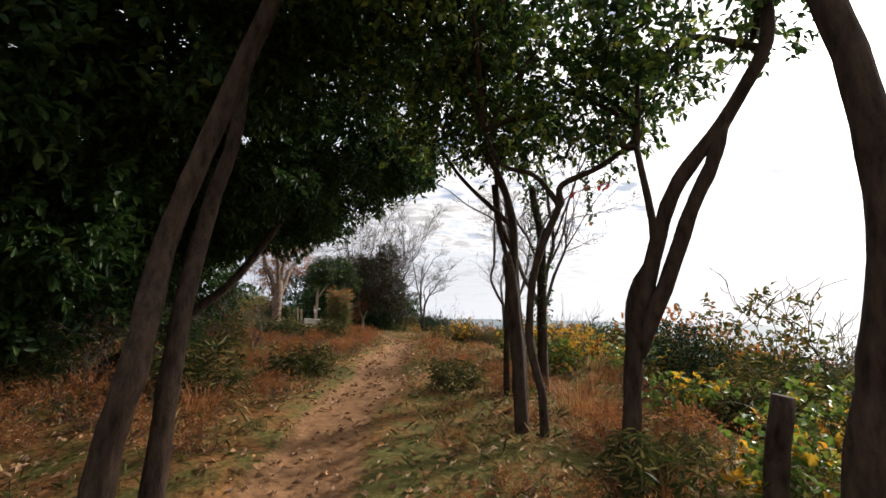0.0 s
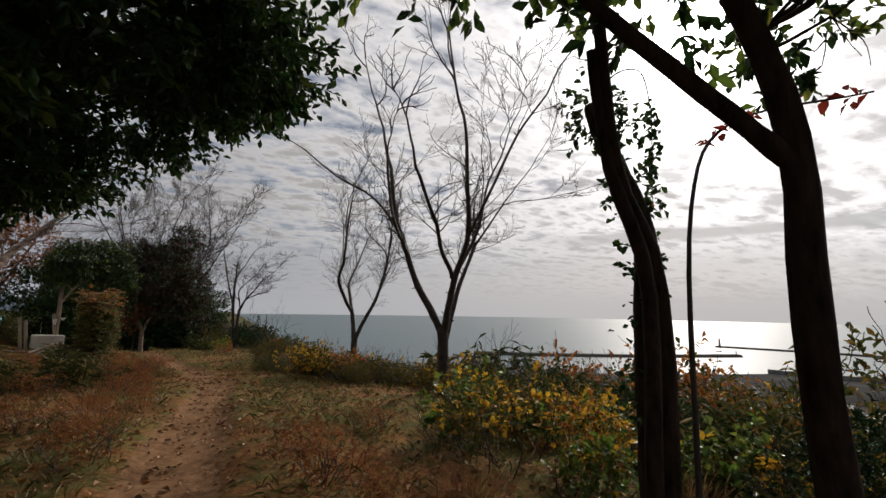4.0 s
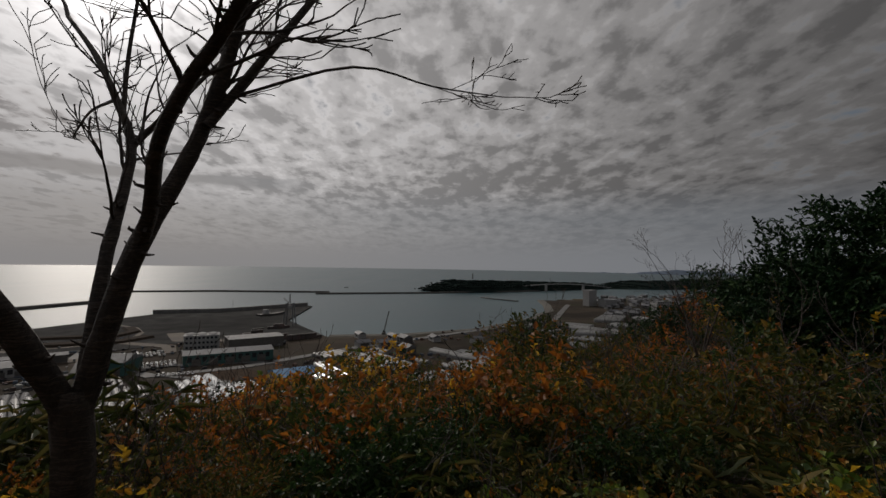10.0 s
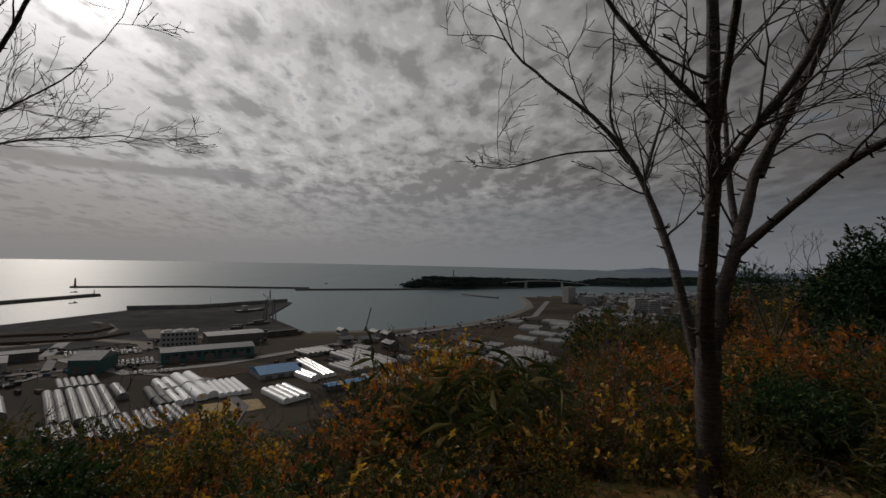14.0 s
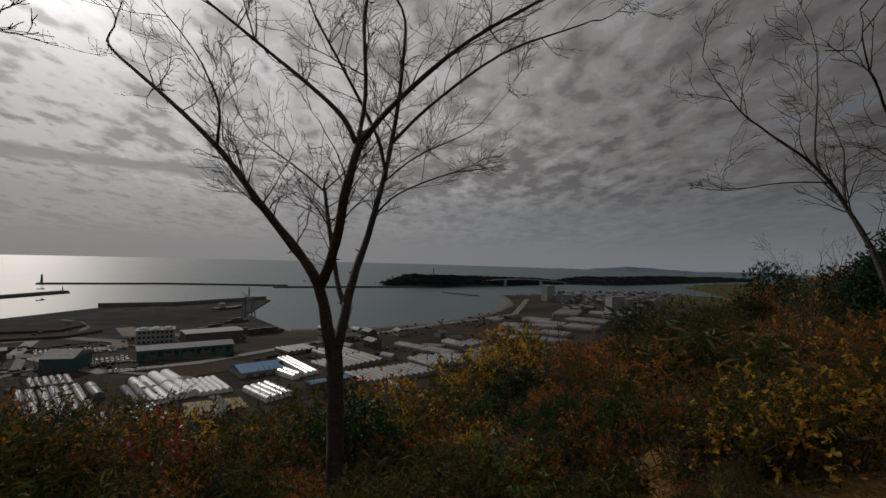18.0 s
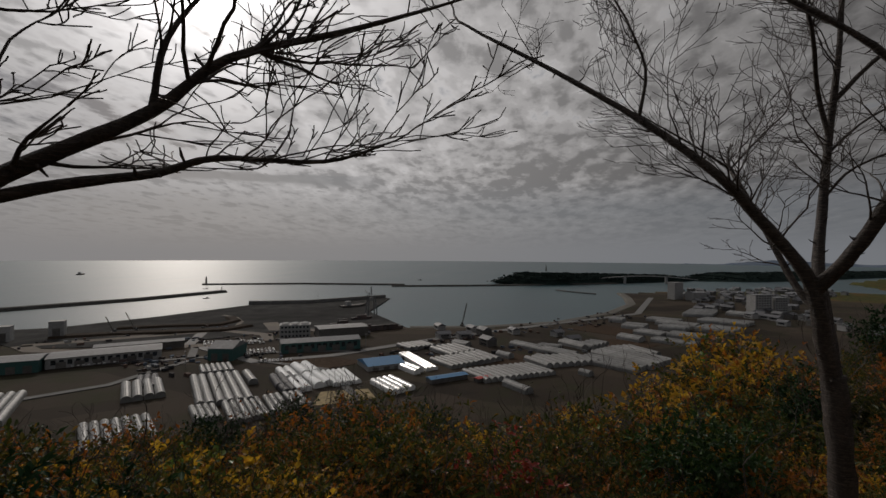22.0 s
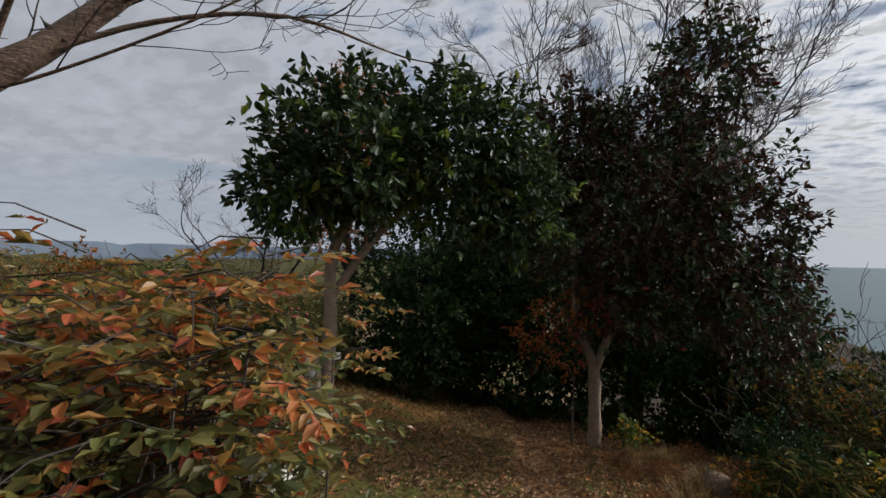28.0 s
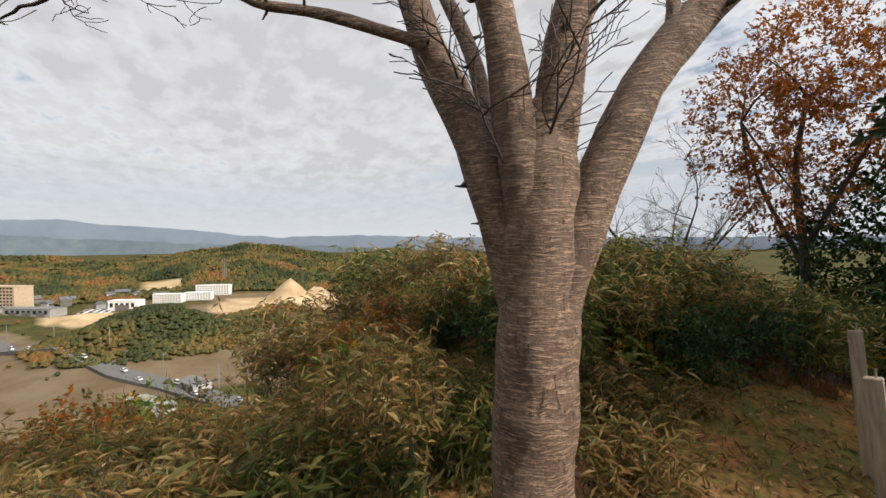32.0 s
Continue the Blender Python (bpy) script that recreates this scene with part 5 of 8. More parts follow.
for seed, base, blobs, count in (
    (34, (-3.0, 29.2), [(-3.6, 27.4, 1.2, 1.2, 0.7, 1.3), (-1.7, 27.2, 1.0, 1.0, 0.7, 1.2), (-4.6, 27.0, 0.4, 1.3, 0.6, 0.9), (-2.6, 27.1, 0.3, 1.2, 0.6, 0.9), (-1.0, 27.0, 0.2, 1.0, 0.6, 0.8), (-3.4, 26.7, 0.2, 1.0, 0.5, 0.6), (-4.4, 26.4, 0.3, 0.8, 0.5, 0.6), (-2.8, 29.0, 2.0, 1.7, 1.3, 1.9), (-1.0, 28.3, 1.0, 1.1, 1.1, 1.4), (-3.4, 30.5, 3.3, 1.5, 1.5, 1.4)], 7500),
    (35, (-7.2, 28.2), [(-7.0, 27.6, 1.6, 1.3, 1.6, 1.9), (-6.0, 30.0, 2.6, 1.6, 1.6, 1.8), (-5.0, 28.6, 3.2, 1.2, 1.4, 0.9), (-5.6, 27.2, 1.0, 1.0, 1.0, 1.3)], 5000),
    (36, (-6.0, 34.0), [(-6.0, 33.5, 1.2, 3.0, 1.5, 2.8), (-2.5, 33.0, 0.8, 2.2, 1.5, 2.2)], 4500),
    (37, (-5.6, 25.7), [(-5.5, 25.6, 1.3, 0.8, 0.8, 1.1), (-5.0, 26.6, 1.6, 0.8, 0.8, 1.2)], 2000),
    (40, (-4.2, 12.6), [(-3.9, 12.7, 1.8, 1.0, 0.9, 1.1), (-4.9, 11.8, 1.5, 1.2, 1.1, 1.1)], 2200),
    (38, (7.6, 2.8), [(7.4, 3.3, 0.7, 0.9, 0.7, 1.3), (8.8, 2.9, 2.1, 1.2, 0.9, 1.5), (10.2, 3.2, 1.4, 1.3, 1.0, 1.4), (6.2, 4.4, 0.0, 1.0, 0.8, 1.1), (5.4, 5.4, -0.4, 0.8, 0.7, 0.8), (7.6, 1.8, 1.2, 1.2, 1.0, 1.6), (6.2, 2.7, 0.4, 0.8, 0.7, 1.0)], 7000)):
    evergreen("evergreen_tree", "dense dark evergreen thicket at the edge of the clearing", base, [([(base[0], base[1], z_at(*base) - 0.1), (base[0] + 0.1, base[1], z_at(*base) + 1.0), (base[0], base[1] + 0.1, z_at(*base) + 1.9)], 0.08, 0.04)], blobs, count, 7, 0.10, GLOSSY if seed == 38 else EVERGREEN, seed, arms=1)
evergreen("maple_tree", "orange-leaved autumn tree at the wood's edge", (-7.7, 26.3),
          [([(-7.7, 26.3, -0.4), (-7.6, 26.3, 1.5), (-7.7, 26.2, 3.2), (-7.6, 26.3, 4.4)], 0.09, 0.03), ([(-7.65, 26.3, 1.8), (-8.2, 26.2, 3.0), (-8.5, 26.1, 4.2)], 0.05, 0.02), ([(-7.65, 26.3, 2.0), (-7.1, 26.5, 3.2), (-6.7, 26.8, 4.3)], 0.05, 0.02)],
          [(-8.3, 26.1, 4.2, 0.9, 0.9, 1.2), (-7.5, 26.2, 5.0, 0.9, 0.9, 1.0), (-6.8, 26.7, 4.2, 0.9, 0.9, 1.1), (-7.9, 26.2, 3.0, 0.9, 0.9, 0.7)], 2600, 6, 0.07, ORANGE, 39, TWIG, 2, second=(RUST, 0.75))


def bare_tree(name, label, base, tall, wide, seed, r=0.06, stems=3, bark=None, forks=(4, 5, 5), thin=0.0022):
    rng = random.Random(seed)
    z = z_at(*base)
    top = thing(name, label, "tree", at=Matrix.Translation((base[0], base[1], z)))
    tv, tf = [], []
    for k in range(stems):
        a = 2 * math.pi * (k + rng.random() * 0.6) / stems
        out = Vector((math.cos(a), math.sin(a), 0)) * wide * 0.5
        P = [Vector((base[0], base[1], z - 0.1)), Vector((base[0], base[1], z + tall * 0.2)) + out * 0.12, Vector((base[0], base[1], z + tall * 0.45)) + out * 0.4, Vector((base[0], base[1], z + tall * 0.7)) + out * 0.75]
        Q, R = smooth_line(P, [r, r * 0.8, r * 0.55, r * 0.3], 4)
        V, F = [], []
        tube(V, F, Q, R, 8, rng)
        piece("limb", V, F, bark or TWIG, top)
        twiggy(rng, tv, tf, Q[-1], Q[-1] - Q[-3], tall * 0.33, r * 0.3, 3, None, 0, forks, 0.6, 0.4, thin)
        for _ in range(6):
            j = rng.randrange(4, len(Q) - 1)
            twiggy(rng, tv, tf, Q[j], Vector((rng.gauss(0, 1), rng.gauss(0, 1), 0.6)), tall * 0.3 * rng.uniform(0.6, 1.1), r * 0.25, 3 if rng.random() < 0.5 else 2, None, 0, forks, 0.65, 0.35, thin)
    piece("twig_crown", tv, tf, TWIG, top, "fine bare twigs")
    return top


bare_tree("bare_tree", "tall bare tree rising behind the camellias", (-3.0, 30.5), 8.8, 6.0, 41, 0.09, 8, forks=(6, 7, 6), thin=0.0042)
bare_tree("bare_tree", "fine-twigged bare tree behind the dark camellia", (-2.7, 29.0), 7.4, 3.4, 45, 0.06, 6, forks=(6, 7, 6), thin=0.0042)
bare_tree("bare_tree", "bare grey shrub on the skyline", (-9.6, 25.6), 3.2, 3.6, 42, 0.04, 6)
bare_tree("bare_tree", "thin bare sapling above the bushes", (1.6, 27.5), 2.6, 1.2, 43, 0.02, 2, forks=(3, 3, 3))
bare_tree("bare_tree", "leafless twiggy shrub on the slope", (12.5, 3.6), 3.0, 2.0, 44, 0.03, 4, forks=(3, 4, 4))

# ---- shrubs, grasses and litter ----
def stems_mesh(rng, count, tall, wide, mat, parent, r=0.008, level=1):
    V, F = [], []
    for _ in range(count):
        a, q = rng.uniform(0, 6.283), rng.uniform(0.0, 0.25) * wide
        way = Vector((math.cos(a) * rng.uniform(0.1, 0.6), math.sin(a) * rng.uniform(0.1, 0.6), 1))
        twiggy(rng, V, F, Vector((math.cos(a) * q, math.sin(a) * q, -0.12)), way, tall * rng.uniform(0.6, 1.05), r, level, None, 0, (4, 4, 4), 0.6, 0.2)
    piece("stem", V, F, mat, parent)


def shrub(name, label, tall, wide, layers, seed, twigs=9, level=1, category="shrub", group=""):
    """A shrub at the origin. Layers: (material, sprigs, leaves each, size, slimness, lowest share of the height)."""
    rng, nrng = random.Random(seed), np.random.default_rng(seed)
    top = thing(name, label, category, group)
    stems_mesh(rng, twigs, tall, wide, TWIG, top, level=level)
    lumps = [(rng.uniform(-0.3, 0.3) * wide, rng.uniform(-0.3, 0.3) * wide, tall * rng.uniform(0.35, 0.75), wide * rng.uniform(0.22, 0.36), wide * rng.uniform(0.22, 0.36), tall * rng.uniform(0.2, 0.34)) for _ in range(7)]
    for mat, count, each, size, slim, low in layers:
        C, D = blobs_points(nrng, lumps, count, 0.35)
        keep = C[:, 2] > low * tall
        C, D = C[keep], D[keep]
        P, W = sprigs(nrng, C, D, each, size * 1.5)
        V, F = leaves(nrng, P, W + np.array([0, 0, 0.1]), size, slim)
        piece("foliage", V, F, mat, top, smooth=False)
    return top


def blades(name, label, count, tall, wide, mat, seed, arch=0.6, category="grass", group="", width=0.006):
    """A clump of long arching blades."""
    rng = np.random.default_rng(seed)
    top = thing(name, label, category, group)
    a, q = rng.uniform(0, 6.283, count), np.sqrt(rng.random(count)) * wide * 0.5
    base = np.stack([np.cos(a) * q, np.sin(a) * q, -0.03 + 0 * q], 1)
    out = np.stack([np.cos(a), np.sin(a), 0 * a], 1) * rng.uniform(0.15, 0.9, (count, 1)) + rng.normal(0, 0.25, (count, 3))
    out[:, 2] = 0
    L = tall * rng.uniform(0.5, 1.15, (count, 1))
    side = np.cross(out + [1e-3, 0, 0], [0, 0, 1.0])
    side /= np.linalg.norm(side, axis=1, keepdims=True) + 1e-9
    W = width * rng.uniform(0.6, 1.4, (count, 1))
    V = []
    for t, w in ((0, 0.7), (0.4, 1.0), (0.75, 0.7), (1.0, 0.08)):
        mid = base + np.array([0, 0, 1.0]) * L * (t - arch * 0.45 * t * t) + out * L * arch * t * t
        V += [mid - side * W * w, mid + side * W * w]
    V = np.stack(V, 1).reshape(-1, 3)
    k = np.arange(count)[:, None] * 8
    F = np.concatenate([k + [0, 1, 3, 2], k + [2, 3, 5, 4], k + [4, 5, 7, 6]], 1).reshape(-1, 4)
    piece("foliage", V, F, mat, top, smooth=False)
    return top


def sasa(name, label, canes, tall, wide, seed, mat=None, group="", size=0.16):
    """Bamboo grass: thin canes with long pointed leaves in fans."""
    rng, nrng = random.Random(seed), np.random.default_rng(seed)
    top = thing(name, label, "bamboo grass", group)
    V, F, P, W = [], [], [], []
    for _ in range(canes):
        a, q = rng.uniform(0, 6.283), math.sqrt(rng.random()) * wide * 0.5
        p = Vector((math.cos(a) * q, math.sin(a) * q, -0.1))
        h = tall * rng.uniform(0.55, 1.1)
        lean = Vector((rng.gauss(0, 0.22), rng.gauss(0, 0.22), 1))
        pts = [p, p + lean * h * 0.5, p + lean * h + Vector((rng.gauss(0, 0.05), rng.gauss(0, 0.05), -0.03))]
        tube(V, F, pts, [0.004, 0.003, 0.002], 3, None, False)
        for s in (0.45, 0.62, 0.78, 0.9, 1.0):
            at = p + lean * h * s
            for _ in range(4):
                b = rng.uniform(0, 6.283)
                P.append(tuple(at)), W.append((math.cos(b), math.sin(b), rng.uniform(-0.75, 0.5)))
    piece("cane", V, F, TWIG, top)
    V, F = leaves(nrng, P, W, size, 0.105, 0.1, 0.3, 0.30)
    piece("foliage", V, F, mat or SASA, top, smooth=False)
    return top


G = "bushes on the slope"
TAN_SASA = leafage("dry_bamboo_blade", [(0.0, (0.055, 0.085, 0.02)), (0.25, (0.12, 0.13, 0.04)), (0.5, (0.26, 0.20, 0.065)), (0.75, (0.40, 0.27, 0.10)), (0.9, (0.36, 0.17, 0.06)), (1.0, (0.60, 0.46, 0.22))], 0.55, 0.42)
BANK_SASA = leafage("bank_bamboo_blade", [(0.0, (0.035, 0.065, 0.018)), (0.35, (0.075, 0.125, 0.032)), (0.62, (0.16, 0.175, 0.05)), (0.82, (0.38, 0.30, 0.10)), (1.0, (0.60, 0.48, 0.22))], 0.5, 0.42, 0.35)
KIT = {
    "yellow": [shrub("yellow_shrub", "yellow-leaved autumn shrub on the slope", 0.9, 1.1, [(MIXED, 130, 6, 0.05, 0.5, 0.0), (YELLOW, 42, 5, 0.062, 0.7, 0.3)], 50 + k, 10, group=G) for k in range(2)],
    "mixed": [shrub("mixed_shrub", "brown and green tangled shrub on the slope", 0.9, 1.2, [(MIXED, 330, 7, 0.048, 0.45, 0.0)], 55 + k, 12, 2, group=G) for k in range(3)],
    "green": [shrub("green_shrub", "dark green leafy shrub on the slope", 1.0, 1.2, [(EVERGREEN, 420, 7, 0.05, 0.5, 0.0)], 60 + k, 8, group=G) for k in range(2)],
    "glossy": [shrub("glossy_shrub", "glossy dark evergreen shrub on the slope", 1.3, 1.4, [(GLOSSY, 520, 7, 0.05, 0.5, 0.0)], 65 + k, 8, group=G) for k in range(2)],
    "orange": [shrub("orange_shrub", "orange-brown autumn shrub on the slope", 0.9, 1.1, [(MIXED, 120, 6, 0.05, 0.5, 0.0), (ORANGE, 130, 6, 0.055, 0.6, 0.25)], 70 + k, 10, group=G) for k in range(2)],
    "gold": [shrub("golden_shrub", "golden-yellow autumn bush on the slope", 0.95, 1.15, [(MIXED, 70, 6, 0.05, 0.5, 0.0), (YELLOW, 120, 6, 0.05, 0.65, 0.15), (ORANGE, 50, 6, 0.05, 0.6, 0.2), (SUNNY, 40, 6, 0.05, 0.6, 0.0)], 170 + k, 10, group=G) for k in range(2)],
    "red": [shrub("red_shrub", "red-leaved autumn shrub on the slope", 0.8, 0.8, [(RED, 90, 5, 0.05, 0.6, 0.3), (MIXED, 60, 6, 0.045, 0.5, 0.0)], 74, 8, group=G)],
    "bare": [shrub("bare_shrub", "leafless brown twiggy shrub on the slope", 1.1, 1.1, [(RUST, 26, 3, 0.045, 0.5, 0.3)], 76 + k, 12, 2, group=G) for k in range(2)],
    "sasa": [sasa("bamboo_grass", "green bamboo grass with pale-edged blades", 46, 0.75, 1.1, 80 + k, group=G) for k in range(3)],
    "dry_sasa": [sasa("bamboo_grass", "half-dead tan and green bamboo grass", 64, 0.7, 1.1, 83 + k, TAN_SASA, group=G, size=0.125) for k in range(3)],
    "tall_sasa": [sasa("bamboo_grass", "tall tan and green bamboo grass on the bank", 110, 1.25, 1.2, 186 + k, BANK_SASA if k == 1 else TAN_SASA, group=G, size=0.14) for k in range(3)],
    "straw": [blades("dry_grass", "tuft of dry straw-coloured grass", 170, 0.55, 0.5, STRAW, 85 + k, group=G) for k in range(2)],
    "rush": [blades("dry_grass", "tuft of dry rust-brown grass beside the footpath", 190, 0.48, 0.6, RUST, 185 + k, group=G, arch=0.8, width=0.0035) for k in range(2)],
    "vine": [shrub("leafy_climber", "sunlit yellow-green climber with broad leaves", 0.75, 0.9, [(SUNNY, 70, 5, 0.075, 0.8, 0.1), (YELLOW, 14, 4, 0.085, 0.85, 0.2), (MIXED, 60, 5, 0.045, 0.5, 0.0)], 96 + k, 9, group=G) for k in range(2)],
    "rust": [shrub("dry_weeds", "low rusty-brown dry weeds beside the footpath", 0.42, 0.7, [(RUST, 170, 6, 0.035, 0.35, 0.0)], 88 + k, 10, 1, "weeds", group=G) for k in range(2)],
    "turf": [blades("grass_tuft", "small tuft of green and straw grass", 120, 0.20, 0.45, GRASS, 91 + k, arch=0.8, group=G, width=0.0035) for k in range(2)],
}
USED = set()
TREAD = [(2.25, 1.0), (2.2, 2.2), (2.13, 3.0), (1.9, 3.8), (1.74, 4.6), (1.63, 5.2), (1.75, 6.3), (1.7, 7.6), (1.8, 8.3), (2.05, 9.4), (1.72, 10.4), (1.6, 11.6), (0.6, 15.0), (0.1, 17.0), (-1.0, 19.5), (-0.3, 21.5)]


def trodden(x, y, half=0.42):
    """Where feet keep the ground clear."""
    return abs(x - float(np.interp(y, [b for _, b in TREAD], [a for a, _ in TREAD]))) < half



def plant(kind, x, y, rng, size=1.0, lift=0.0, squash=1.0):
    source = KIT[kind][rng.randrange(len(KIT[kind]))]
    tilt = pose(x, y, z_at(x, y) - 0.03 + lift, rng.uniform(-8, 8), rng.uniform(-8, 8), rng.uniform(0, 360))
    m = tilt @ Matrix.Diagonal((size, size, size * squash, 1))
    if source.name not in USED:
        USED.add(source.name)
        source.matrix_basis = m
        return source
    made = copy_thing(source, Matrix.Identity(4))
    made.matrix_basis = m
    return made


def choose(rng, weights):
    pick = rng.random() * sum(w for _, w in weights)
    for kind, w in weights:
        pick -= w
        if pick <= 0:
            return kind
    return weights[-1][0]


def scatter(seed, count, xs, ys, weights, size=(0.8, 1.3), clear=None, squash=1.0):
    rng = random.Random(seed)
    spots = []
    tries = 0
    while len(spots) < count and tries < count * 30:
        tries += 1
        x, y = rng.uniform(*xs), rng.uniform(*ys)
        if clear and not clear(x, y):
            continue
        s = rng.uniform(*size)
        if any((x - a) ** 2 + (y - b) ** 2 < (0.36 * (s + c)) ** 2 for a, b, c in spots):
            continue
        spots.append((x, y, s))
        plant(choose(rng, weights), x, y, rng, s, squash=squash)


def edge(y):
    return float(along(EAST, y))


def before_trunks(x, y):
    """The strip between the footpath and the cherry trees on the slope."""
    return (14.6 < y < 23.4 and x < 4.15 - 0.5 * max(0.0, y - 20.0)) or (9.3 < y < 12.4 and x < 3.95)


SLOPE = [("mixed", 4.5), ("yellow", 2.0), ("green", 1.3), ("sasa", 2.6), ("orange", 3.4), ("bare", 1.6), ("straw", 1), ("red", 0.3)]
# low growth at the lip of the slope, then the thick belt below it
scatter(101, 60, (2.2, 5.5), (5.5, 15), [("sasa", 4), ("mixed", 3), ("yellow", 2), ("straw", 1)], (0.5, 0.8), lambda x, y: edge(y) + 0.55 < x < edge(y) + 2.2 and not before_trunks(x, y))
scatter(102, 40, (1.2, 4.5), (15, 27), [("sasa", 3), ("mixed", 4), ("yellow", 2), ("straw", 2), ("orange", 1)], (0.5, 0.8), lambda x, y: edge(y) + 0.5 < x < edge(y) + 2.1 and not before_trunks(x, y))
scatter(124, 95, (1.0, 4.6), (9.0, 24), [("turf", 3), ("straw", 1), ("rust", 2), ("sasa", 2), ("mixed", 3)], (0.32, 0.5), lambda x, y: x > edge(y) + 0.3 and before_trunks(x, y))
scatter(103, 108, (3.2, 13), (3.5, 13), SLOPE, (0.95, 1.45), lambda x, y: x > edge(y) + 2.0 and not before_trunks(x, y))
scatter(120, 60, (2.8, 13), (13, 17.5), [("mixed", 4), ("green", 3), ("sasa", 2), ("orange", 2), ("bare", 1.5), ("yellow", 0.8)], (0.65, 0.95), lambda x, y: x > edge(y) + 1.8 and not before_trunks(x, y))
scatter(104, 150, (3.0, 13), (15, 31), [("mixed", 3), ("gold", 3.2), ("yellow", 1), ("vine", 2), ("green", 1), ("sasa", 2.2), ("orange", 4), ("bare", 1.4), ("straw", 1), ("red", 0.4)], (0.7, 1.05), lambda x, y: x > edge(y) + 1.9 and not before_trunks(x, y))
scatter(127, 26, (4.6, 7.5), (21.5, 26.5), [("mixed", 4), ("bare", 2), ("green", 2), ("orange", 2), ("red", 0.8), ("yellow", 1)], (1.05, 1.5))
scatter(129, 30, (12.5, 19.5), (11.0, 15.6), [("gold", 6), ("orange", 3), ("yellow", 1)], (2.5, 3.3), lambda x, y: y < 19.5 - 0.3 * x)
scatter(130, 40, (6.0, 12.5), (18.2, 21.4), [("bare", 3), ("mixed", 3.5), ("orange", 4), ("gold", 4), ("vine", 1), ("green", 0.7)], (1.8, 2.3))
scatter(131, 20, (4.8, 11.5), (21.4, 23.4), [("bare", 3), ("mixed", 3.5), ("orange", 3), ("gold", 3), ("green", 1.5), ("red", 0.8)], (1.6, 2.1))
scatter(132, 16, (4.8, 11.5), (23.4, 25.0), [("bare", 3), ("mixed", 3.5), ("orange", 3), ("gold", 3), ("green", 1)], (1.15, 1.5))
scatter(105, 64, (12, 26), (-4, 30), [("mixed", 5), ("green", 3), ("orange", 2), ("yellow", 1.6), ("bare", 2), ("glossy", 2)], (1.5, 2.3))
scatter(106, 38, (7, 20), (-9, 4), [("mixed", 4), ("green", 3), ("orange", 2.5), ("yellow", 2), ("glossy", 2)], (1.4, 2.2))
scatter(107, 36, (24, 50), (-26, 16), [("mixed", 4), ("glossy", 4), ("green", 3), ("orange", 2)], (2.4, 4.2))
scatter(108, 56, (2.75, 5.6), (3.4, 9.0), [("vine", 6), ("yellow", 3), ("rush", 5), ("rust", 4), ("gold", 1.5), ("sasa", 0.7)], (0.5, 0.8), lambda x, y: x > 2.95)
scatter(119, 46, (2.3, 5.6), (9.0, 15.0), [("mixed", 3), ("orange", 2), ("yellow", 2), ("sasa", 2), ("green", 1)], (0.5, 0.75), lambda x, y: x > edge(y) + 0.3 and not before_trunks(x, y))
scatter(133, 26, (5.0, 9.5), (15.3, 19.2), [("gold", 6), ("vine", 3), ("orange", 2), ("sasa", 1)], (0.9, 1.25), lambda x, y: not before_trunks(x, y))
# beside the camellias
scatter(109, 40, (-1.3, 3.5), (23.6, 29), [("vine", 4), ("yellow", 3), ("straw", 2), ("mixed", 2), ("glossy", 1), ("sasa", 1), ("orange", 1.5)], (0.6, 1.0), lambda x, y: x > -0.95 and (x > 0.9 or y > 24.9 or x < 0.1))
scatter(134, 22, (-1.1, 0.2), (23.9, 25.9), [("gold", 3), ("rush", 4), ("vine", 3), ("yellow", 2), ("straw", 1)], (0.4, 0.7), lambda x, y: x > -1.6 + 0.35 * (y - 23.3))
# the inland bank
scatter(110, 120, (-12, -5.2), (12, 22), [("dry_sasa", 7), ("straw", 6), ("rust", 2.5), ("mixed", 1.2), ("orange", 0.15), ("sasa", 1)], (0.45, 0.75), lambda x, y: math.hypot(x + 4.87, y - 19.45) > 1.0 and (x < -6.0 or y < 18.6))
scatter(111, 84, (-12, -5.6), (20.8, 26), [("mixed", 1), ("tall_sasa", 3), ("dry_sasa", 4), ("sasa", 1.5), ("orange", 2), ("green", 2), ("vine", 3), ("rust", 1)], (0.6, 0.9), lambda x, y: x < -5.9 and (y > 22.6 or x < -6.6))
scatter(121, 38, (-7.5, -5.8), (20.9, 24.2), [("tall_sasa", 5), ("dry_sasa", 2), ("vine", 2), ("green", 2), ("orange", 0.5)], (0.62, 0.85), lambda x, y: x < -5.9 + 0.08 * (y - 21))
scatter(122, 26, (-9.0, -6.8), (21.0, 25.4), [("tall_sasa", 3), ("green", 4), ("vine", 4), ("sasa", 3), ("orange", 1.5)], (0.65, 0.9))
scatter(123, 24, (-6.3, -5.4), (20.6, 23.8), [("turf", 3), ("rust", 2), ("straw", 2), ("dry_sasa", 1)], (0.4, 0.6), lambda x, y: x < -5.6)
scatter(125, 120, (-19, -9.5), (19.5, 28), [("tall_sasa", 2), ("dry_sasa", 5), ("vine", 3), ("orange", 4), ("straw", 1.5), ("green", 1), ("red", 0.4)], (0.9, 1.3))
scatter(135, 34, (-7.8, -5.4), (17.0, 20.4), [("dry_sasa", 6), ("tall_sasa", 2), ("sasa", 2), ("rust", 2), ("vine", 1)], (0.6, 0.85), lambda x, y: math.hypot(x + 4.87, y - 19.45) > 0.85)
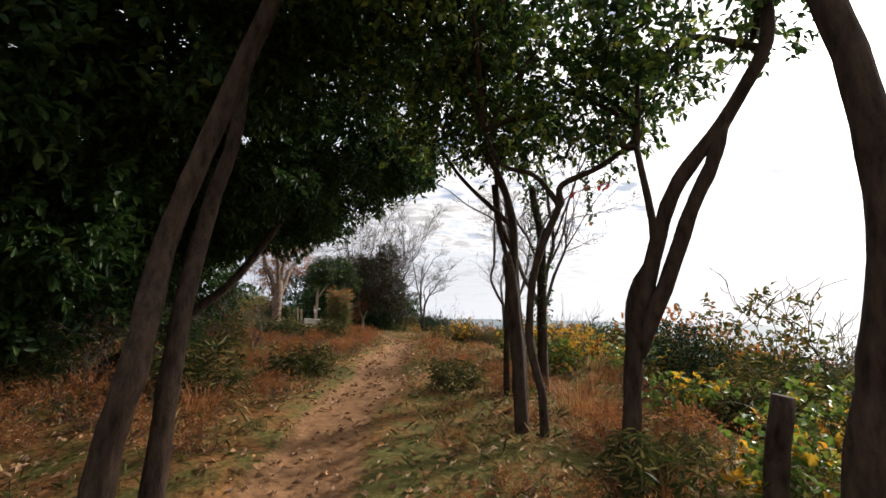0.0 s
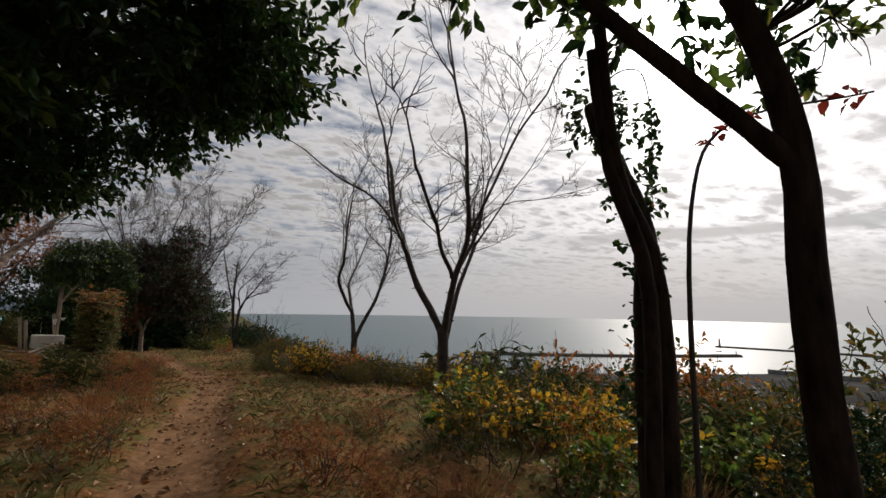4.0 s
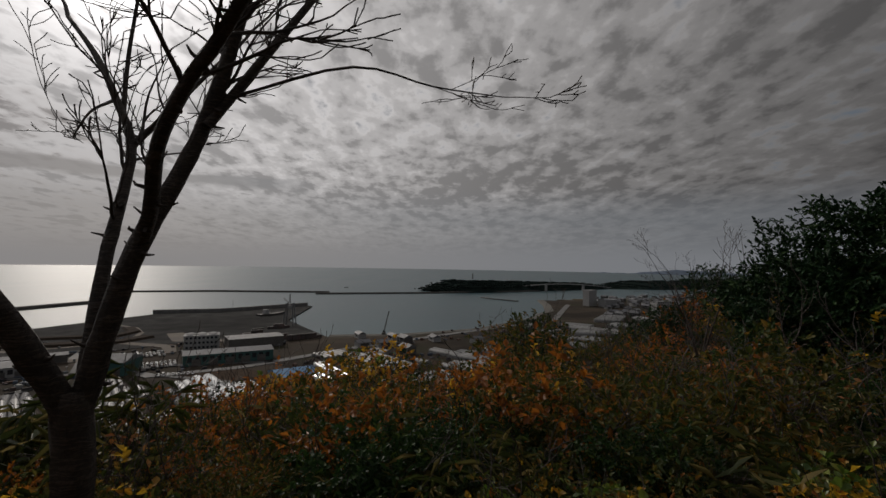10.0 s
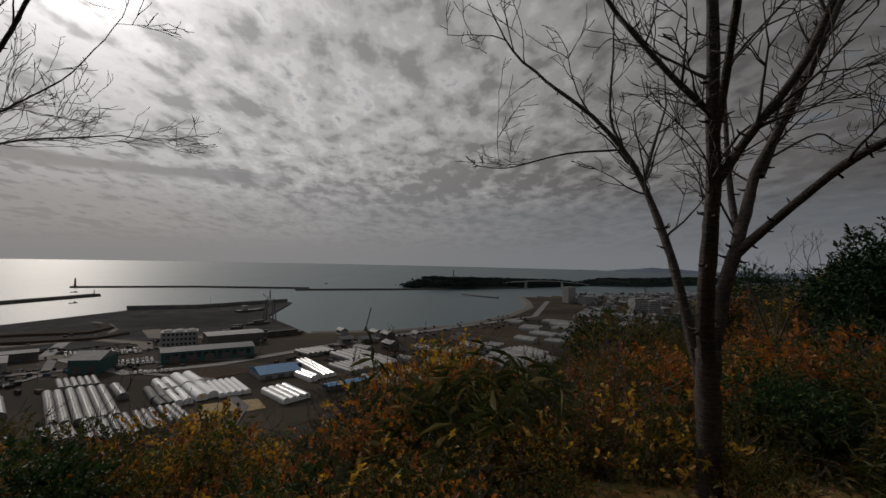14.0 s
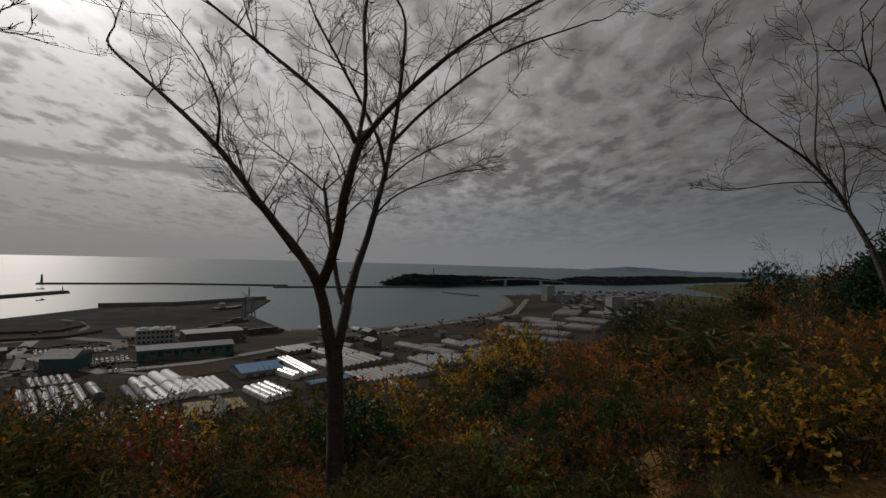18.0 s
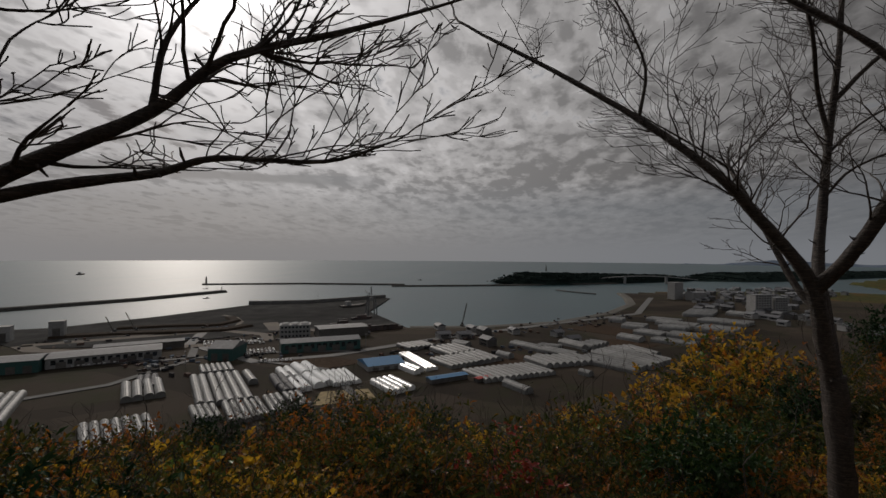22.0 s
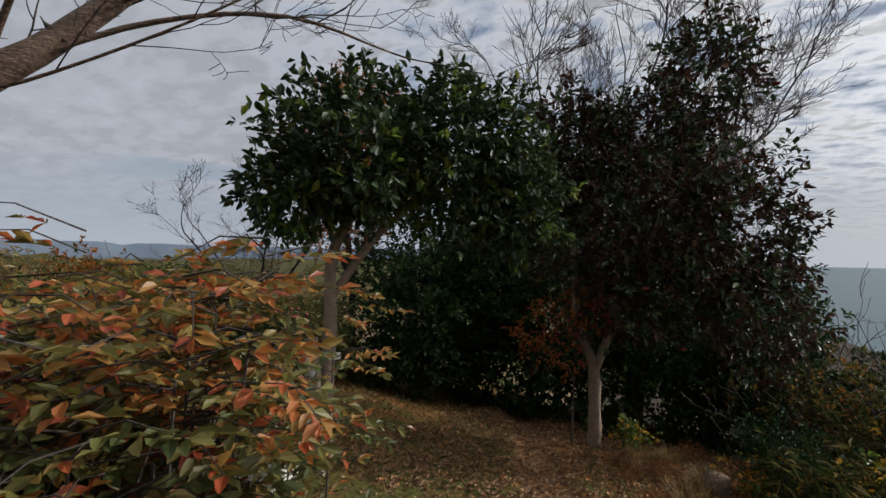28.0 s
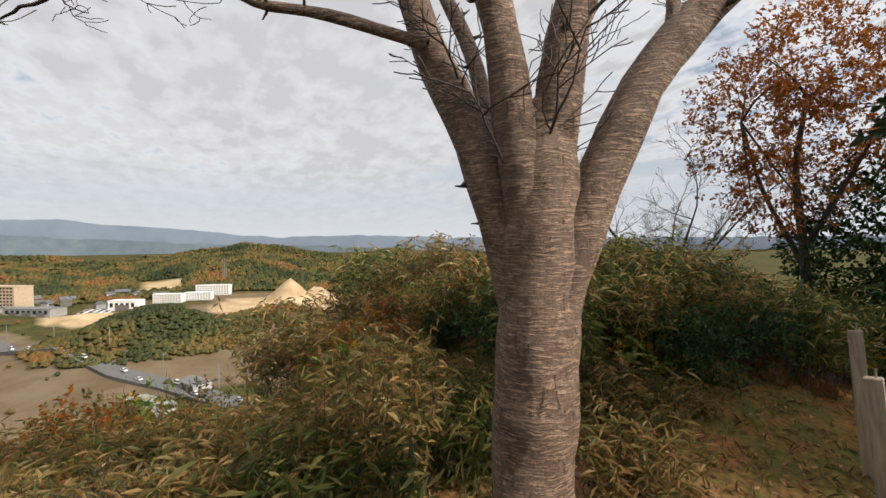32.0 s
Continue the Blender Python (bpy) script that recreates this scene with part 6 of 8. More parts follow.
scatter(126, 70, (-12, -7), (14.5, 22.5), [("dry_sasa", 7), ("straw", 4), ("rust", 2), ("vine", 1.5), ("orange", 1)], (0.8, 1.1))
scatter(112, 60, (-26, -11), (4, 30), [("mixed", 2), ("orange", 1.5), ("dry_sasa", 5), ("tall_sasa", 3), ("vine", 2), ("rust", 2), ("straw", 2)], (1.3, 1.9))
scatter(128, 10, (-2.6, -0.9), (5.2, 9.5), [("bare", 4), ("green", 2), ("sasa", 3), ("mixed", 2)], (0.6, 0.95))
scatter(113, 32, (-6, -2.0), (4.0, 16), [("sasa", 3), ("green", 3), ("rust", 3), ("mixed", 3), ("rush", 1)], (0.6, 1.0), lambda x, y: x < -2.4 - 0.05 * y)
scatter(114, 100, (-2.6, 0.85), (3.6, 14), [("rust", 8), ("rush", 2), ("turf", 4), ("sasa", 0.7)], (0.5, 0.9), lambda x, y: abs(x - np.interp(y, [b for _, b in PATH_LINE], [a for a, _ in PATH_LINE])) > 0.55 and not trodden(x, y))
scatter(115, 90, (1.75, 3.5), (3.0, 9.0), [("rust", 5), ("rush", 1.5), ("turf", 4), ("sasa", 1), ("green", 0.5)], (0.38, 0.7), lambda x, y: not trodden(x, y))
scatter(116, 42, (-1.6, 2.8), (8, 24), [("turf", 8), ("rust", 1.5)], (0.6, 1.0), lambda x, y: x < edge(y) + 0.5 and abs(x - np.interp(y, [b for _, b in PATH_LINE], [a for a, _ in PATH_LINE])) > 0.55)
scatter(117, 18, (-5.4, -2.2), (13, 17.4), [("rust", 5), ("rush", 3), ("sasa", 1.5)], (0.6, 1.0))
scatter(118, 26, (-2.4, -0.6), (23.3, 25.6), [("rust", 5), ("straw", 3), ("vine", 1), ("turf", 1)], (0.35, 0.6), lambda x, y: math.hypot(x + 2.66, y - 25.2) > 0.35 and abs(x + 3.4 + (y - 25) * 0.55) > 0.75)
rng0 = random.Random(7)
for x, y, s in ((26, -8.5, 3.2), (29, -9.5, 3.6), (15, 7.4, 1.9), (16.5, 6.6, 1.9), (25, 4.4, 2.6), (27, 3.4, 2.4)):
    plant("glossy", x, y, rng0, s)
for x, y, s in ((0.3, 27.2, 1.15), (1.0, 27.6, 1.1), (-0.3, 26.4, 0.95), (0.5, 26.0, 0.75), (1.5, 26.7, 0.9), (2.0, 27.4, 1.0), (-0.6, 27.6, 1.2), (0.9, 28.6, 1.2), (2.5, 26.2, 0.8), (-1.0, 28.4, 1.3)):
    kind = rng0.choice(("glossy", "mixed", "mixed", "bare", "mixed", "green"))
    plant(kind, x, y, rng0, s * (1.45 if kind == "glossy" else 1.75), squash=0.95)
    plant(rng0.choice(("orange", "mixed", "vine")), x + 0.4, y - 0.5, rng0, s * 0.9)
for kind, x, y, s in (("mixed", 4.6, 26.5, 1.15), ("orange", 5.2, 27.3, 1.2), ("glossy", 5.8, 26.2, 0.95), ("mixed", 5.8, 28.4, 1.3), ("orange", 4.2, 27.6, 1.15), ("mixed", 6.6, 27.4, 1.3),
                      ("orange", 5.1, 25.3, 1.0), ("mixed", 6.8, 29.2, 1.4), ("yellow", 3.9, 26.3, 1.0), ("glossy", 4.8, 28.6, 1.0)):
    plant(kind, x, y, rng0, s)
for kind, x, y, s in (("yellow", 8.0, 18.9, 1.35), ("orange", 8.6, 18.1, 1.3), ("orange", 7.4, 18.0, 1.2), ("yellow", 9.2, 17.3, 1.3), ("orange", 8.4, 19.6, 1.15), ("mixed", 7.6, 17.2, 1.2), ("orange", 9.6, 16.4, 1.3),
                      ("green", 9.8, 15.2, 1.7), ("glossy", 10.6, 14.4, 1.5), ("bare", 6.4, 23.6, 1.5), ("bare", 7.2, 24.6, 1.6), ("glossy", 7.8, 20.6, 0.8), ("bare", 9.4, 13.6, 1.9)):
    plant(kind, x, y, rng0, s)
for kind, x, y, s in (("green", 4.75, 8.1, 0.75), ("green", 5.1, 8.9, 0.8), ("sasa", 4.6, 7.6, 0.9), ("glossy", 4.3, 6.7, 0.6), ("green", 4.4, 9.4, 0.7), ("sasa", 4.2, 9.0, 0.8),
                      ("sasa", 3.2, 15.3, 0.6), ("mixed", 3.5, 15.6, 0.6), ("straw", 3.0, 15.8, 0.6), ("orange", 3.8, 15.0, 0.6), ("mixed", 2.9, 16.3, 0.5), ("sasa", 3.4, 16.4, 0.6)):
    plant(kind, x, y, rng0, s)
for x, y, s in ((5.4, 25.6, 1.0), (7.5, 22.5, 1.1), (7.0, 23.8, 1.0)):
    plant("red", x, y, rng0, s)


def litter():
    """Fallen leaves and short grass: far too many to count."""
    rng = np.random.default_rng(3)
    n = 52000
    x, y = rng.uniform(-6.5, 4.2, n), 2.2 + 26.3 * rng.random(n) ** 1.5
    x[:14000], y[:14000] = rng.uniform(-4.6, 0.6, 14000), rng.uniform(22.3, 27.0, 14000)
    keep = (x < along(EAST, y) + 1.2) & (x > along(WEST, y) - 0.5)
    keep &= (lattice(x * 0.9, y * 0.9, 2) + rng.uniform(-0.9, 0.9, n) > -0.45) | (np.arange(n) < 14000)
    x, y = x[keep], y[keep]
    z = height(x, y) + 0.012
    a = rng.uniform(0, 6.283, len(x))
    V, F = leaves(rng, np.stack([x, y, z], 1), np.stack([np.cos(a), np.sin(a), rng.uniform(-0.1, 0.35, len(x))], 1), 0.052, 0.5, 0.35, 0.1, 0.25)
    tagged(piece("fallen_leaves", V, F, FALLEN, smooth=False), "curled brown fallen leaves strewn over the path and grass", "leaves", kind="stuff")
    n = 60000
    x, y = rng.uniform(-6.0, 4.0, n), rng.uniform(2.2, 28, n)
    off = np.abs(x - np.interp(y, [b for _, b in PATH_LINE], [a for a, _ in PATH_LINE]))
    keep = (x < along(EAST, y) + 1.0) & (off > 0.35 + 0.25 * rng.random(n)) & (lattice(x * 0.7, y * 0.7, 4) + rng.uniform(-0.8, 0.8, n) > -0.2)
    x, y = x[keep], y[keep]
    z, m = height(x, y) - 0.005, len(x)
    a = rng.uniform(0, 6.283, m)
    V, F = leaves(rng, np.stack([x, y, z], 1), np.stack([np.cos(a) * 0.6, np.sin(a) * 0.6, rng.uniform(0.3, 1.1, m)], 1), 0.085, 0.06, 0.05, 0.2, 0.3)
    cut = int(m * 0.5)
    tagged(piece("grass", V[: cut * 6], F[: cut * 2], GRASS, smooth=False), "short green and straw grass beside the footpath", "grass", kind="stuff")
    tagged(piece("dry_grass_cover", V[cut * 6:], F[cut * 2:] - cut * 6, STRAW, smooth=False), "flattened dry grass stems over the ground", "grass", kind="stuff")


litter()


# ---- things round the old cherry ----
WOOD = surface("weathered_wood", (0.16, 0.125, 0.09), (0.36, 0.30, 0.22), 30.0, 0.8, relief=0.6, stretch=(1, 1, 0.12))
PLANK = surface("grey_plank", (0.17, 0.14, 0.11), (0.40, 0.34, 0.27), 26.0, 0.8, relief=0.5, stretch=(1, 0.12, 1))
WHITE = surface("chalky_white_paint", (0.50, 0.48, 0.43), (0.74, 0.72, 0.66), 9.0, 0.6, grime=(0.55, 0.5, 0.4), grime_part=0.6)
GREEN_PAINT = surface("green_enamel", (0.005, 0.055, 0.032), (0.009, 0.080, 0.047), 5.0, 0.28, relief=0.04, grime_part=0.2)
BOARD = surface("white_board", (0.55, 0.56, 0.53), (0.72, 0.72, 0.68), 4.0, 0.45, relief=0.03)
STEEL = surface("dull_steel", (0.30, 0.30, 0.29), (0.48, 0.47, 0.45), 40.0, 0.4, 0.9)
CLOTH = surface("grubby_white_cloth", (0.50, 0.50, 0.48), (0.76, 0.75, 0.72), 25.0, 0.9)
RUSTY = surface("rusty_iron", (0.10, 0.035, 0.015), (0.30, 0.11, 0.04), 18.0, 0.85)
BLACK = surface("black_paint", (0.012, 0.012, 0.012), (0.03, 0.03, 0.03), 10.0, 0.6)


def post(x, y, top, lean, label, wide=0.075):
    """A square weathered post with a nail in its head."""
    z = z_at(x, y)
    ob = thing("wooden_post", label, "post", "posts round the basin", pose(x, y, z, lean[0], lean[1], 24))
    bm = bmesh.new()
    h = top - z + 0.15
    box(bm, 0, 0, h / 2 - 0.15, wide, wide, h, 0.006)
    bmesh.ops.subdivide_edges(bm, edges=[e for e in bm.edges if abs(e.verts[0].co.z - e.verts[1].co.z) > 0.2], cuts=4)
    r = random.Random(x)
    for v in bm.verts:
        v.co += Vector((r.gauss(0, 0.0016), r.gauss(0, 0.0016), 0))
    made = part("post", bm, WOOD, None)
    made.parent = ob
    bm = bmesh.new()
    bmesh.ops.create_cone(bm, cap_ends=True, segments=8, radius1=0.004, radius2=0.004, depth=0.05, matrix=Matrix.Translation((0.01, 0, top - z + 0.02)))
    part("nail", bm, STEEL, None, "bent steel nail").parent = ob
    return ob


post(-4.41, 21.17, 1.49, (-3, -5), "short weathered post beside the white basin")
post(-4.86, 21.96, 1.58, (-3, -5), "tall weathered post behind the white basin")
post(-4.13, 22.18, 1.67, (-4, -6), "grey weathered post with a white rag tied to it", 0.085)

# the white basin: a shallow sink unit with an oval hole, lying on blocks
basin = thing("sink_basin", "chalky white sink unit with a rusty oval hole on the ground", "sink", at=pose(-4.05, 21.40, 1.10, 0, 3, 28))


def basin_shell():
    bm = bmesh.new()
    L, W, rim = 0.66, 0.44, 0.035
    n = 24
    outer, hole = [], []
    for k in range(n):
        a = 2 * math.pi * k / n
        c, s = math.cos(a), math.sin(a)
        q = 1 / max(abs(c), abs(s))
        outer.append(bm.verts.new((c * q * (L / 2 - rim), s * q * (W / 2 - rim), -0.03)))
        hole.append(bm.verts.new((0.01 + c * 0.185, s * 0.095, -0.032)))
    deep = [bm.verts.new((v.co.x * 0.7, v.co.y * 0.7, -0.15)) for v in hole]
    for k in range(n):
        j = (k + 1) % n
        bm.faces.new((outer[k], outer[j], hole[j], hole[k]))
        bm.faces.new((hole[k], hole[j], deep[j], deep[k]))
    bm.faces.new(deep)
    return bm


part("top", basin_shell(), WHITE).parent = basin
for x, y, sx, sy in ((0, 0.2025, 0.66, 0.035), (0, -0.2025, 0.66, 0.035), (0.3125, 0, 0.035, 0.37), (-0.3125, 0, 0.035, 0.37)):
    part("rim", boxed(x, y, -0.17, sx, sy, 0.35, bevel=0.006), WHITE).parent = basin
bm = bmesh.new()
bmesh.ops.create_cone(bm, cap_ends=False, segments=28, radius1=0.125, radius2=0.172, depth=0.10, matrix=Matrix.Translation((0.01, 0, -0.086)) @ Matrix.Diagonal((1, 0.52, 1, 1)))
part("bowl", bm, RUSTY, None, "rust-stained bowl").parent = basin
part("slot", boxed(-0.02, 0.145, -0.024, 0.42, 0.016, 0.008), BLACK, None, "dark slot behind the bowl").parent = basin
part("drain_box", boxed(0.12, -0.232, -0.24, 0.13, 0.024, 0.15, bevel=0.004), BLACK, None, "black drain opening").parent = basin
for x in (-0.22, 0.22):
    part("foot", boxed(x, 0, -0.40, 0.12, 0.30, 0.14, bevel=0.008), CONCRETE, None, "grey block").parent = basin


def rag(x, y, z, wide, tall, turn, seed, label):
    r = random.Random(seed)
    V, F, n, m = [], [], 7, 9
    for j in range(m):
        for i in range(n):
            u, v = i / (n - 1) - 0.5, j / (m - 1)
            V.append((u * wide * (1 - 0.35 * v) + r.gauss(0, 0.004), 0.02 * math.sin(u * 9 + v * 4) + r.gauss(0, 0.004), -v * tall + r.gauss(0, 0.004)))
    F = [(j * n + i, j * n + i + 1, (j + 1) * n + i + 1, (j + 1) * n + i) for j in range(m - 1) for i in range(n - 1)]
    ob = piece("rag", V, F, CLOTH)
    mod = ob.modifiers.new("thick", "SOLIDIFY")
    mod.thickness = 0.003
    ob.matrix_basis = pose(x, y, z, 0, 0, turn)
    tagged(ob, label, "rag")


rag(-4.21, 22.15, 1.52, 0.10, 0.17, 30, 1, "crumpled white rag hanging from the post")
rag(-4.05, 22.24, 1.56, 0.13, 0.07, 40, 2, "white cloth strip tied round the post")
V, F = [], []
tube(V, F, smooth_line([(-4.86, 21.98, 1.50), (-4.52, 22.12, 1.43), (-4.15, 22.20, 1.50)], [0.0022] * 3, 6)[0], [0.0022] * 13, 5)
tagged(piece("wire", V, F, STEEL), "thin slack wire strung between the posts", "wire")
V, F = [], []
tube(V, F, smooth_line([(-4.50, 22.12, 1.43), (-4.50, 22.12, 1.2), (-4.51, 22.11, 0.95)], [0.003] * 3, 6)[0], [0.003] * 13, 5)
tagged(piece("cord", V, F, CLOTH), "pale cord hanging from the wire", "cord")


def plank(x, y, z, long, wide, thick, rx, ry, rz, mat, label):
    ob = part("plank", boxed(0, 0, 0, wide, long, thick, bevel=0.004), mat)
    ob.matrix_basis = pose(x, y, z, rx, ry, rz)
    return tagged(ob, label, "plank", "planks by the basin")


plank(-3.95, 20.78, 0.80, 0.55, 0.085, 0.03, 24, 20, -38, PLANK, "pale grey plank with black stencilled marks")
plank(-3.80, 20.80, 0.76, 0.60, 0.10, 0.03, 26, 12, -36, WOOD, "weathered board lying on the heap")
plank(-3.72, 21.0, 0.92, 0.26, 0.17, 0.02, 40, 10, -20, PLANK, "short grey board tilted against the basin")
marks = thing("stencil_marks", "black stencilled strokes on the plank", "writing", at=pose(-3.95, 20.78, 0.80, 24, 20, -38))
for k in range(5):
    part("stroke", boxed(-0.02 + 0.02 * (k % 2), -0.06 + 0.028 * (k // 2), 0.0165, 0.016, 0.006, 0.002), BLACK).parent = marks
    part("stroke", boxed(0.018 - 0.016 * (k % 3), -0.05 + 0.022 * k, 0.0165, 0.005, 0.018, 0.002), BLACK).parent = marks
V, F = [], []
tube(V, F, smooth_line([(-5.9, 20.2, 0.62), (-5.2, 20.35, 0.70), (-4.7, 20.45, 0.76), (-4.2, 20.6, 0.72)], [0.05, 0.055, 0.05, 0.04], 5)[0], [0.022 + 0.010 * math.sin(k * 0.5) for k in range(16)], 10, random.Random(4))
tagged(piece("log", V, F, CHERRY), "thin weathered log lying by the old cherry", "log")
# stump by the slope
V, F = [], []
tube(V, F, [(-1.40, 24.58, -0.1), (-1.40, 24.58, 0.12), (-1.39, 24.59, 0.24), (-1.38, 24.60, 0.31)], [0.17, 0.14, 0.12, 0.10], 14, random.Random(5))
tagged(piece("stump", V, F, CHERRY), "small weathered tree stump with a rough cut top", "stump")

# information board under a green rounded hood
sign = thing("notice_board", "white notice board with a rounded green metal hood", "sign", at=pose(-3.60, 17.66, 0.55, 0, 0, 110))


def hood():
    bm = bmesh.new()
    n, half = 40, 0.52
    rows = []
    for x in (-half, half):
        ring = []
        for k in range(n + 1):
            a = radians(-20 + 220 * k / n)
            ring.append(bm.verts.new((x, math.cos(a) * 0.075, 1.08 + math.sin(a) * 0.062)))
        rows.append(ring)
    for k in range(n):
        bm.faces.new((rows[0][k], rows[0][k + 1], rows[1][k + 1], rows[1][k]))
    bm.faces.new(rows[0]), bm.faces.new(rows[1][::-1])
    bmesh.ops.recalc_face_normals(bm, faces=bm.faces)
    return bm


part("hood", hood(), GREEN_PAINT, None, "rounded green hood", smooth=True).parent = sign
part("head_rail", boxed(0, 0, 1.03, 0.98, 0.05, 0.05, bevel=0.004), GREEN_PAINT).parent = sign
part("board", boxed(0, 0, 0.72, 0.92, 0.03, 0.57, bevel=0.003), BOARD, None, "white board").parent = sign
for x in (-0.47, 0.47):
    part("post", boxed(x, 0, 0.42, 0.05, 0.05, 1.2, bevel=0.006), GREEN_PAINT).parent = sign
part("back_plate", boxed(-0.1, -0.09, 1.12, 0.16, 0.05, 0.09, bevel=0.02), GREEN_PAINT, None, "small green bracket").parent = sign
bench = thing("low_box", "low pale box with a mossy yellow lid in the weeds", "box", at=pose(-2.95, 15.1, z_at(-2.95, 15.1), 0, 0, 20))
part("body", boxed(0, 0, 0.14, 0.62, 0.30, 0.30, bevel=0.01), PLANK).parent = bench
part("lid", boxed(0, 0, 0.31, 0.68, 0.36, 0.035, bevel=0.008), surface("mossy_lid", (0.20, 0.19, 0.05), (0.42, 0.38, 0.13), 12.0, 0.8), None, "mossy yellow lid").parent = bench


# heavenly bamboo with red leaves and berries
def nandina(x, y, tall, wide, seed, canes, label):
    rng, nrng = random.Random(seed), np.random.default_rng(seed)
    z = z_at(x, y)
    top = thing("nandina_bush", label, "shrub", at=Matrix.Translation((x, y, z)))
    V, F, P, W = [], [], [], []
    low_P, low_W = [], []
    for _ in range(canes):
        a = rng.uniform(0, 6.283)
        lean = Vector((math.cos(a) * rng.uniform(0.05, 0.55) * wide / tall, math.sin(a) * rng.uniform(0.05, 0.55) * wide / tall, 1))
        p = Vector((x + math.cos(a) * 0.12, y + math.sin(a) * 0.12, z - 0.1))
        h = tall * rng.uniform(0.5, 1.0)
        tube(V, F, [p, p + lean * h * 0.45, p + lean * h * 0.85], [0.007, 0.005, 0.003], 5)
        for k in range(24):
            at = p + lean * h * rng.uniform(0.3, 1.0)
            b = rng.uniform(0, 6.283)
            way = Vector((math.cos(b), math.sin(b), rng.uniform(-0.1, 0.5))).normalized()
            length = rng.uniform(0.18, 0.36)
            bright = (at.z - z) / tall + rng.gauss(0, 0.12) > 0.66
            pts = [at, at + way * length * 0.5, at + way * length + Vector((0, 0, -0.06))]
            tube(V, F, pts, [0.003, 0.002, 0.0012], 3, None, False)
            for s in (0.3, 0.45, 0.6, 0.75, 0.88, 1.0):
                q = pts[0].lerp(pts[2], s)
                for turn in (-1, 0, 1):
                    side = way.cross(Vector((0, 0, 1))) * turn
                    to = tuple(way * 0.6 + side + Vector((0, 0, rng.uniform(-0.35, 0.25))))
                    (P if bright else low_P).append(tuple(q)), (W if bright else low_W).append(to)
    piece("cane", V, F, TWIG, top)
    V, F = leaves(nrng, P, W, 0.046, 0.46, 0.15, 0.18, 0.2)
    piece("foliage", V, F, NANDINA, top, "orange and red top leaves", smooth=False)
    V, F = leaves(nrng, low_P, low_W, 0.048, 0.48, 0.15, 0.18, 0.2)
    piece("foliage", V, F, NANDINA_GREEN, top, "green and yellow lower leaves", smooth=False)
    for k in range(5):
        a = rng.uniform(0, 6.283)
        at = Vector((x + math.cos(a) * wide * 0.35, y + math.sin(a) * wide * 0.35, z + tall * rng.uniform(0.55, 0.85)))
        for j in range(7):
            m = Matrix.Translation(at + Vector((rng.gauss(0, 0.02), rng.gauss(0, 0.02), rng.gauss(0, 0.035))))
            bm = bmesh.new()
            bmesh.ops.create_icosphere(bm, subdivisions=1, radius=0.009, matrix=m)
            part("berry", bm, RED, top, "red berry", smooth=True)
    return top


nandina(-2.54, 20.01, 1.93, 0.48, 61, 80, "nandina bush with red and green leaves and red berries")
nandina(-3.30, 20.45, 0.5, 0.5, 62, 8, "low nandina with orange leaves beside the basin")
nandina(-2.75, 20.70, 0.85, 0.6, 64, 22, "low nandina with red and orange leaves by the footpath")
nandina(-2.80, 20.80, 1.8, 0.22, 63, 3, "thin nandina with red tips beside the footpath")
for k, (x, y, z) in enumerate(((-1.48, 24.84, 2.15), (-0.9, 25.1, 4.1), (-2.0, 24.4, 2.05), (-1.2, 25.0, 3.2), (-1.7, 24.9, 1.4))):
    bm = bmesh.new()
    for j in range(6):
        a = j * math.pi / 3
        bmesh.ops.create_icosphere(bm, subdivisions=1, radius=0.022, matrix=Matrix.Translation((x + 0.02 * math.cos(a), y + 0.02 * math.sin(a), z)) @ Matrix.Diagonal((1, 1, 0.6, 1)))
    tagged(part("camellia_flower", bm, RED, smooth=True), "red camellia flower among dark leaves", "flower", "camellia flowers")

# ---- the harbour plain ----
FLOOR = -76.9
FILM = surface("greenhouse_film", (0.13, 0.132, 0.13), (0.26, 0.26, 0.252), 0.35, 0.5, gloss=0.3, relief=0.05, grime=(0.5, 0.45, 0.4), grime_part=0.35, random=0.35)
# Much whiter film: sun glint off some blocks is put into the colour.
BRIGHT = surface("new_greenhouse_film", (0.66, 0.67, 0.66), (0.82, 0.82, 0.80), 0.3, 0.16, relief=0.03, grime_part=0.1, random=0.15, gloss=1.0)
NET = surface("dark_shade_net", (0.045, 0.045, 0.05), (0.09, 0.09, 0.095), 0.5, 0.7)
PALE_WALL = surface("pale_wall", (0.22, 0.22, 0.215), (0.36, 0.355, 0.345), 0.6, 0.8, random=0.3)
GREY_ROOF = surface("grey_sheet_roof", (0.13, 0.133, 0.137), (0.22, 0.223, 0.227), 0.4, 0.72, random=0.3, gloss=0.25)
TEAL = surface("teal_wall", (0.020, 0.075, 0.070), (0.035, 0.11, 0.10), 0.5, 0.6)
BLUE_ROOF = surface("blue_roof", (0.025, 0.13, 0.28), (0.04, 0.19, 0.37), 0.5, 0.4)
DARK_WALL = surface("dark_wall", (0.07, 0.065, 0.06), (0.14, 0.13, 0.12), 0.5, 0.8, random=0.4)
TILE_ROOF = surface("tile_roof", (0.060, 0.062, 0.068), (0.14, 0.14, 0.15), 0.6, 0.6, random=0.5)
GLASS = surface("dark_glass", (0.015, 0.02, 0.025), (0.03, 0.035, 0.04), 1.0, 0.1, relief=0.0, gloss=0.8)
RED_PAINT = surface("red_paint", (0.28, 0.03, 0.025), (0.42, 0.05, 0.04), 0.6, 0.6)
TAN_WALL = surface("tan_wall", (0.34, 0.25, 0.17), (0.47, 0.36, 0.25), 0.5, 0.8)
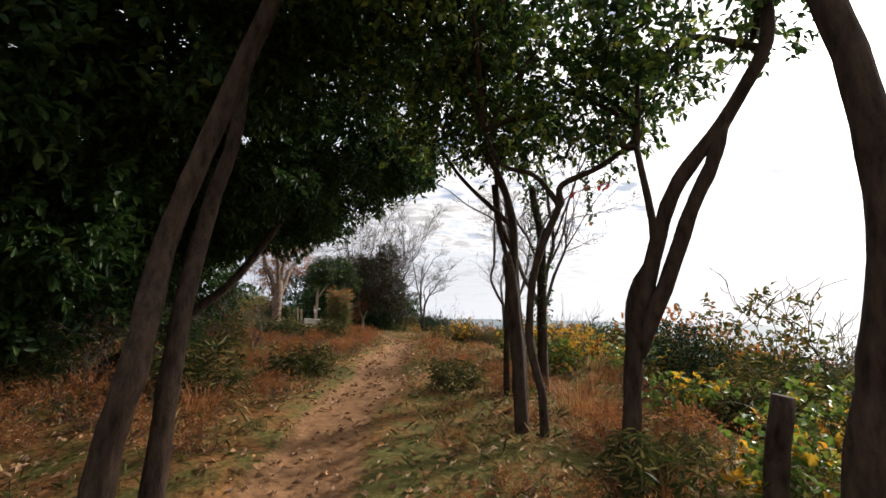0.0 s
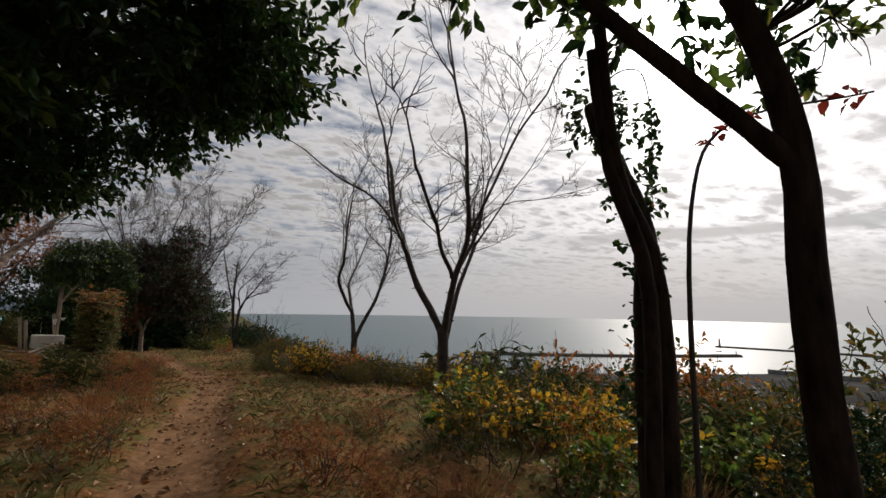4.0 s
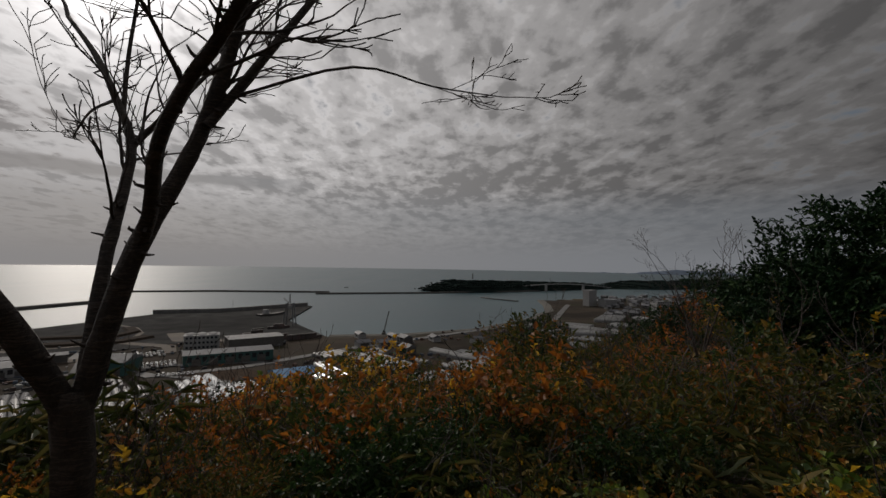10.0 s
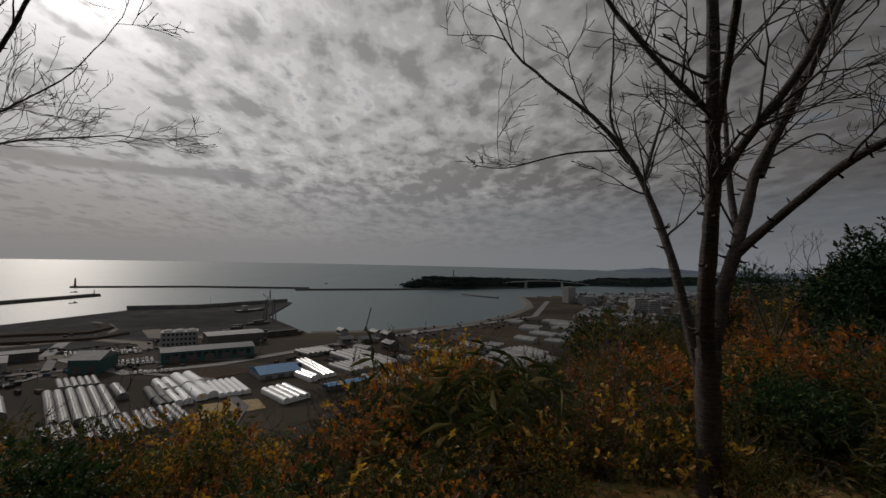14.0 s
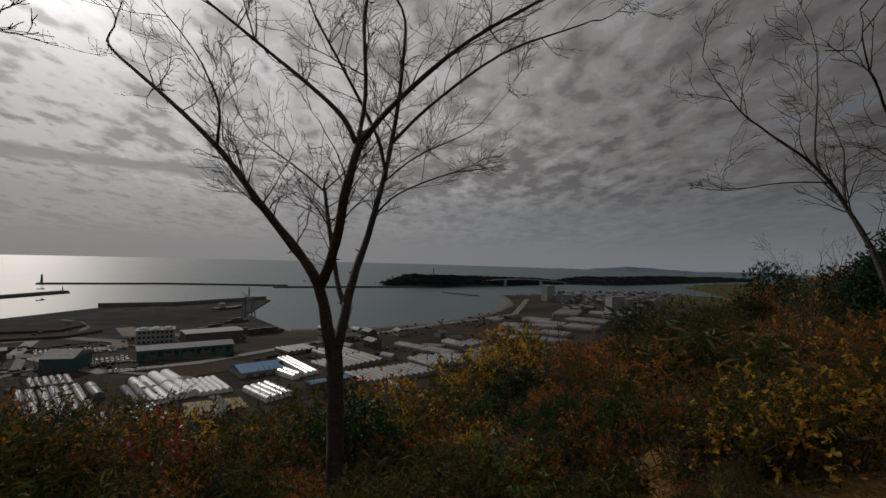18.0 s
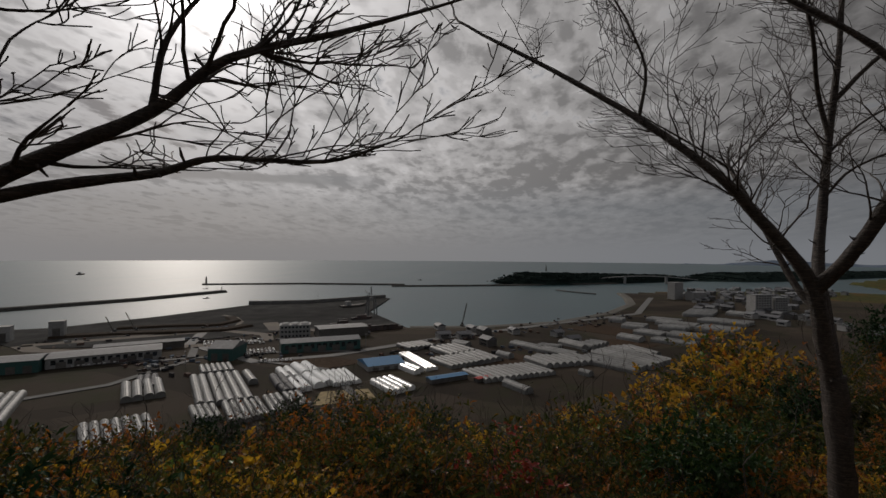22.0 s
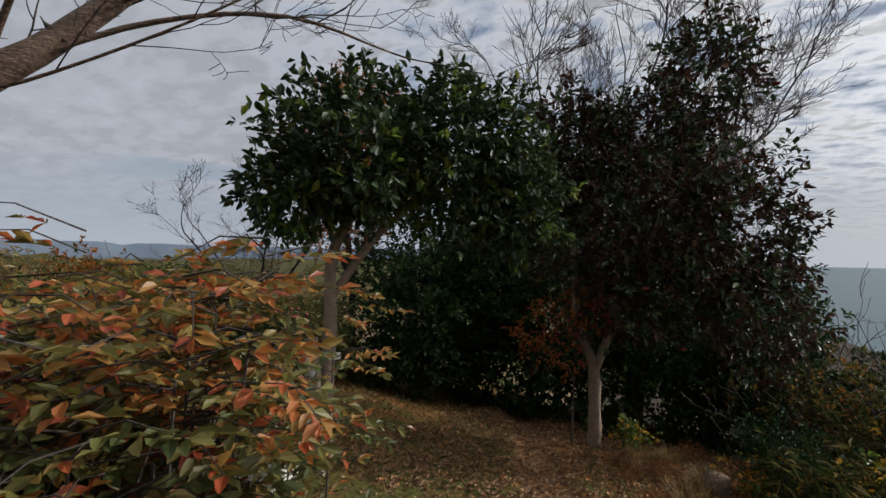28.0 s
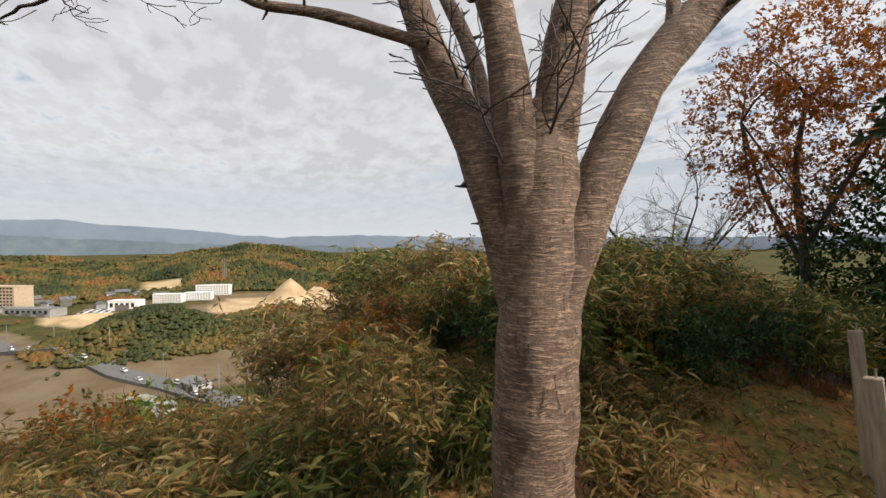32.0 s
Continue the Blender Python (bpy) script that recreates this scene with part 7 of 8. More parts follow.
CONTAINER = surface("container_paint", (0.035, 0.035, 0.04), (0.12, 0.075, 0.06), 0.15, 0.6, random=0.9)
WHITE_WALL = surface("white_wall", (0.62, 0.62, 0.60), (0.78, 0.77, 0.74), 0.4, 0.75)


def bay_mesh(wide, long, high, mat):
    """One arched greenhouse bay from the origin along x, hollow below, with end walls and ribs."""
    V, F, n, m = [], [], 9, 7
    for i in range(m):
        for k in range(n):
            a = math.pi * k / (n - 1)
            V.append((long * i / (m - 1), wide / 2 - math.cos(a) * wide * 0.49, 1.3 + math.sin(a) * (high - 1.3) if 0 < k < n - 1 else 0.0))
    for i in range(m - 1):
        for k in range(n - 1):
            F.append((i * n + k, (i + 1) * n + k, (i + 1) * n + k + 1, i * n + k + 1))
    F += [tuple(range(n))[::-1], tuple(range((m - 1) * n, m * n))]
    return mesh_of("bay", V, F, mat, False)


def greenhouse(a, b, c, bays, mat, label):
    """Bays side by side from a to b, each running the way from a to c."""
    A, B, C = (Vector((*p, FLOOR)) for p in (a, b, c))
    along_, across = C - A, B - A
    long, wide = along_.length, across.length / bays
    turn = math.atan2(along_.y, along_.x)
    flip = 1 if along_.cross(across).z > 0 else -1
    top = thing("greenhouse", label, "greenhouse", "greenhouses on the plain", Matrix.Translation(A))
    me = bay_mesh(wide, long, 1.3 + wide * 0.42, mat)
    vent = mesh_of("ridge_vent", [(0, -0.12, 0), (long, -0.12, 0), (long, 0.12, 0), (0, 0.12, 0), (0, 0, 0.2), (long, 0, 0.2)], [(0, 1, 5, 4), (3, 4, 5, 2), (0, 4, 3), (1, 2, 5)], mat, False)
    side = across.normalized()
    for k in range(bays):
        q = A + across * (k / bays) if flip > 0 else A + across * ((k + 1) / bays)
        m = Matrix.Translation(q - A) @ Matrix.Rotation(turn, 4, "Z")
        ob = new("bay", me)
        ob.parent, ob.matrix_basis = top, m
        v = new("ridge_vent", vent)
        v.parent, v.matrix_basis = top, m @ Matrix.Translation((0, wide / 2, 1.3 + wide * 0.41))


W, N2, D = "white film greenhouse block of arched bays", "newly covered greenhouse block shining in the sun", "greenhouse block under dark netting"
for row in (
    ((276.1, 236.5), (288.1, 221.1), (259.3, 221.2), 6), ((250.7, 222.8), (254.2, 214.4), (205.1, 181.9), 2), ((255.9, 214.8), (266.4, 199.6), (209.6, 173.7), 4),
    ((201.9, 183.5), (208.4, 173.3), (186.2, 167.4), 4), ((211.9, 172.6), (217.5, 164.4), (187.8, 150.6), 3), ((218.0, 164.8), (223.2, 158.2), (195.5, 143.8), 3),
    ((224.6, 157.2), (231.5, 151.0), (201.7, 137.4), 3), ((231.6, 149.8), (237.5, 142.6), (213.2, 132.3), 3), ((265.4, 197.3), (269.3, 193.1), (246.5, 179.6), 1)):
    greenhouse(*row, FILM, W)
for row in (
    ((277.7, 181.0), (285.1, 174.3), (258.7, 163.9), 2), ((288.6, 176.3), (298.3, 166.9), (270.1, 158.7), 2), ((256.3, 160.7), (263.7, 154.8), (238.1, 144.8), 2),
    ((267.4, 156.8), (277.5, 149.8), (247.7, 138.5), 2), ((278.5, 149.1), (289.0, 135.8), (254.0, 129.2), 5), ((264.9, 110.8), (278.4, 100.3), (245.2, 91.4), 4),
    ((309.2, 110.1), (319.5, 108.2), (289.1, 89.3), 2), ((341.9, 114.6), (348.5, 107.6), (299.6, 83.6), 3)):
    greenhouse(*row, BRIGHT, N2)
for row in (
    ((374.6, 126.1), (392.8, 107.4), (360.1, 110.6), 6), ((365.8, 95.4), (387.0, 76.7), (342.8, 74.1), 5), ((328.6, 87.5), (347.4, 69.3), (308.4, 67.7), 6),
    ((347.4, 69.3), (363.4, 54.1), (324.7, 50.8), 4), ((160.6, 329.1), (170.0, 320.0), (140.8, 289.7), 3),
    ((190.6, 302.6), (206.0, 286.5), (152.1, 265.6), 5), ((228.2, 249.5), (242.6, 234.9), (203.5, 224.7), 4), ((170.5, 213.0), (188.9, 193.3), (146.0, 184.6), 7)):
    greenhouse(*row, FILM, W)
for row in (((262, 176), (272, 166), (243, 160), 3), ((250, 166), (256, 160), (234, 150), 2), ((244, 254), (252, 246), (222, 235), 3)):
    greenhouse(*row, NET, D)
for row in (((280, 42), (309, -2), (301, 60), 12), ((325, 4), (346, -36), (346, 20), 8), ((350, -18), (368, -31), (320, -53), 4), ((376, -32), (403, -55), (334, -66), 6),
            ((403, -56), (410, -71), (375, -72), 3), ((415, -10), (427, -17), (393, -28), 2), ((404, -24), (426, -41), (395, -37), 4), ((399, 32), (410, 27), (379, 9), 2),
            ((354, 12), (362, 9), (344, 1), 2), ((381, 12), (394, 4), (359, -15), 3), ((396, 8), (404, 3), (390, -9), 2), ((393, 82), (404, 80), (383, 68), 2),
            ((354, 41), (361, 38), (346, 31), 1), ((277, 32), (283, 30), (261, 18), 1), ((313, -16), (318, -19), (307, -22), 1)):
    greenhouse(*row, FILM, "white greenhouse bays beside the coast road")
for row in (((453, -66), (467, -73), (436, -82), 2), ((518, -83), (541, -94), (507, -103), 3), ((486, -88), (502, -100), (467, -109), 3), ((583, -124), (600, -136), (565, -154), 3),
            ((556, -127), (571, -137), (528, -160), 2), ((517, -120), (531, -132), (507, -144), 2), ((444, -94), (457, -104), (423, -124), 3), ((471, -115), (490, -128), (455, -140), 3),
            ((636, -182), (697, -213), (631, -215), 9), ((584, -181), (607, -202), (556, -221), 4), ((664, -243), (685, -257), (644, -260), 3), ((516, -156), (543, -176), (497, -185), 4),
            ((565, -78), (581, -86), (558, -92), 2)):
    greenhouse(*row, FILM, "long pale greenhouse bays in the coastal fields")
for a, b, c in (((300, 200), (330, 170), (285, 160)), ((345, 60), (372, 30), (320, 20)), ((420, -30), (452, -62), (396, -66)), ((505, -20), (540, -60), (470, -70))):
    d = (b[0] + c[0] - a[0], b[1] + c[1] - a[1])
    slab("field", [a, b, d, c], -77.5, -76.75, surface("ploughed_earth", (0.030, 0.020, 0.013), (0.075, 0.050, 0.034), 0.3, 0.95, gloss=0.05), "dark brown ploughed plot among the greenhouses", "field")


def shed(name, label, x, y, turn, long, wide, high, wall, roof, pitch=0.18, doors=3, category="building", base=FLOOR, domes=0, windows=0, storeys=1):
    """A building with walls, a pitched or flat roof with eaves, doors and rows of windows."""
    top = thing(name, label, category, at=pose(x, y, base, 0, 0, turn))
    part("wall", boxed(0, 0, high / 2, long, wide, high), wall).parent = top
    bm = bmesh.new()
    L, W_, ridge_ = long / 2 + 0.5, wide / 2 + 0.5, high + wide * pitch
    if pitch:
        v = [bm.verts.new(p) for p in ((-L, -W_, high - 0.05), (L, -W_, high - 0.05), (L, W_, high - 0.05), (-L, W_, high - 0.05), (-L, 0, ridge_), (L, 0, ridge_))]
        for f in ((0, 1, 5, 4), (2, 3, 4, 5), (0, 4, 3), (1, 2, 5), (3, 2, 1, 0)):
            bm.faces.new([v[i] for i in f])
    else:
        box(bm, 0, 0, high + 0.2, long + 0.6, wide + 0.6, 0.5)
    part("roof", bm, roof).parent = top
    for k in range(doors):
        u = (k + 0.5) / doors - 0.5
        part("door", boxed(u * long * 0.9, -wide / 2 - 0.06, high * 0.3, long * 0.5 / doors, 0.14, high * 0.6), DARK_WALL).parent = top
    for k in range(domes):
        bm = bmesh.new()
        bmesh.ops.create_uvsphere(bm, u_segments=14, v_segments=8, radius=1, matrix=Matrix.Translation((((k + 0.5) / domes - 0.5) * long * 0.95, 0, high + 0.3)) @ Matrix.Diagonal((long * 0.45 / domes, wide * 0.45, 1.8, 1)))
        part("dome", bm, roof, smooth=True).parent = top
    if windows and category == "house":
        for s in range(storeys):
            for sy in (-1, 1):
                part("window", boxed(0, sy * (wide / 2 + 0.02), (s + 0.58) * high / storeys, long * 0.62, 0.12, high / storeys * 0.42), GLASS).parent = top
    elif windows:
        me = mesh_of("window", [(-0.5, 0, -0.5), (0.5, 0, -0.5), (0.5, 0, 0.5), (-0.5, 0, 0.5), (-0.5, 0.12, -0.5), (0.5, 0.12, -0.5), (0.5, 0.12, 0.5), (-0.5, 0.12, 0.5)], [(0, 1, 2, 3), (1, 5, 6, 2), (4, 0, 3, 7), (3, 2, 6, 7), (4, 5, 1, 0)], GLASS, False)
        for s in range(storeys):
            for k in range(windows):
                for face, sy in ((0, -1), (180, 1)):
                    ob = new("window", me)
                    ob.parent = top
                    ob.matrix_basis = pose(((k + 0.5) / windows - 0.5) * long * 0.94, sy * (wide / 2 + 0.08), (s + 0.58) * high / storeys, 0, 0, face) @ Matrix.Diagonal((long / windows * 0.55, 1, high / storeys * 0.45, 1))
    return top


shed("warehouse", "long grey warehouse with a low roof by the yard", 247, 348, -54, 28, 24, 8, TEAL, GREY_ROOF, 0.06)
shed("warehouse", "very long grey warehouse with strip windows", 283, 316, -48, 66, 26, 7, PALE_WALL, GREY_ROOF, 0.05, 6, windows=14)
shed("warehouse", "long low dark shed behind the warehouses", 318, 322, -48, 60, 14, 6, DARK_WALL, GREY_ROOF, 0.08, 5)
shed("warehouse", "dark green shed with a pale gabled roof", 309, 238, -80, 18, 24, 9, TEAL, GREY_ROOF, 0.16, 2)
shed("office_block", "pale block with three round roof vents", 396, 230, -64, 27, 15, 12, PALE_WALL, PALE_WALL, 0, 0, domes=3, windows=8, storeys=3)
shed("terminal", "low teal terminal with a wavy pale roof", 352, 184, -58, 62, 20, 8, TEAL, GREY_ROOF, 0.10, 5, windows=12)
shed("canopy", "open loading hall with a flat pale roof", 414, 192, -54, 46, 24, 9, DARK_WALL, PALE_WALL, 0.03, 5)
shed("workshop", "workshop with a bright blue roof among greenhouses", 308, 118, -52, 26, 24, 3.5, PALE_WALL, BLUE_ROOF, 0.12, 3)
shed("workshop", "small shed with a faded blue roof", 281, 66, -50, 26, 7, 3, DARK_WALL, BLUE_ROOF, 0.12, 2)
shed("workshop", "small shed under a red tarpaulin", 285, 44, -40, 12, 4, 2.5, DARK_WALL, RED_PAINT, 0.12, 0)
shed("silo_block", "square pale concrete block on the sea wall", 322, 464, -50, 11, 11, 13, PALE_WALL, PALE_WALL, 0, 1)
shed("silo_block", "tall pale concrete block on the sea wall", 347, 438, -50, 11, 11, 15, PALE_WALL, PALE_WALL, 0, 1)
shed("harbour_office", "small white harbour office beside the boat basin", 210, 425, -40, 14, 9, 5, PALE_WALL, GREY_ROOF, 0.15, 1, windows=4)
shed("apartment_block", "tall grey apartment block in the town", 691, -296, -70, 26, 15, 26, PALE_WALL, GREY_ROOF, 0, 0, windows=6, storeys=8)
shed("apartment_block", "tall grey apartment block in the town", 700, -322, -70, 20, 15, 22, PALE_WALL, GREY_ROOF, 0, 0, windows=5, storeys=7)
shed("grain_silo", "pale square silo tower above the fields", 886, -248, -60, 20, 16, 30, PALE_WALL, PALE_WALL, 0, 0)
shed("grain_silo", "lower pale silo hall above the fields", 874, -278, -60, 30, 18, 14, PALE_WALL, GREY_ROOF, 0.1, 0)

# town and farm houses
HOUSES = [shed("house", "small house with a dark tiled roof", 0, 0, 0, 11 + k, 8 + k % 2, 4.5 + 1.4 * (k % 2), PALE_WALL if k < 3 else DARK_WALL, TILE_ROOF if k != 1 else GREY_ROOF, 0.28, 1, "house", windows=3, storeys=1 + k % 2) for k in range(4)]
for h in HOUSES:
    h["group"] = "houses of the town"
rng1 = random.Random(77)
spots = []
while len(spots) < 160:
    if len(spots) < 125:
        x, y = rng1.uniform(690, 1180), rng1.uniform(-640, -210)
        if y < -230 - (x - 690) * 0.9 - 60 or y > -215 - (x - 690) * 0.25 or not inside(x, y, COAST):
            continue
    elif len(spots) < 134:
        x, y = rng1.uniform(230, 470), rng1.uniform(-30, 130)
        if not inside(x, y, COAST) or x < 395 - y * 0.1:
            continue
    else:
        x, y = rng1.uniform(480, 760), rng1.uniform(-380, -250)
    if any(math.hypot(x - a, y - b) < 13 for a, b in spots):
        continue
    spots.append((x, y))
    m = pose(x, y, FLOOR, 0, 0, rng1.choice((-60, 30, -52, 38)) + rng1.uniform(-6, 6))
    if len(spots) <= 4:
        HOUSES[len(spots) - 1].matrix_basis = m
    else:
        copy_thing(HOUSES[rng1.randrange(4)], m)

# parked cars
CAR_PAINT = surface("car_paint", (0.10, 0.10, 0.105), (0.85, 0.85, 0.84), 0.01, 0.3, relief=0.0, random=0.9, gloss=0.8)
WHITE_CAR = surface("white_car_paint", (0.70, 0.70, 0.69), (0.82, 0.82, 0.81), 1.0, 0.3, relief=0.0, gloss=0.8)
TYRE = surface("tyre_rubber", (0.012, 0.012, 0.012), (0.03, 0.03, 0.03), 5.0, 0.9)


def make_car(paint, label, van=False):
    top = thing("car", label, "car", "cars parked on the plain")
    bm = boxed(0, 0, 0.62, 4.3, 1.7, 0.62, bevel=0.16)
    part("body", bm, paint).parent = top
    bm = bmesh.new()
    h = 0.95 if van else 0.55
    v = [bm.verts.new(p) for p in ((-1.9 if van else -1.5, -0.74, 0.9), (1.0, -0.74, 0.9), (1.0, 0.74, 0.9), (-1.9 if van else -1.5, 0.74, 0.9), (-1.8 if van else -1.0, -0.62, 0.9 + h), (0.45, -0.62, 0.9 + h), (0.45, 0.62, 0.9 + h), (-1.8 if van else -1.0, 0.62, 0.9 + h))]
    for f in ((0, 1, 5, 4), (1, 2, 6, 5), (2, 3, 7, 6), (3, 0, 4, 7)):
        bm.faces.new([v[i] for i in f])
    part("glazing", bm, GLASS, None, "dark glazing").parent = top
    part("roof", boxed(-0.65 if van else -0.28, 0, 0.92 + h, 2.3 if van else 1.5, 1.26, 0.05), paint).parent = top
    for x in (-1.35, 1.35):
        for y in (-0.78, 0.78):
            bm = bmesh.new()
            bmesh.ops.create_cone(bm, cap_ends=True, segments=12, radius1=0.32, radius2=0.32, depth=0.2, matrix=Matrix.Translation((x, y, 0.32)) @ Matrix.Rotation(math.pi / 2, 4, "X"))
            part("wheel", bm, TYRE).parent = top
    return top


CARS = [make_car(WHITE_CAR, "small white parked car"), make_car(CAR_PAINT, "grey parked car in a row"), make_car(WHITE_CAR, "white van parked in a row", True)]
rng2 = random.Random(5)
count = 0
for ox, oy, ux, uy, vx, vy, cols, rows2 in ((343, 284, 0.42, -0.91, 0.75, 0.6, 17, 3), (318, 232, 0.55, -0.83, 0.8, 0.55, 9, 3), (345, 214, 0.5, -0.86, 0.8, 0.5, 5, 2), (262, 322, 0.68, -0.73, -0.7, -0.7, 12, 1), (300, 205, 0.4, -0.92, -0.8, -0.5, 8, 1)):
    for i in range(cols):
        for j in range(rows2):
            if rng2.random() < 0.16:
                continue
            x, y = ox + ux * i * 2.9 + vx * j * 6.5, oy + uy * i * 2.9 + vy * j * 6.5
            m = pose(x, y, FLOOR + 0.35, 0, 0, math.degrees(math.atan2(vy, vx)) + rng2.uniform(-4, 4))
            if count < 3:
                CARS[count].matrix_basis = m
            else:
                copy_thing(CARS[rng2.choice((0, 0, 1, 1, 2))], m)
            count += 1


# containers, cranes, masts, boats
def container(x, y, turn, stack, label="dark stacked freight container on the quay"):
    for k in range(stack):
        ob = thing("container", label, "container", "containers on the quay", pose(x, y, -76.58 + 2.62 * k, 0, 0, turn))
        part("box", boxed(0, 0, 1.3, 12, 2.44, 2.58, bevel=0.06), CONTAINER).parent = ob
        part("door", boxed(6.03, 0, 1.3, 0.06, 2.2, 2.3), DARK_WALL).parent = ob


for x, y, turn, stack in ((466, 222, -40, 1), (470, 214, -40, 2), (447, 186, -38, 1), (450, 180, -38, 2), (446, 168, -40, 2), (449, 164, -40, 2), (455, 158, -40, 2), (458, 154, -40, 2), (463, 150, -40, 1), (514, 216, -42, 1), (518, 210, -42, 2), (524, 206, -42, 1), (500, 226, -42, 1), (448, 205, -38, 1)):
    container(x, y, turn, stack)


def lattice_beam(V, F, a, b, w, n, r=0.18):
    """A girder of four chords with cross bracing."""
    a, b = Vector(a), Vector(b)
    way = (b - a).normalized()
    s = way.orthogonal().normalized() * w / 2
    t = way.cross(s)
    corners = [s + t, s - t, -s - t, -s + t]
    for c in corners:
        tube(V, F, [a + c, b + c * 0.6], [r, r], 4)
    for k in range(n):
        p, q = a.lerp(b, k / n), a.lerp(b, (k + 1) / n)
        for i in range(4):
            tube(V, F, [p + corners[i] * (1 - 0.4 * k / n), q + corners[(i + 1) % 4] * (1 - 0.4 * (k + 1) / n)], [r * 0.6, r * 0.6], 3, None, False)


crane = thing("gantry_crane", "tall grey gantry crane on the quay", "crane", at=pose(546, 208, -76.6))
for dx, dy in ((-5, -6), (-5, 6), (5, -6), (5, 6)):
    V, F = [], []
    lattice_beam(V, F, (546 + dx, 208 + dy, -76.6), (546 + dx * 0.6, 208 + dy * 0.6, -50), 1.2, 6)
    piece("leg", V, F, GREY_ROOF, crane, smooth=False)
V, F = [], []
lattice_beam(V, F, (546 - 10, 208 - 6, -52), (546 + 26, 208 + 18, -47), 2.0, 9)
piece("boom", V, F, GREY_ROOF, crane, smooth=False)
part("cab", boxed(546, 208, -55, 5, 4, 4, bevel=0.3), PALE_WALL, crane)
V, F = [], []
lattice_beam(V, F, (546, 208, -50), (546 + 2, 208 + 1, -40), 1.4, 4)
piece("mast", V, F, GREY_ROOF, crane, smooth=False)
for x, y, dx, dy, h, lab in ((493, 86, 9, -4, 24, "crawler crane with a slanting lattice boom"), (384, 392, -6, 5, 20, "small crane with a raised boom in the yard"), (372, 404, -5, 4, 17, "small crane with a raised boom in the yard"), (240, 545, 6, 8, 20, "barge crane moored at the breakwater")):
    base = FLOOR + 0.3 if lab[0] != "b" else -74.6
    c = thing("mobile_crane", lab, "crane", at=pose(x, y, base))
    part("chassis", boxed(x, y, base + 1.2, 6, 3.4, 2.4, bevel=0.2), DARK_WALL, c)
    part("cab", boxed(x + 1, y, base + 3.2, 2.4, 2, 2, bevel=0.2), GLASS, c)
    V, F = [], []
    lattice_beam(V, F, (x, y, base + 2.2), (x + dx, y + dy, base + h), 1.1, 8, 0.14)
    piece("boom", V, F, DARK_WALL, c, smooth=False)
for x, y, h in ((672, 340, 16), (470, -40, 14), (420, 60, 12), (560, -90, 12), (366, 150, 11), (330, 208, 11), (280, 250, 10)):
    mst = thing("lamp_mast", "slim grey lamp mast on the plain", "mast", "masts on the plain", pose(x, y, FLOOR))
    V, F = [], []
    tube(V, F, [(x, y, FLOOR), (x, y, FLOOR + h * 0.6), (x, y, FLOOR + h)], [0.22, 0.16, 0.1], 6)
    piece("pole", V, F, GREY_ROOF, mst)
    part("lamp_head", boxed(x, y, FLOOR + h, 1.8, 0.6, 0.35, bevel=0.1), PALE_WALL, mst)


def boat(x, y, turn, long, label, big=False):
    b = thing("boat", label, "boat", at=pose(x, y, -78, 0, 0, turn))
    bm = bmesh.new()
    w, h = long * 0.14, long * 0.09
    ring = [(-0.5, -1), (0.15, -1), (0.38, -0.6), (0.5, 0), (0.38, 0.6), (0.15, 1), (-0.5, 1)]
    low = [bm.verts.new((u * long * 0.94, v * w * 0.7, -0.6)) for u, v in ring]
    top = [bm.verts.new((u * long, v * w, h + (0.3 * h if u > 0.3 else 0))) for u, v in ring]
    for k in range(7):
        bm.faces.new((low[k], low[(k + 1) % 7], top[(k + 1) % 7], top[k]))
    bm.faces.new(top)
    part("hull", bm, DARK_WALL if big else PALE_WALL).parent = b
    part("wheelhouse", boxed(-long * 0.22, 0, h + long * 0.07, long * 0.16, w * 1.2, long * 0.14, bevel=long * 0.01), PALE_WALL).parent = b
    V, F = [], []
    tube(V, F, [(0, 0, h), (0, 0, h + long * 0.3)], [0.1 + long * 0.004, 0.06], 5)
    piece("mast", V, F, DARK_WALL).parent = b
    return b


boat(640, 268, -38, 42, "dark freighter moored inside the outer quay", True)
boat(1300, 1500, 20, 40, "distant fishing boat on the open sea", True)
boat(700, 560, 160, 12, "small white boat passing the breakwater")
boat(880, 700, 120, 12, "small white boat at the harbour mouth")
boat(235, 515, 60, 16, "fishing boat moored in the basin")
boat(206, 470, 40, 12, "fishing boat moored at the inner quay")
boat(1330, 330, 70, 14, "small boat beyond the outer breakwater")

for x, y, z, h, lab in ((990, 784, -74.5, 15, "small harbour light tower at the breakwater's end"), (814, 613, -73.5, 6, "short beacon at the breakwater's end"), (1476, -45, -50.5, 15, "pale lighthouse on the wooded cape")):
    t = thing("lighthouse", lab, "lighthouse", at=pose(x, y, z))
    bm = bmesh.new()
    bmesh.ops.create_cone(bm, cap_ends=True, segments=16, radius1=h * 0.16, radius2=h * 0.10, depth=h, matrix=Matrix.Translation((0, 0, h / 2)))
    part("tower", bm, DARK_WALL if z > -60 or h > 10 else PALE_WALL, smooth=False).parent = t
    bm = bmesh.new()
    bmesh.ops.create_cone(bm, cap_ends=True, segments=16, radius1=h * 0.13, radius2=h * 0.13, depth=h * 0.05, matrix=Matrix.Translation((0, 0, h * 1.0)))
    part("gallery", bm, PALE_WALL).parent = t
    bm = bmesh.new()
    bmesh.ops.create_cone(bm, cap_ends=True, segments=12, radius1=h * 0.08, radius2=h * 0.02, depth=h * 0.2, matrix=Matrix.Translation((0, 0, h * 1.12)))
    part("lantern", bm, GLASS).parent = t

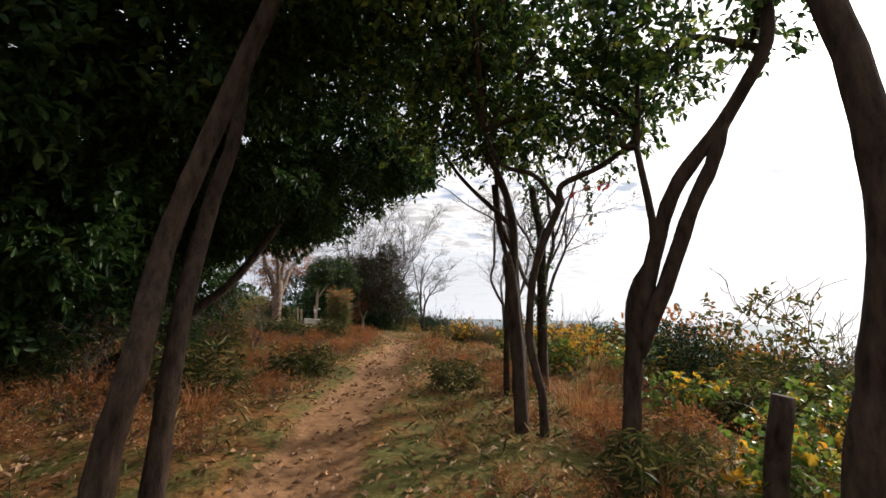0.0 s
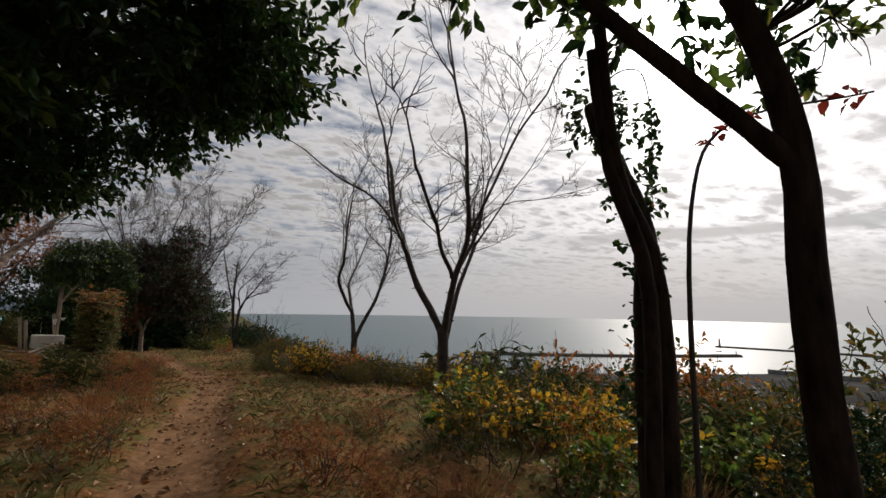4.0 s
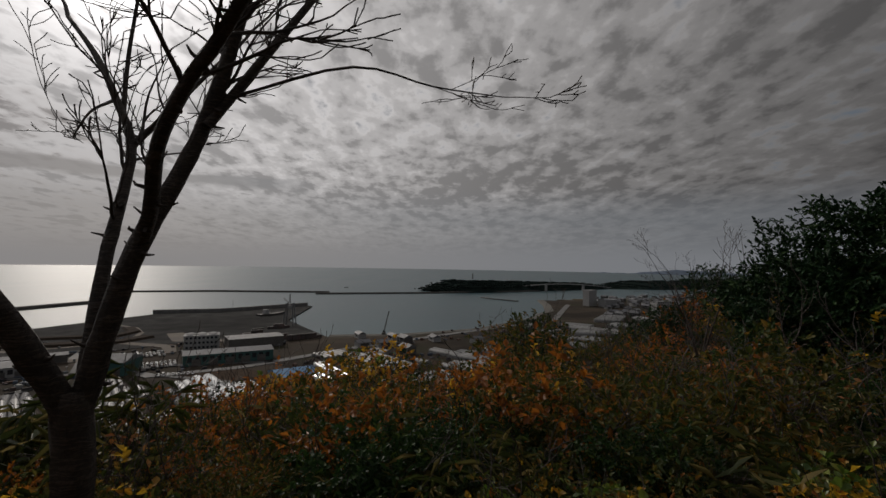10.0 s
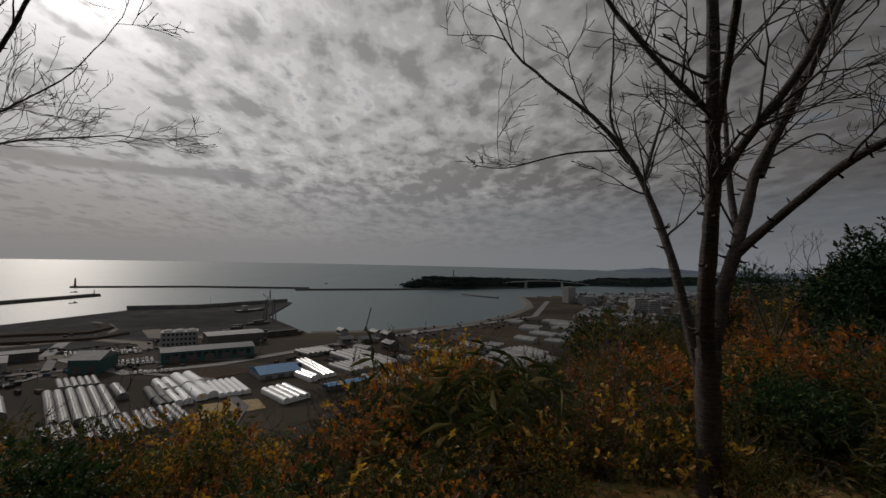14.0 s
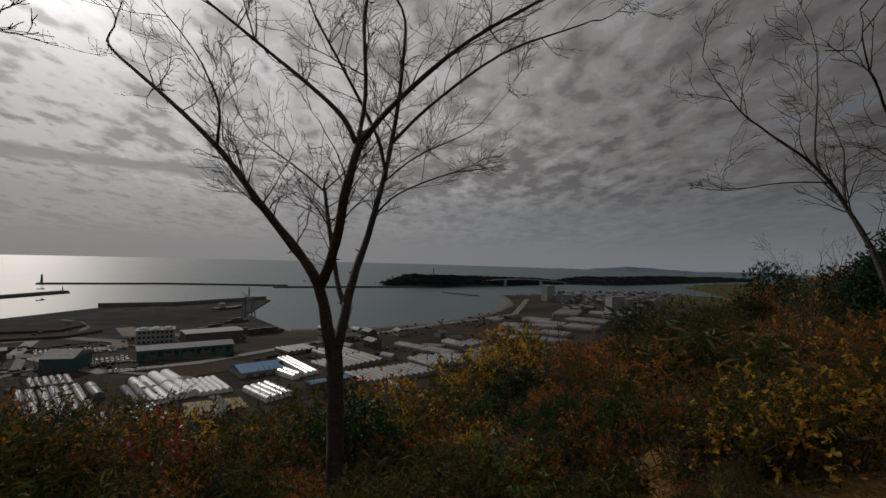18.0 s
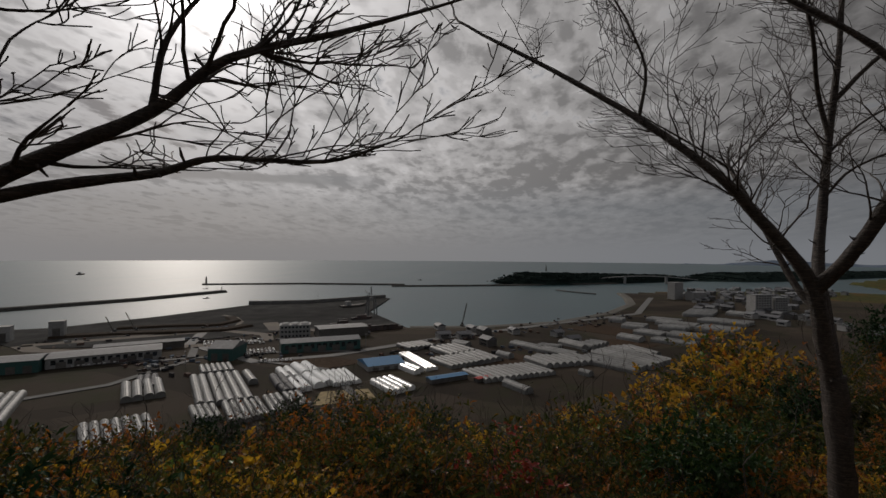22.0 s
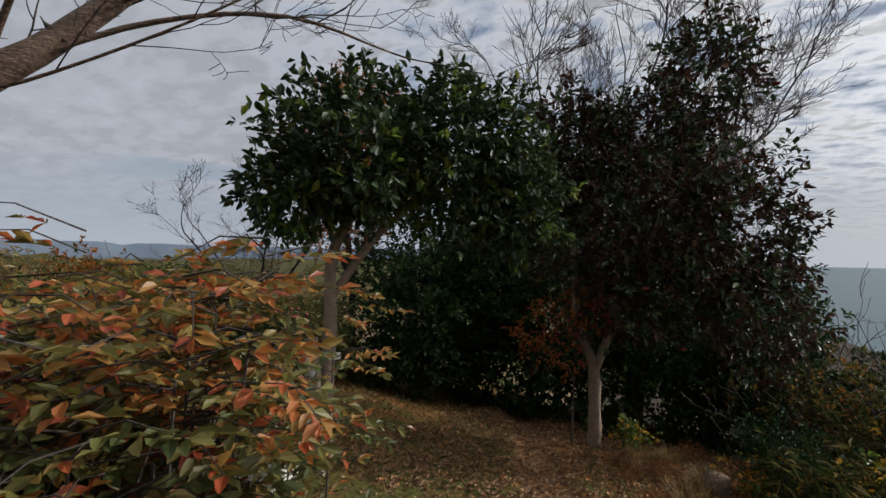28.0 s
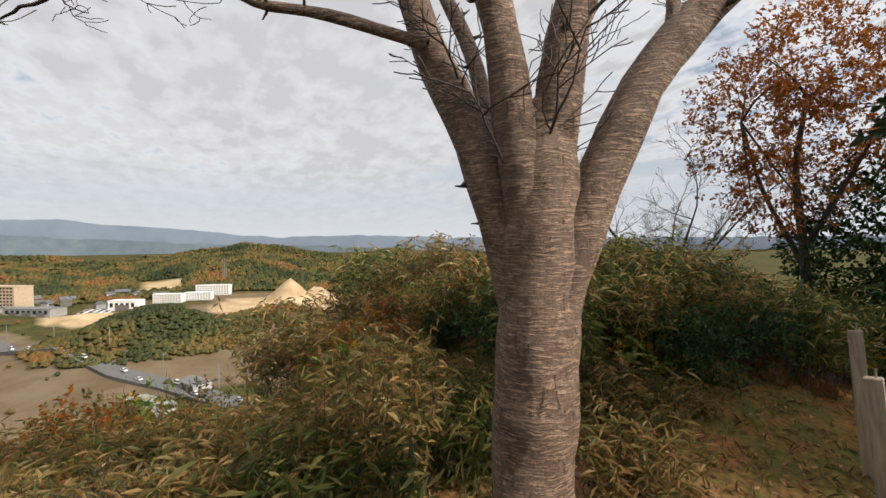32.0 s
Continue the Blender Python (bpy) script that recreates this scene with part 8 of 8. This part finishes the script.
bridge = thing("bridge", "pale arched road bridge to the cape", "bridge", at=pose(1370, -320, -78))
V, F = [], []
line = [(1330 + 4 * k, -170 - 28 * k, -66 + 9 * math.sin(math.pi * k / 10)) for k in range(11)]
for k, p in enumerate(line):
    V += [(p[0] - 5, p[1], p[2]), (p[0] + 5, p[1], p[2]), (p[0] + 5, p[1], p[2] + 2.0), (p[0] - 5, p[1], p[2] + 2.0)]
    if k:
        b = (k - 1) * 4
        F += [(b + i, b + (i + 1) % 4, b + (i + 1) % 4 + 4, b + i + 4) for i in range(4)]
piece("deck", V, F, PALE_WALL, bridge, smooth=False)
for k in (3, 7):
    x, y, z = line[k]
    part("pier", boxed(x, y, (z - 84) / 2, 6, 6, z + 84), PALE_WALL, bridge)

# ---- the inland valley ----
def inland(x, y, dz=0.0):
    return z_at(x, y) + dz


shed("hotel_block", "large tan hotel block with many balconies", -552, -200, 62, 44, 18, 24, TAN_WALL, TAN_WALL, 0, 0, "building", inland(-545, -186), windows=12, storeys=8)
shed("hotel_wing", "low glazed annex beside the tan hotel", -500, -158, 62, 44, 16, 7, PALE_WALL, GREY_ROOF, 0.05, 3, "building", inland(-500, -158), windows=8)
shed("apartment_block", "long white apartment block on the valley edge", -556, -66, 75, 28, 10, 9, WHITE_WALL, WHITE_WALL, 0, 0, "building", inland(-556, -66), windows=10, storeys=5)
shed("apartment_block", "long white apartment block on the valley edge", -560, -38, 80, 26, 10, 8, WHITE_WALL, WHITE_WALL, 0, 0, "building", inland(-560, -36), windows=9, storeys=4)
shed("apartment_block", "long white apartment block behind the others", -590, -26, 80, 36, 10, 11, WHITE_WALL, WHITE_WALL, 0, 0, "building", inland(-590, -22), windows=12, storeys=5)
shed("store", "white flat-roofed store beside a car park", -520, -96, 70, 26, 14, 9, WHITE_WALL, WHITE_WALL, 0, 1, "building", inland(-520, -96), windows=5)
shed("farm_shed", "pale green roofed shed by the valley road", -205, -22, 40, 20, 10, 4, PALE_WALL, surface("pale_green_roof", (0.20, 0.22, 0.18), (0.30, 0.31, 0.26), 0.6, 0.6), 0.12, 2, "building", inland(-205, -22))
shed("farm_shed", "small grey shed by the valley road", -228, -8, 30, 12, 8, 4, PALE_WALL, GREY_ROOF, 0.2, 2, "building", inland(-228, -8))
road_pts = [(-420, -165), (-347, -118), (-303, -77), (-262, -44), (-236, -18), (-200, 8), (-150, 30)]
V, F = [], []
for i, (x, y) in enumerate(road_pts):
    q = Vector((road_pts[min(i + 1, 6)][0] - road_pts[max(i - 1, 0)][0], road_pts[min(i + 1, 6)][1] - road_pts[max(i - 1, 0)][1])).normalized()
    for s in (-5.5, 5.5):
        px, py = x - q.y * s, y + q.x * s
        V += [(px, py, inland(x, y) + 1.2), (px, py, inland(x, y) - 4)]
    if i:
        b = (i - 1) * 4
        F += [(b, b + 2, b + 6, b + 4), (b + 1, b, b + 4, b + 5), (b + 2, b + 3, b + 7, b + 6)]
tagged(piece("road", V, F, GREY_ROAD, smooth=False), "pale banked road through the valley", "road", kind="structure")
for k in range(13):
    t = k / 12
    x = float(np.interp(t, np.linspace(0, 1, 7), [p[0] for p in road_pts]))
    y = float(np.interp(t, np.linspace(0, 1, 7), [p[1] for p in road_pts]))
    copy_thing(CARS[k % 3], pose(x + (k % 2) * 2, y + 2 * (-1) ** k, inland(x, y) + 1.35, 0, 0, 32 + 4 * k / 12))
    if k % 2:
        p = thing("power_pole", "slim grey power pole along the valley road", "pole", "poles along the road", pose(x - 8, y + 6, inland(x - 8, y + 6)))
        V, F = [], []
        tube(V, F, [(0, 0, -1), (0, 0, 11)], [0.2, 0.14], 6)
        piece("pole", V, F, GREY_ROOF).parent = p
        part("crossarm", boxed(0, 0, 10, 0.15, 2.2, 0.15), GREY_ROOF).parent = p
rng3 = random.Random(9)
for k in range(46):
    x, y = -500 - 3.0 * (k % 12) + rng3.uniform(-1, 1), -128 + 6.5 * (k // 12)
    copy_thing(CARS[rng3.choice((0, 0, 1, 2))], pose(x, y, inland(x, y) + 0.1, 0, 0, 80))
for k in range(60):
    b, r = radians(rng3.uniform(98, 118)), rng3.uniform(560, 640) if k < 22 else rng3.uniform(1450, 1700)
    x, y = -r * math.sin(b), 18 + r * math.cos(b)
    copy_thing(HOUSES[rng3.randrange(4)], pose(x, y, inland(x, y) - 0.2, 0, 0, rng3.uniform(0, 180)) @ Matrix.Diagonal((1.0, 1.0, 1.0, 1)))
pylon = thing("pylon", "thin steel lattice pylon on the far hill", "pylon", at=pose(-690, -20, inland(-690, -20)))
V, F = [], []
lattice_beam(V, F, (-690, -20, inland(-690, -20)), (-690, -20, inland(-690, -20) + 30), 4, 7, 0.25)
piece("tower", V, F, GREY_ROOF, pylon, smooth=False)


def yard_clutter():
    """Stacks, crates, vehicles and heaps strewn over the harbour yards."""
    rng = np.random.default_rng(12)
    zones = [((300, 420), (440, 330), 40, 30), ((340, 320), (440, 170), 50, 130), ((280, 300), (330, 190), 30, 60), ((330, 120), (470, 60), 40, 90), ((470, 20), (640, -110), 60, 60), ((250, 230), (290, 310), 20, 30), ((330, 60), (420, -40), 60, 24)]
    cube = np.array([(x, y, z) for z in (0, 1) for y in (-0.5, 0.5) for x in (-0.5, 0.5)], float)
    quads = np.array([(0, 1, 3, 2)[::-1], (4, 5, 7, 6), (0, 1, 5, 4), (1, 3, 7, 5), (3, 2, 6, 7), (2, 0, 4, 6)])
    V, F, k = [], [], 0
    for (ax, ay), (bx, by), wide, count in zones:
        s, w = rng.random(count), rng.uniform(-0.5, 0.5, count)
        dx, dy = bx - ax, by - ay
        q = math.hypot(dx, dy)
        turn = math.atan2(dy, dx)
        for a, b in zip(s, w):
            a = round(a * 26) / 26 + rng.normal(0, 0.004)
            x, y = ax + dx * a - dy / q * b * wide, ay + dy * a + dx / q * b * wide
            size = np.array((rng.uniform(1.2, 5.5), rng.uniform(1.0, 2.6), rng.uniform(0.5, 2.2)))
            t = turn + rng.choice((0, math.pi / 2)) + rng.normal(0, 0.06)
            P = cube * size
            V.append(np.stack([x + P[:, 0] * math.cos(t) - P[:, 1] * math.sin(t), y + P[:, 0] * math.sin(t) + P[:, 1] * math.cos(t), FLOOR + P[:, 2]], 1))
            F.append(quads + k)
            k += 8
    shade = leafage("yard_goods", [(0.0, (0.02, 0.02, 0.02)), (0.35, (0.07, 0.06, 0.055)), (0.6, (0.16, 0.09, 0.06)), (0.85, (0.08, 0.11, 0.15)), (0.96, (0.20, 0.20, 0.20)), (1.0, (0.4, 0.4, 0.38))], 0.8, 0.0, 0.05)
    tagged(piece("yard_goods", np.concatenate(V), np.concatenate(F), shade, smooth=False), "stacked goods and machines strewn over the yards", "goods", kind="stuff")


yard_clutter()


def crowns(n):
    """Crowns of distant trees: each its own shade, in drifts of green, olive and rust."""
    at = n.add("TexCoord").outputs["Object"]
    own = n.add("NewGeometry").outputs["Random Per Island"]
    drift = n.noise(n.mapped(at, (1.0, 1.0, 0.3)), 0.016, 5.0, 0.6)
    mixed = n.math("ADD", n.math("MULTIPLY", own, 0.13), n.math("MULTIPLY", drift, 1.1))
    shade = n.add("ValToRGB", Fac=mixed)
    stops = [(0.38, (0.020, 0.030, 0.016)), (0.55, (0.044, 0.050, 0.022)), (0.64, (0.078, 0.070, 0.026)), (0.73, (0.125, 0.082, 0.030)), (0.84, (0.16, 0.062, 0.026))]
    for k, (place, colour) in enumerate(stops):
        e = shade.color_ramp.elements[k] if k < 2 else shade.color_ramp.elements.new(place)
        e.position, e.color = place, (*colour, 1)
    b = n.add("BsdfPrincipled", **{"Base Color": shade.outputs[0], "Roughness": 0.95})
    b.inputs["Specular IOR Level"].default_value = 0.05
    return b.outputs[0]


CROWNS = material("far_crowns", crowns)


def woods():
    """Tree crowns on the valley hills and along the shore, each a small lumpy cone."""
    rng = np.random.default_rng(8)
    n = 60000
    b = np.radians(rng.uniform(55, 135, n))
    r = np.where(rng.random(n) < 0.45, rng.uniform(180, 480, n), rng.uniform(600, 1250, n))
    x, y = -r * np.sin(b), 18 + r * np.cos(b)
    z = height(x, y)
    rise = np.where(r < 520, z + 60.0, z + 63.0)
    clear = (np.hypot((x + 490) / 82, (y - 58) / 76) < 1.05) & (np.hypot(x + 385, y - 34) > 50)
    keep = ((rise > 2.0) | (rng.random(n) < 0.006)) & ~clear & (np.hypot(x + 470, y + 112) > 38) & ~((np.abs(np.degrees(b) - 99.4) < 2.2) & (np.abs(r - 700) < 50))
    x, y, z, r = x[keep], y[keep], z[keep], r[keep]
    m = len(x)
    size = rng.uniform(1.2, 2.9, m) * np.where(r > 520, 1.5, 0.85)
    base = np.array([(0.9, 0, 0.35), (0.3, 0.85, 0.3), (-0.75, 0.5, 0.4), (-0.7, -0.6, 0.3), (0.35, -0.85, 0.38), (0.4, 0.1, 1.0), (-0.25, 0.3, 1.15), (-0.2, -0.4, 0.95), (0, 0, -0.4)])
    faces = np.array([(0, 1, 5), (1, 6, 5), (1, 2, 6), (2, 7, 6), (2, 3, 7), (3, 4, 7), (4, 5, 7), (4, 0, 5), (5, 6, 7), (1, 0, 8), (2, 1, 8), (3, 2, 8), (4, 3, 8), (0, 4, 8)])
    V = base[None] * size[:, None, None] * rng.uniform(0.7, 1.3, (m, 9, 3)) + np.stack([x, y, z + size * 0.3], 1)[:, None]
    F = (faces[None] + (np.arange(m) * 9)[:, None, None]).reshape(-1, 3)
    tagged(piece("far_woods", V.reshape(-1, 3), F, CROWNS, smooth=False), "mixed green and rusty woods on the valley hills", "woods", kind="stuff")


woods()


def cape_trees():
    """Rounded crowns that roughen the outline of the headlands."""
    rng = np.random.default_rng(21)
    C = np.array(CAPES)
    C = C[rng.integers(0, len(C), 9000)] + rng.normal(0, 1, (9000, 3)) * [12, 12, 0.4]
    base = np.array([(0.9, 0, 0.2), (0.3, 0.85, 0.2), (-0.75, 0.5, 0.2), (-0.7, -0.6, 0.2), (0.35, -0.85, 0.2), (0.45, 0.2, 0.9), (-0.4, 0.35, 0.95), (0.0, -0.5, 0.85), (0, 0, -0.6)])
    faces = np.array([(0, 1, 5), (1, 6, 5), (1, 2, 6), (2, 7, 6), (2, 3, 7), (3, 4, 7), (4, 5, 7), (4, 0, 5), (5, 6, 7), (1, 0, 8), (2, 1, 8), (3, 2, 8), (4, 3, 8), (0, 4, 8)])
    size = rng.uniform(1.6, 3.8, len(C))
    V = base[None] * size[:, None, None] * rng.uniform(0.75, 1.25, (len(C), 9, 3)) * [1.3, 1.3, 0.8] + C[:, None]
    F = (faces[None] + (np.arange(len(C)) * 9)[:, None, None]).reshape(-1, 3)
    tagged(piece("cape_woods", V.reshape(-1, 3), F, WOODS, smooth=True), "dark evergreen woods covering the cape", "woods", kind="stuff")


cape_trees()

# ---- scale of the northern half ----
# The plan north of the first cherry tree was drawn too long: draw it in towards the start of the path.
DRAWN_FROM, DRAWN_BY = np.array((1.9, 3.8, 1.8)), 0.79


def drawn_in(P):
    """The true place of points of the plan, and their scale."""
    P = np.asarray(P, float)
    Q = P - DRAWN_FROM
    far = 1 - step(np.hypot(Q[..., 0], Q[..., 1]), 30, 130)
    m = 1 - (1 - DRAWN_BY) * step(P[..., 1], 10.9, 18.0) * far
    return DRAWN_FROM + Q * m[..., None], m


def draw_in_all():
    for ob in list(scene.objects):
        if ob.parent is not None or ob.type not in ("MESH", "EMPTY"):
            continue
        at = ob.matrix_basis.translation
        if ob.type == "MESH" and at.length < 1e-6:
            me = ob.data
            V = np.empty(len(me.vertices) * 3)
            me.vertices.foreach_get("co", V)
            V, _ = drawn_in(V.reshape(-1, 3))
            me.vertices.foreach_set("co", V.ravel())
            me.update()
            continue
        to, m = drawn_in(np.array(at))
        shift = Matrix.Translation(Vector(to)) @ Matrix.Scale(float(m), 4) @ Matrix.Translation(-at)
        ob.matrix_basis = shift @ ob.matrix_basis


draw_in_all()
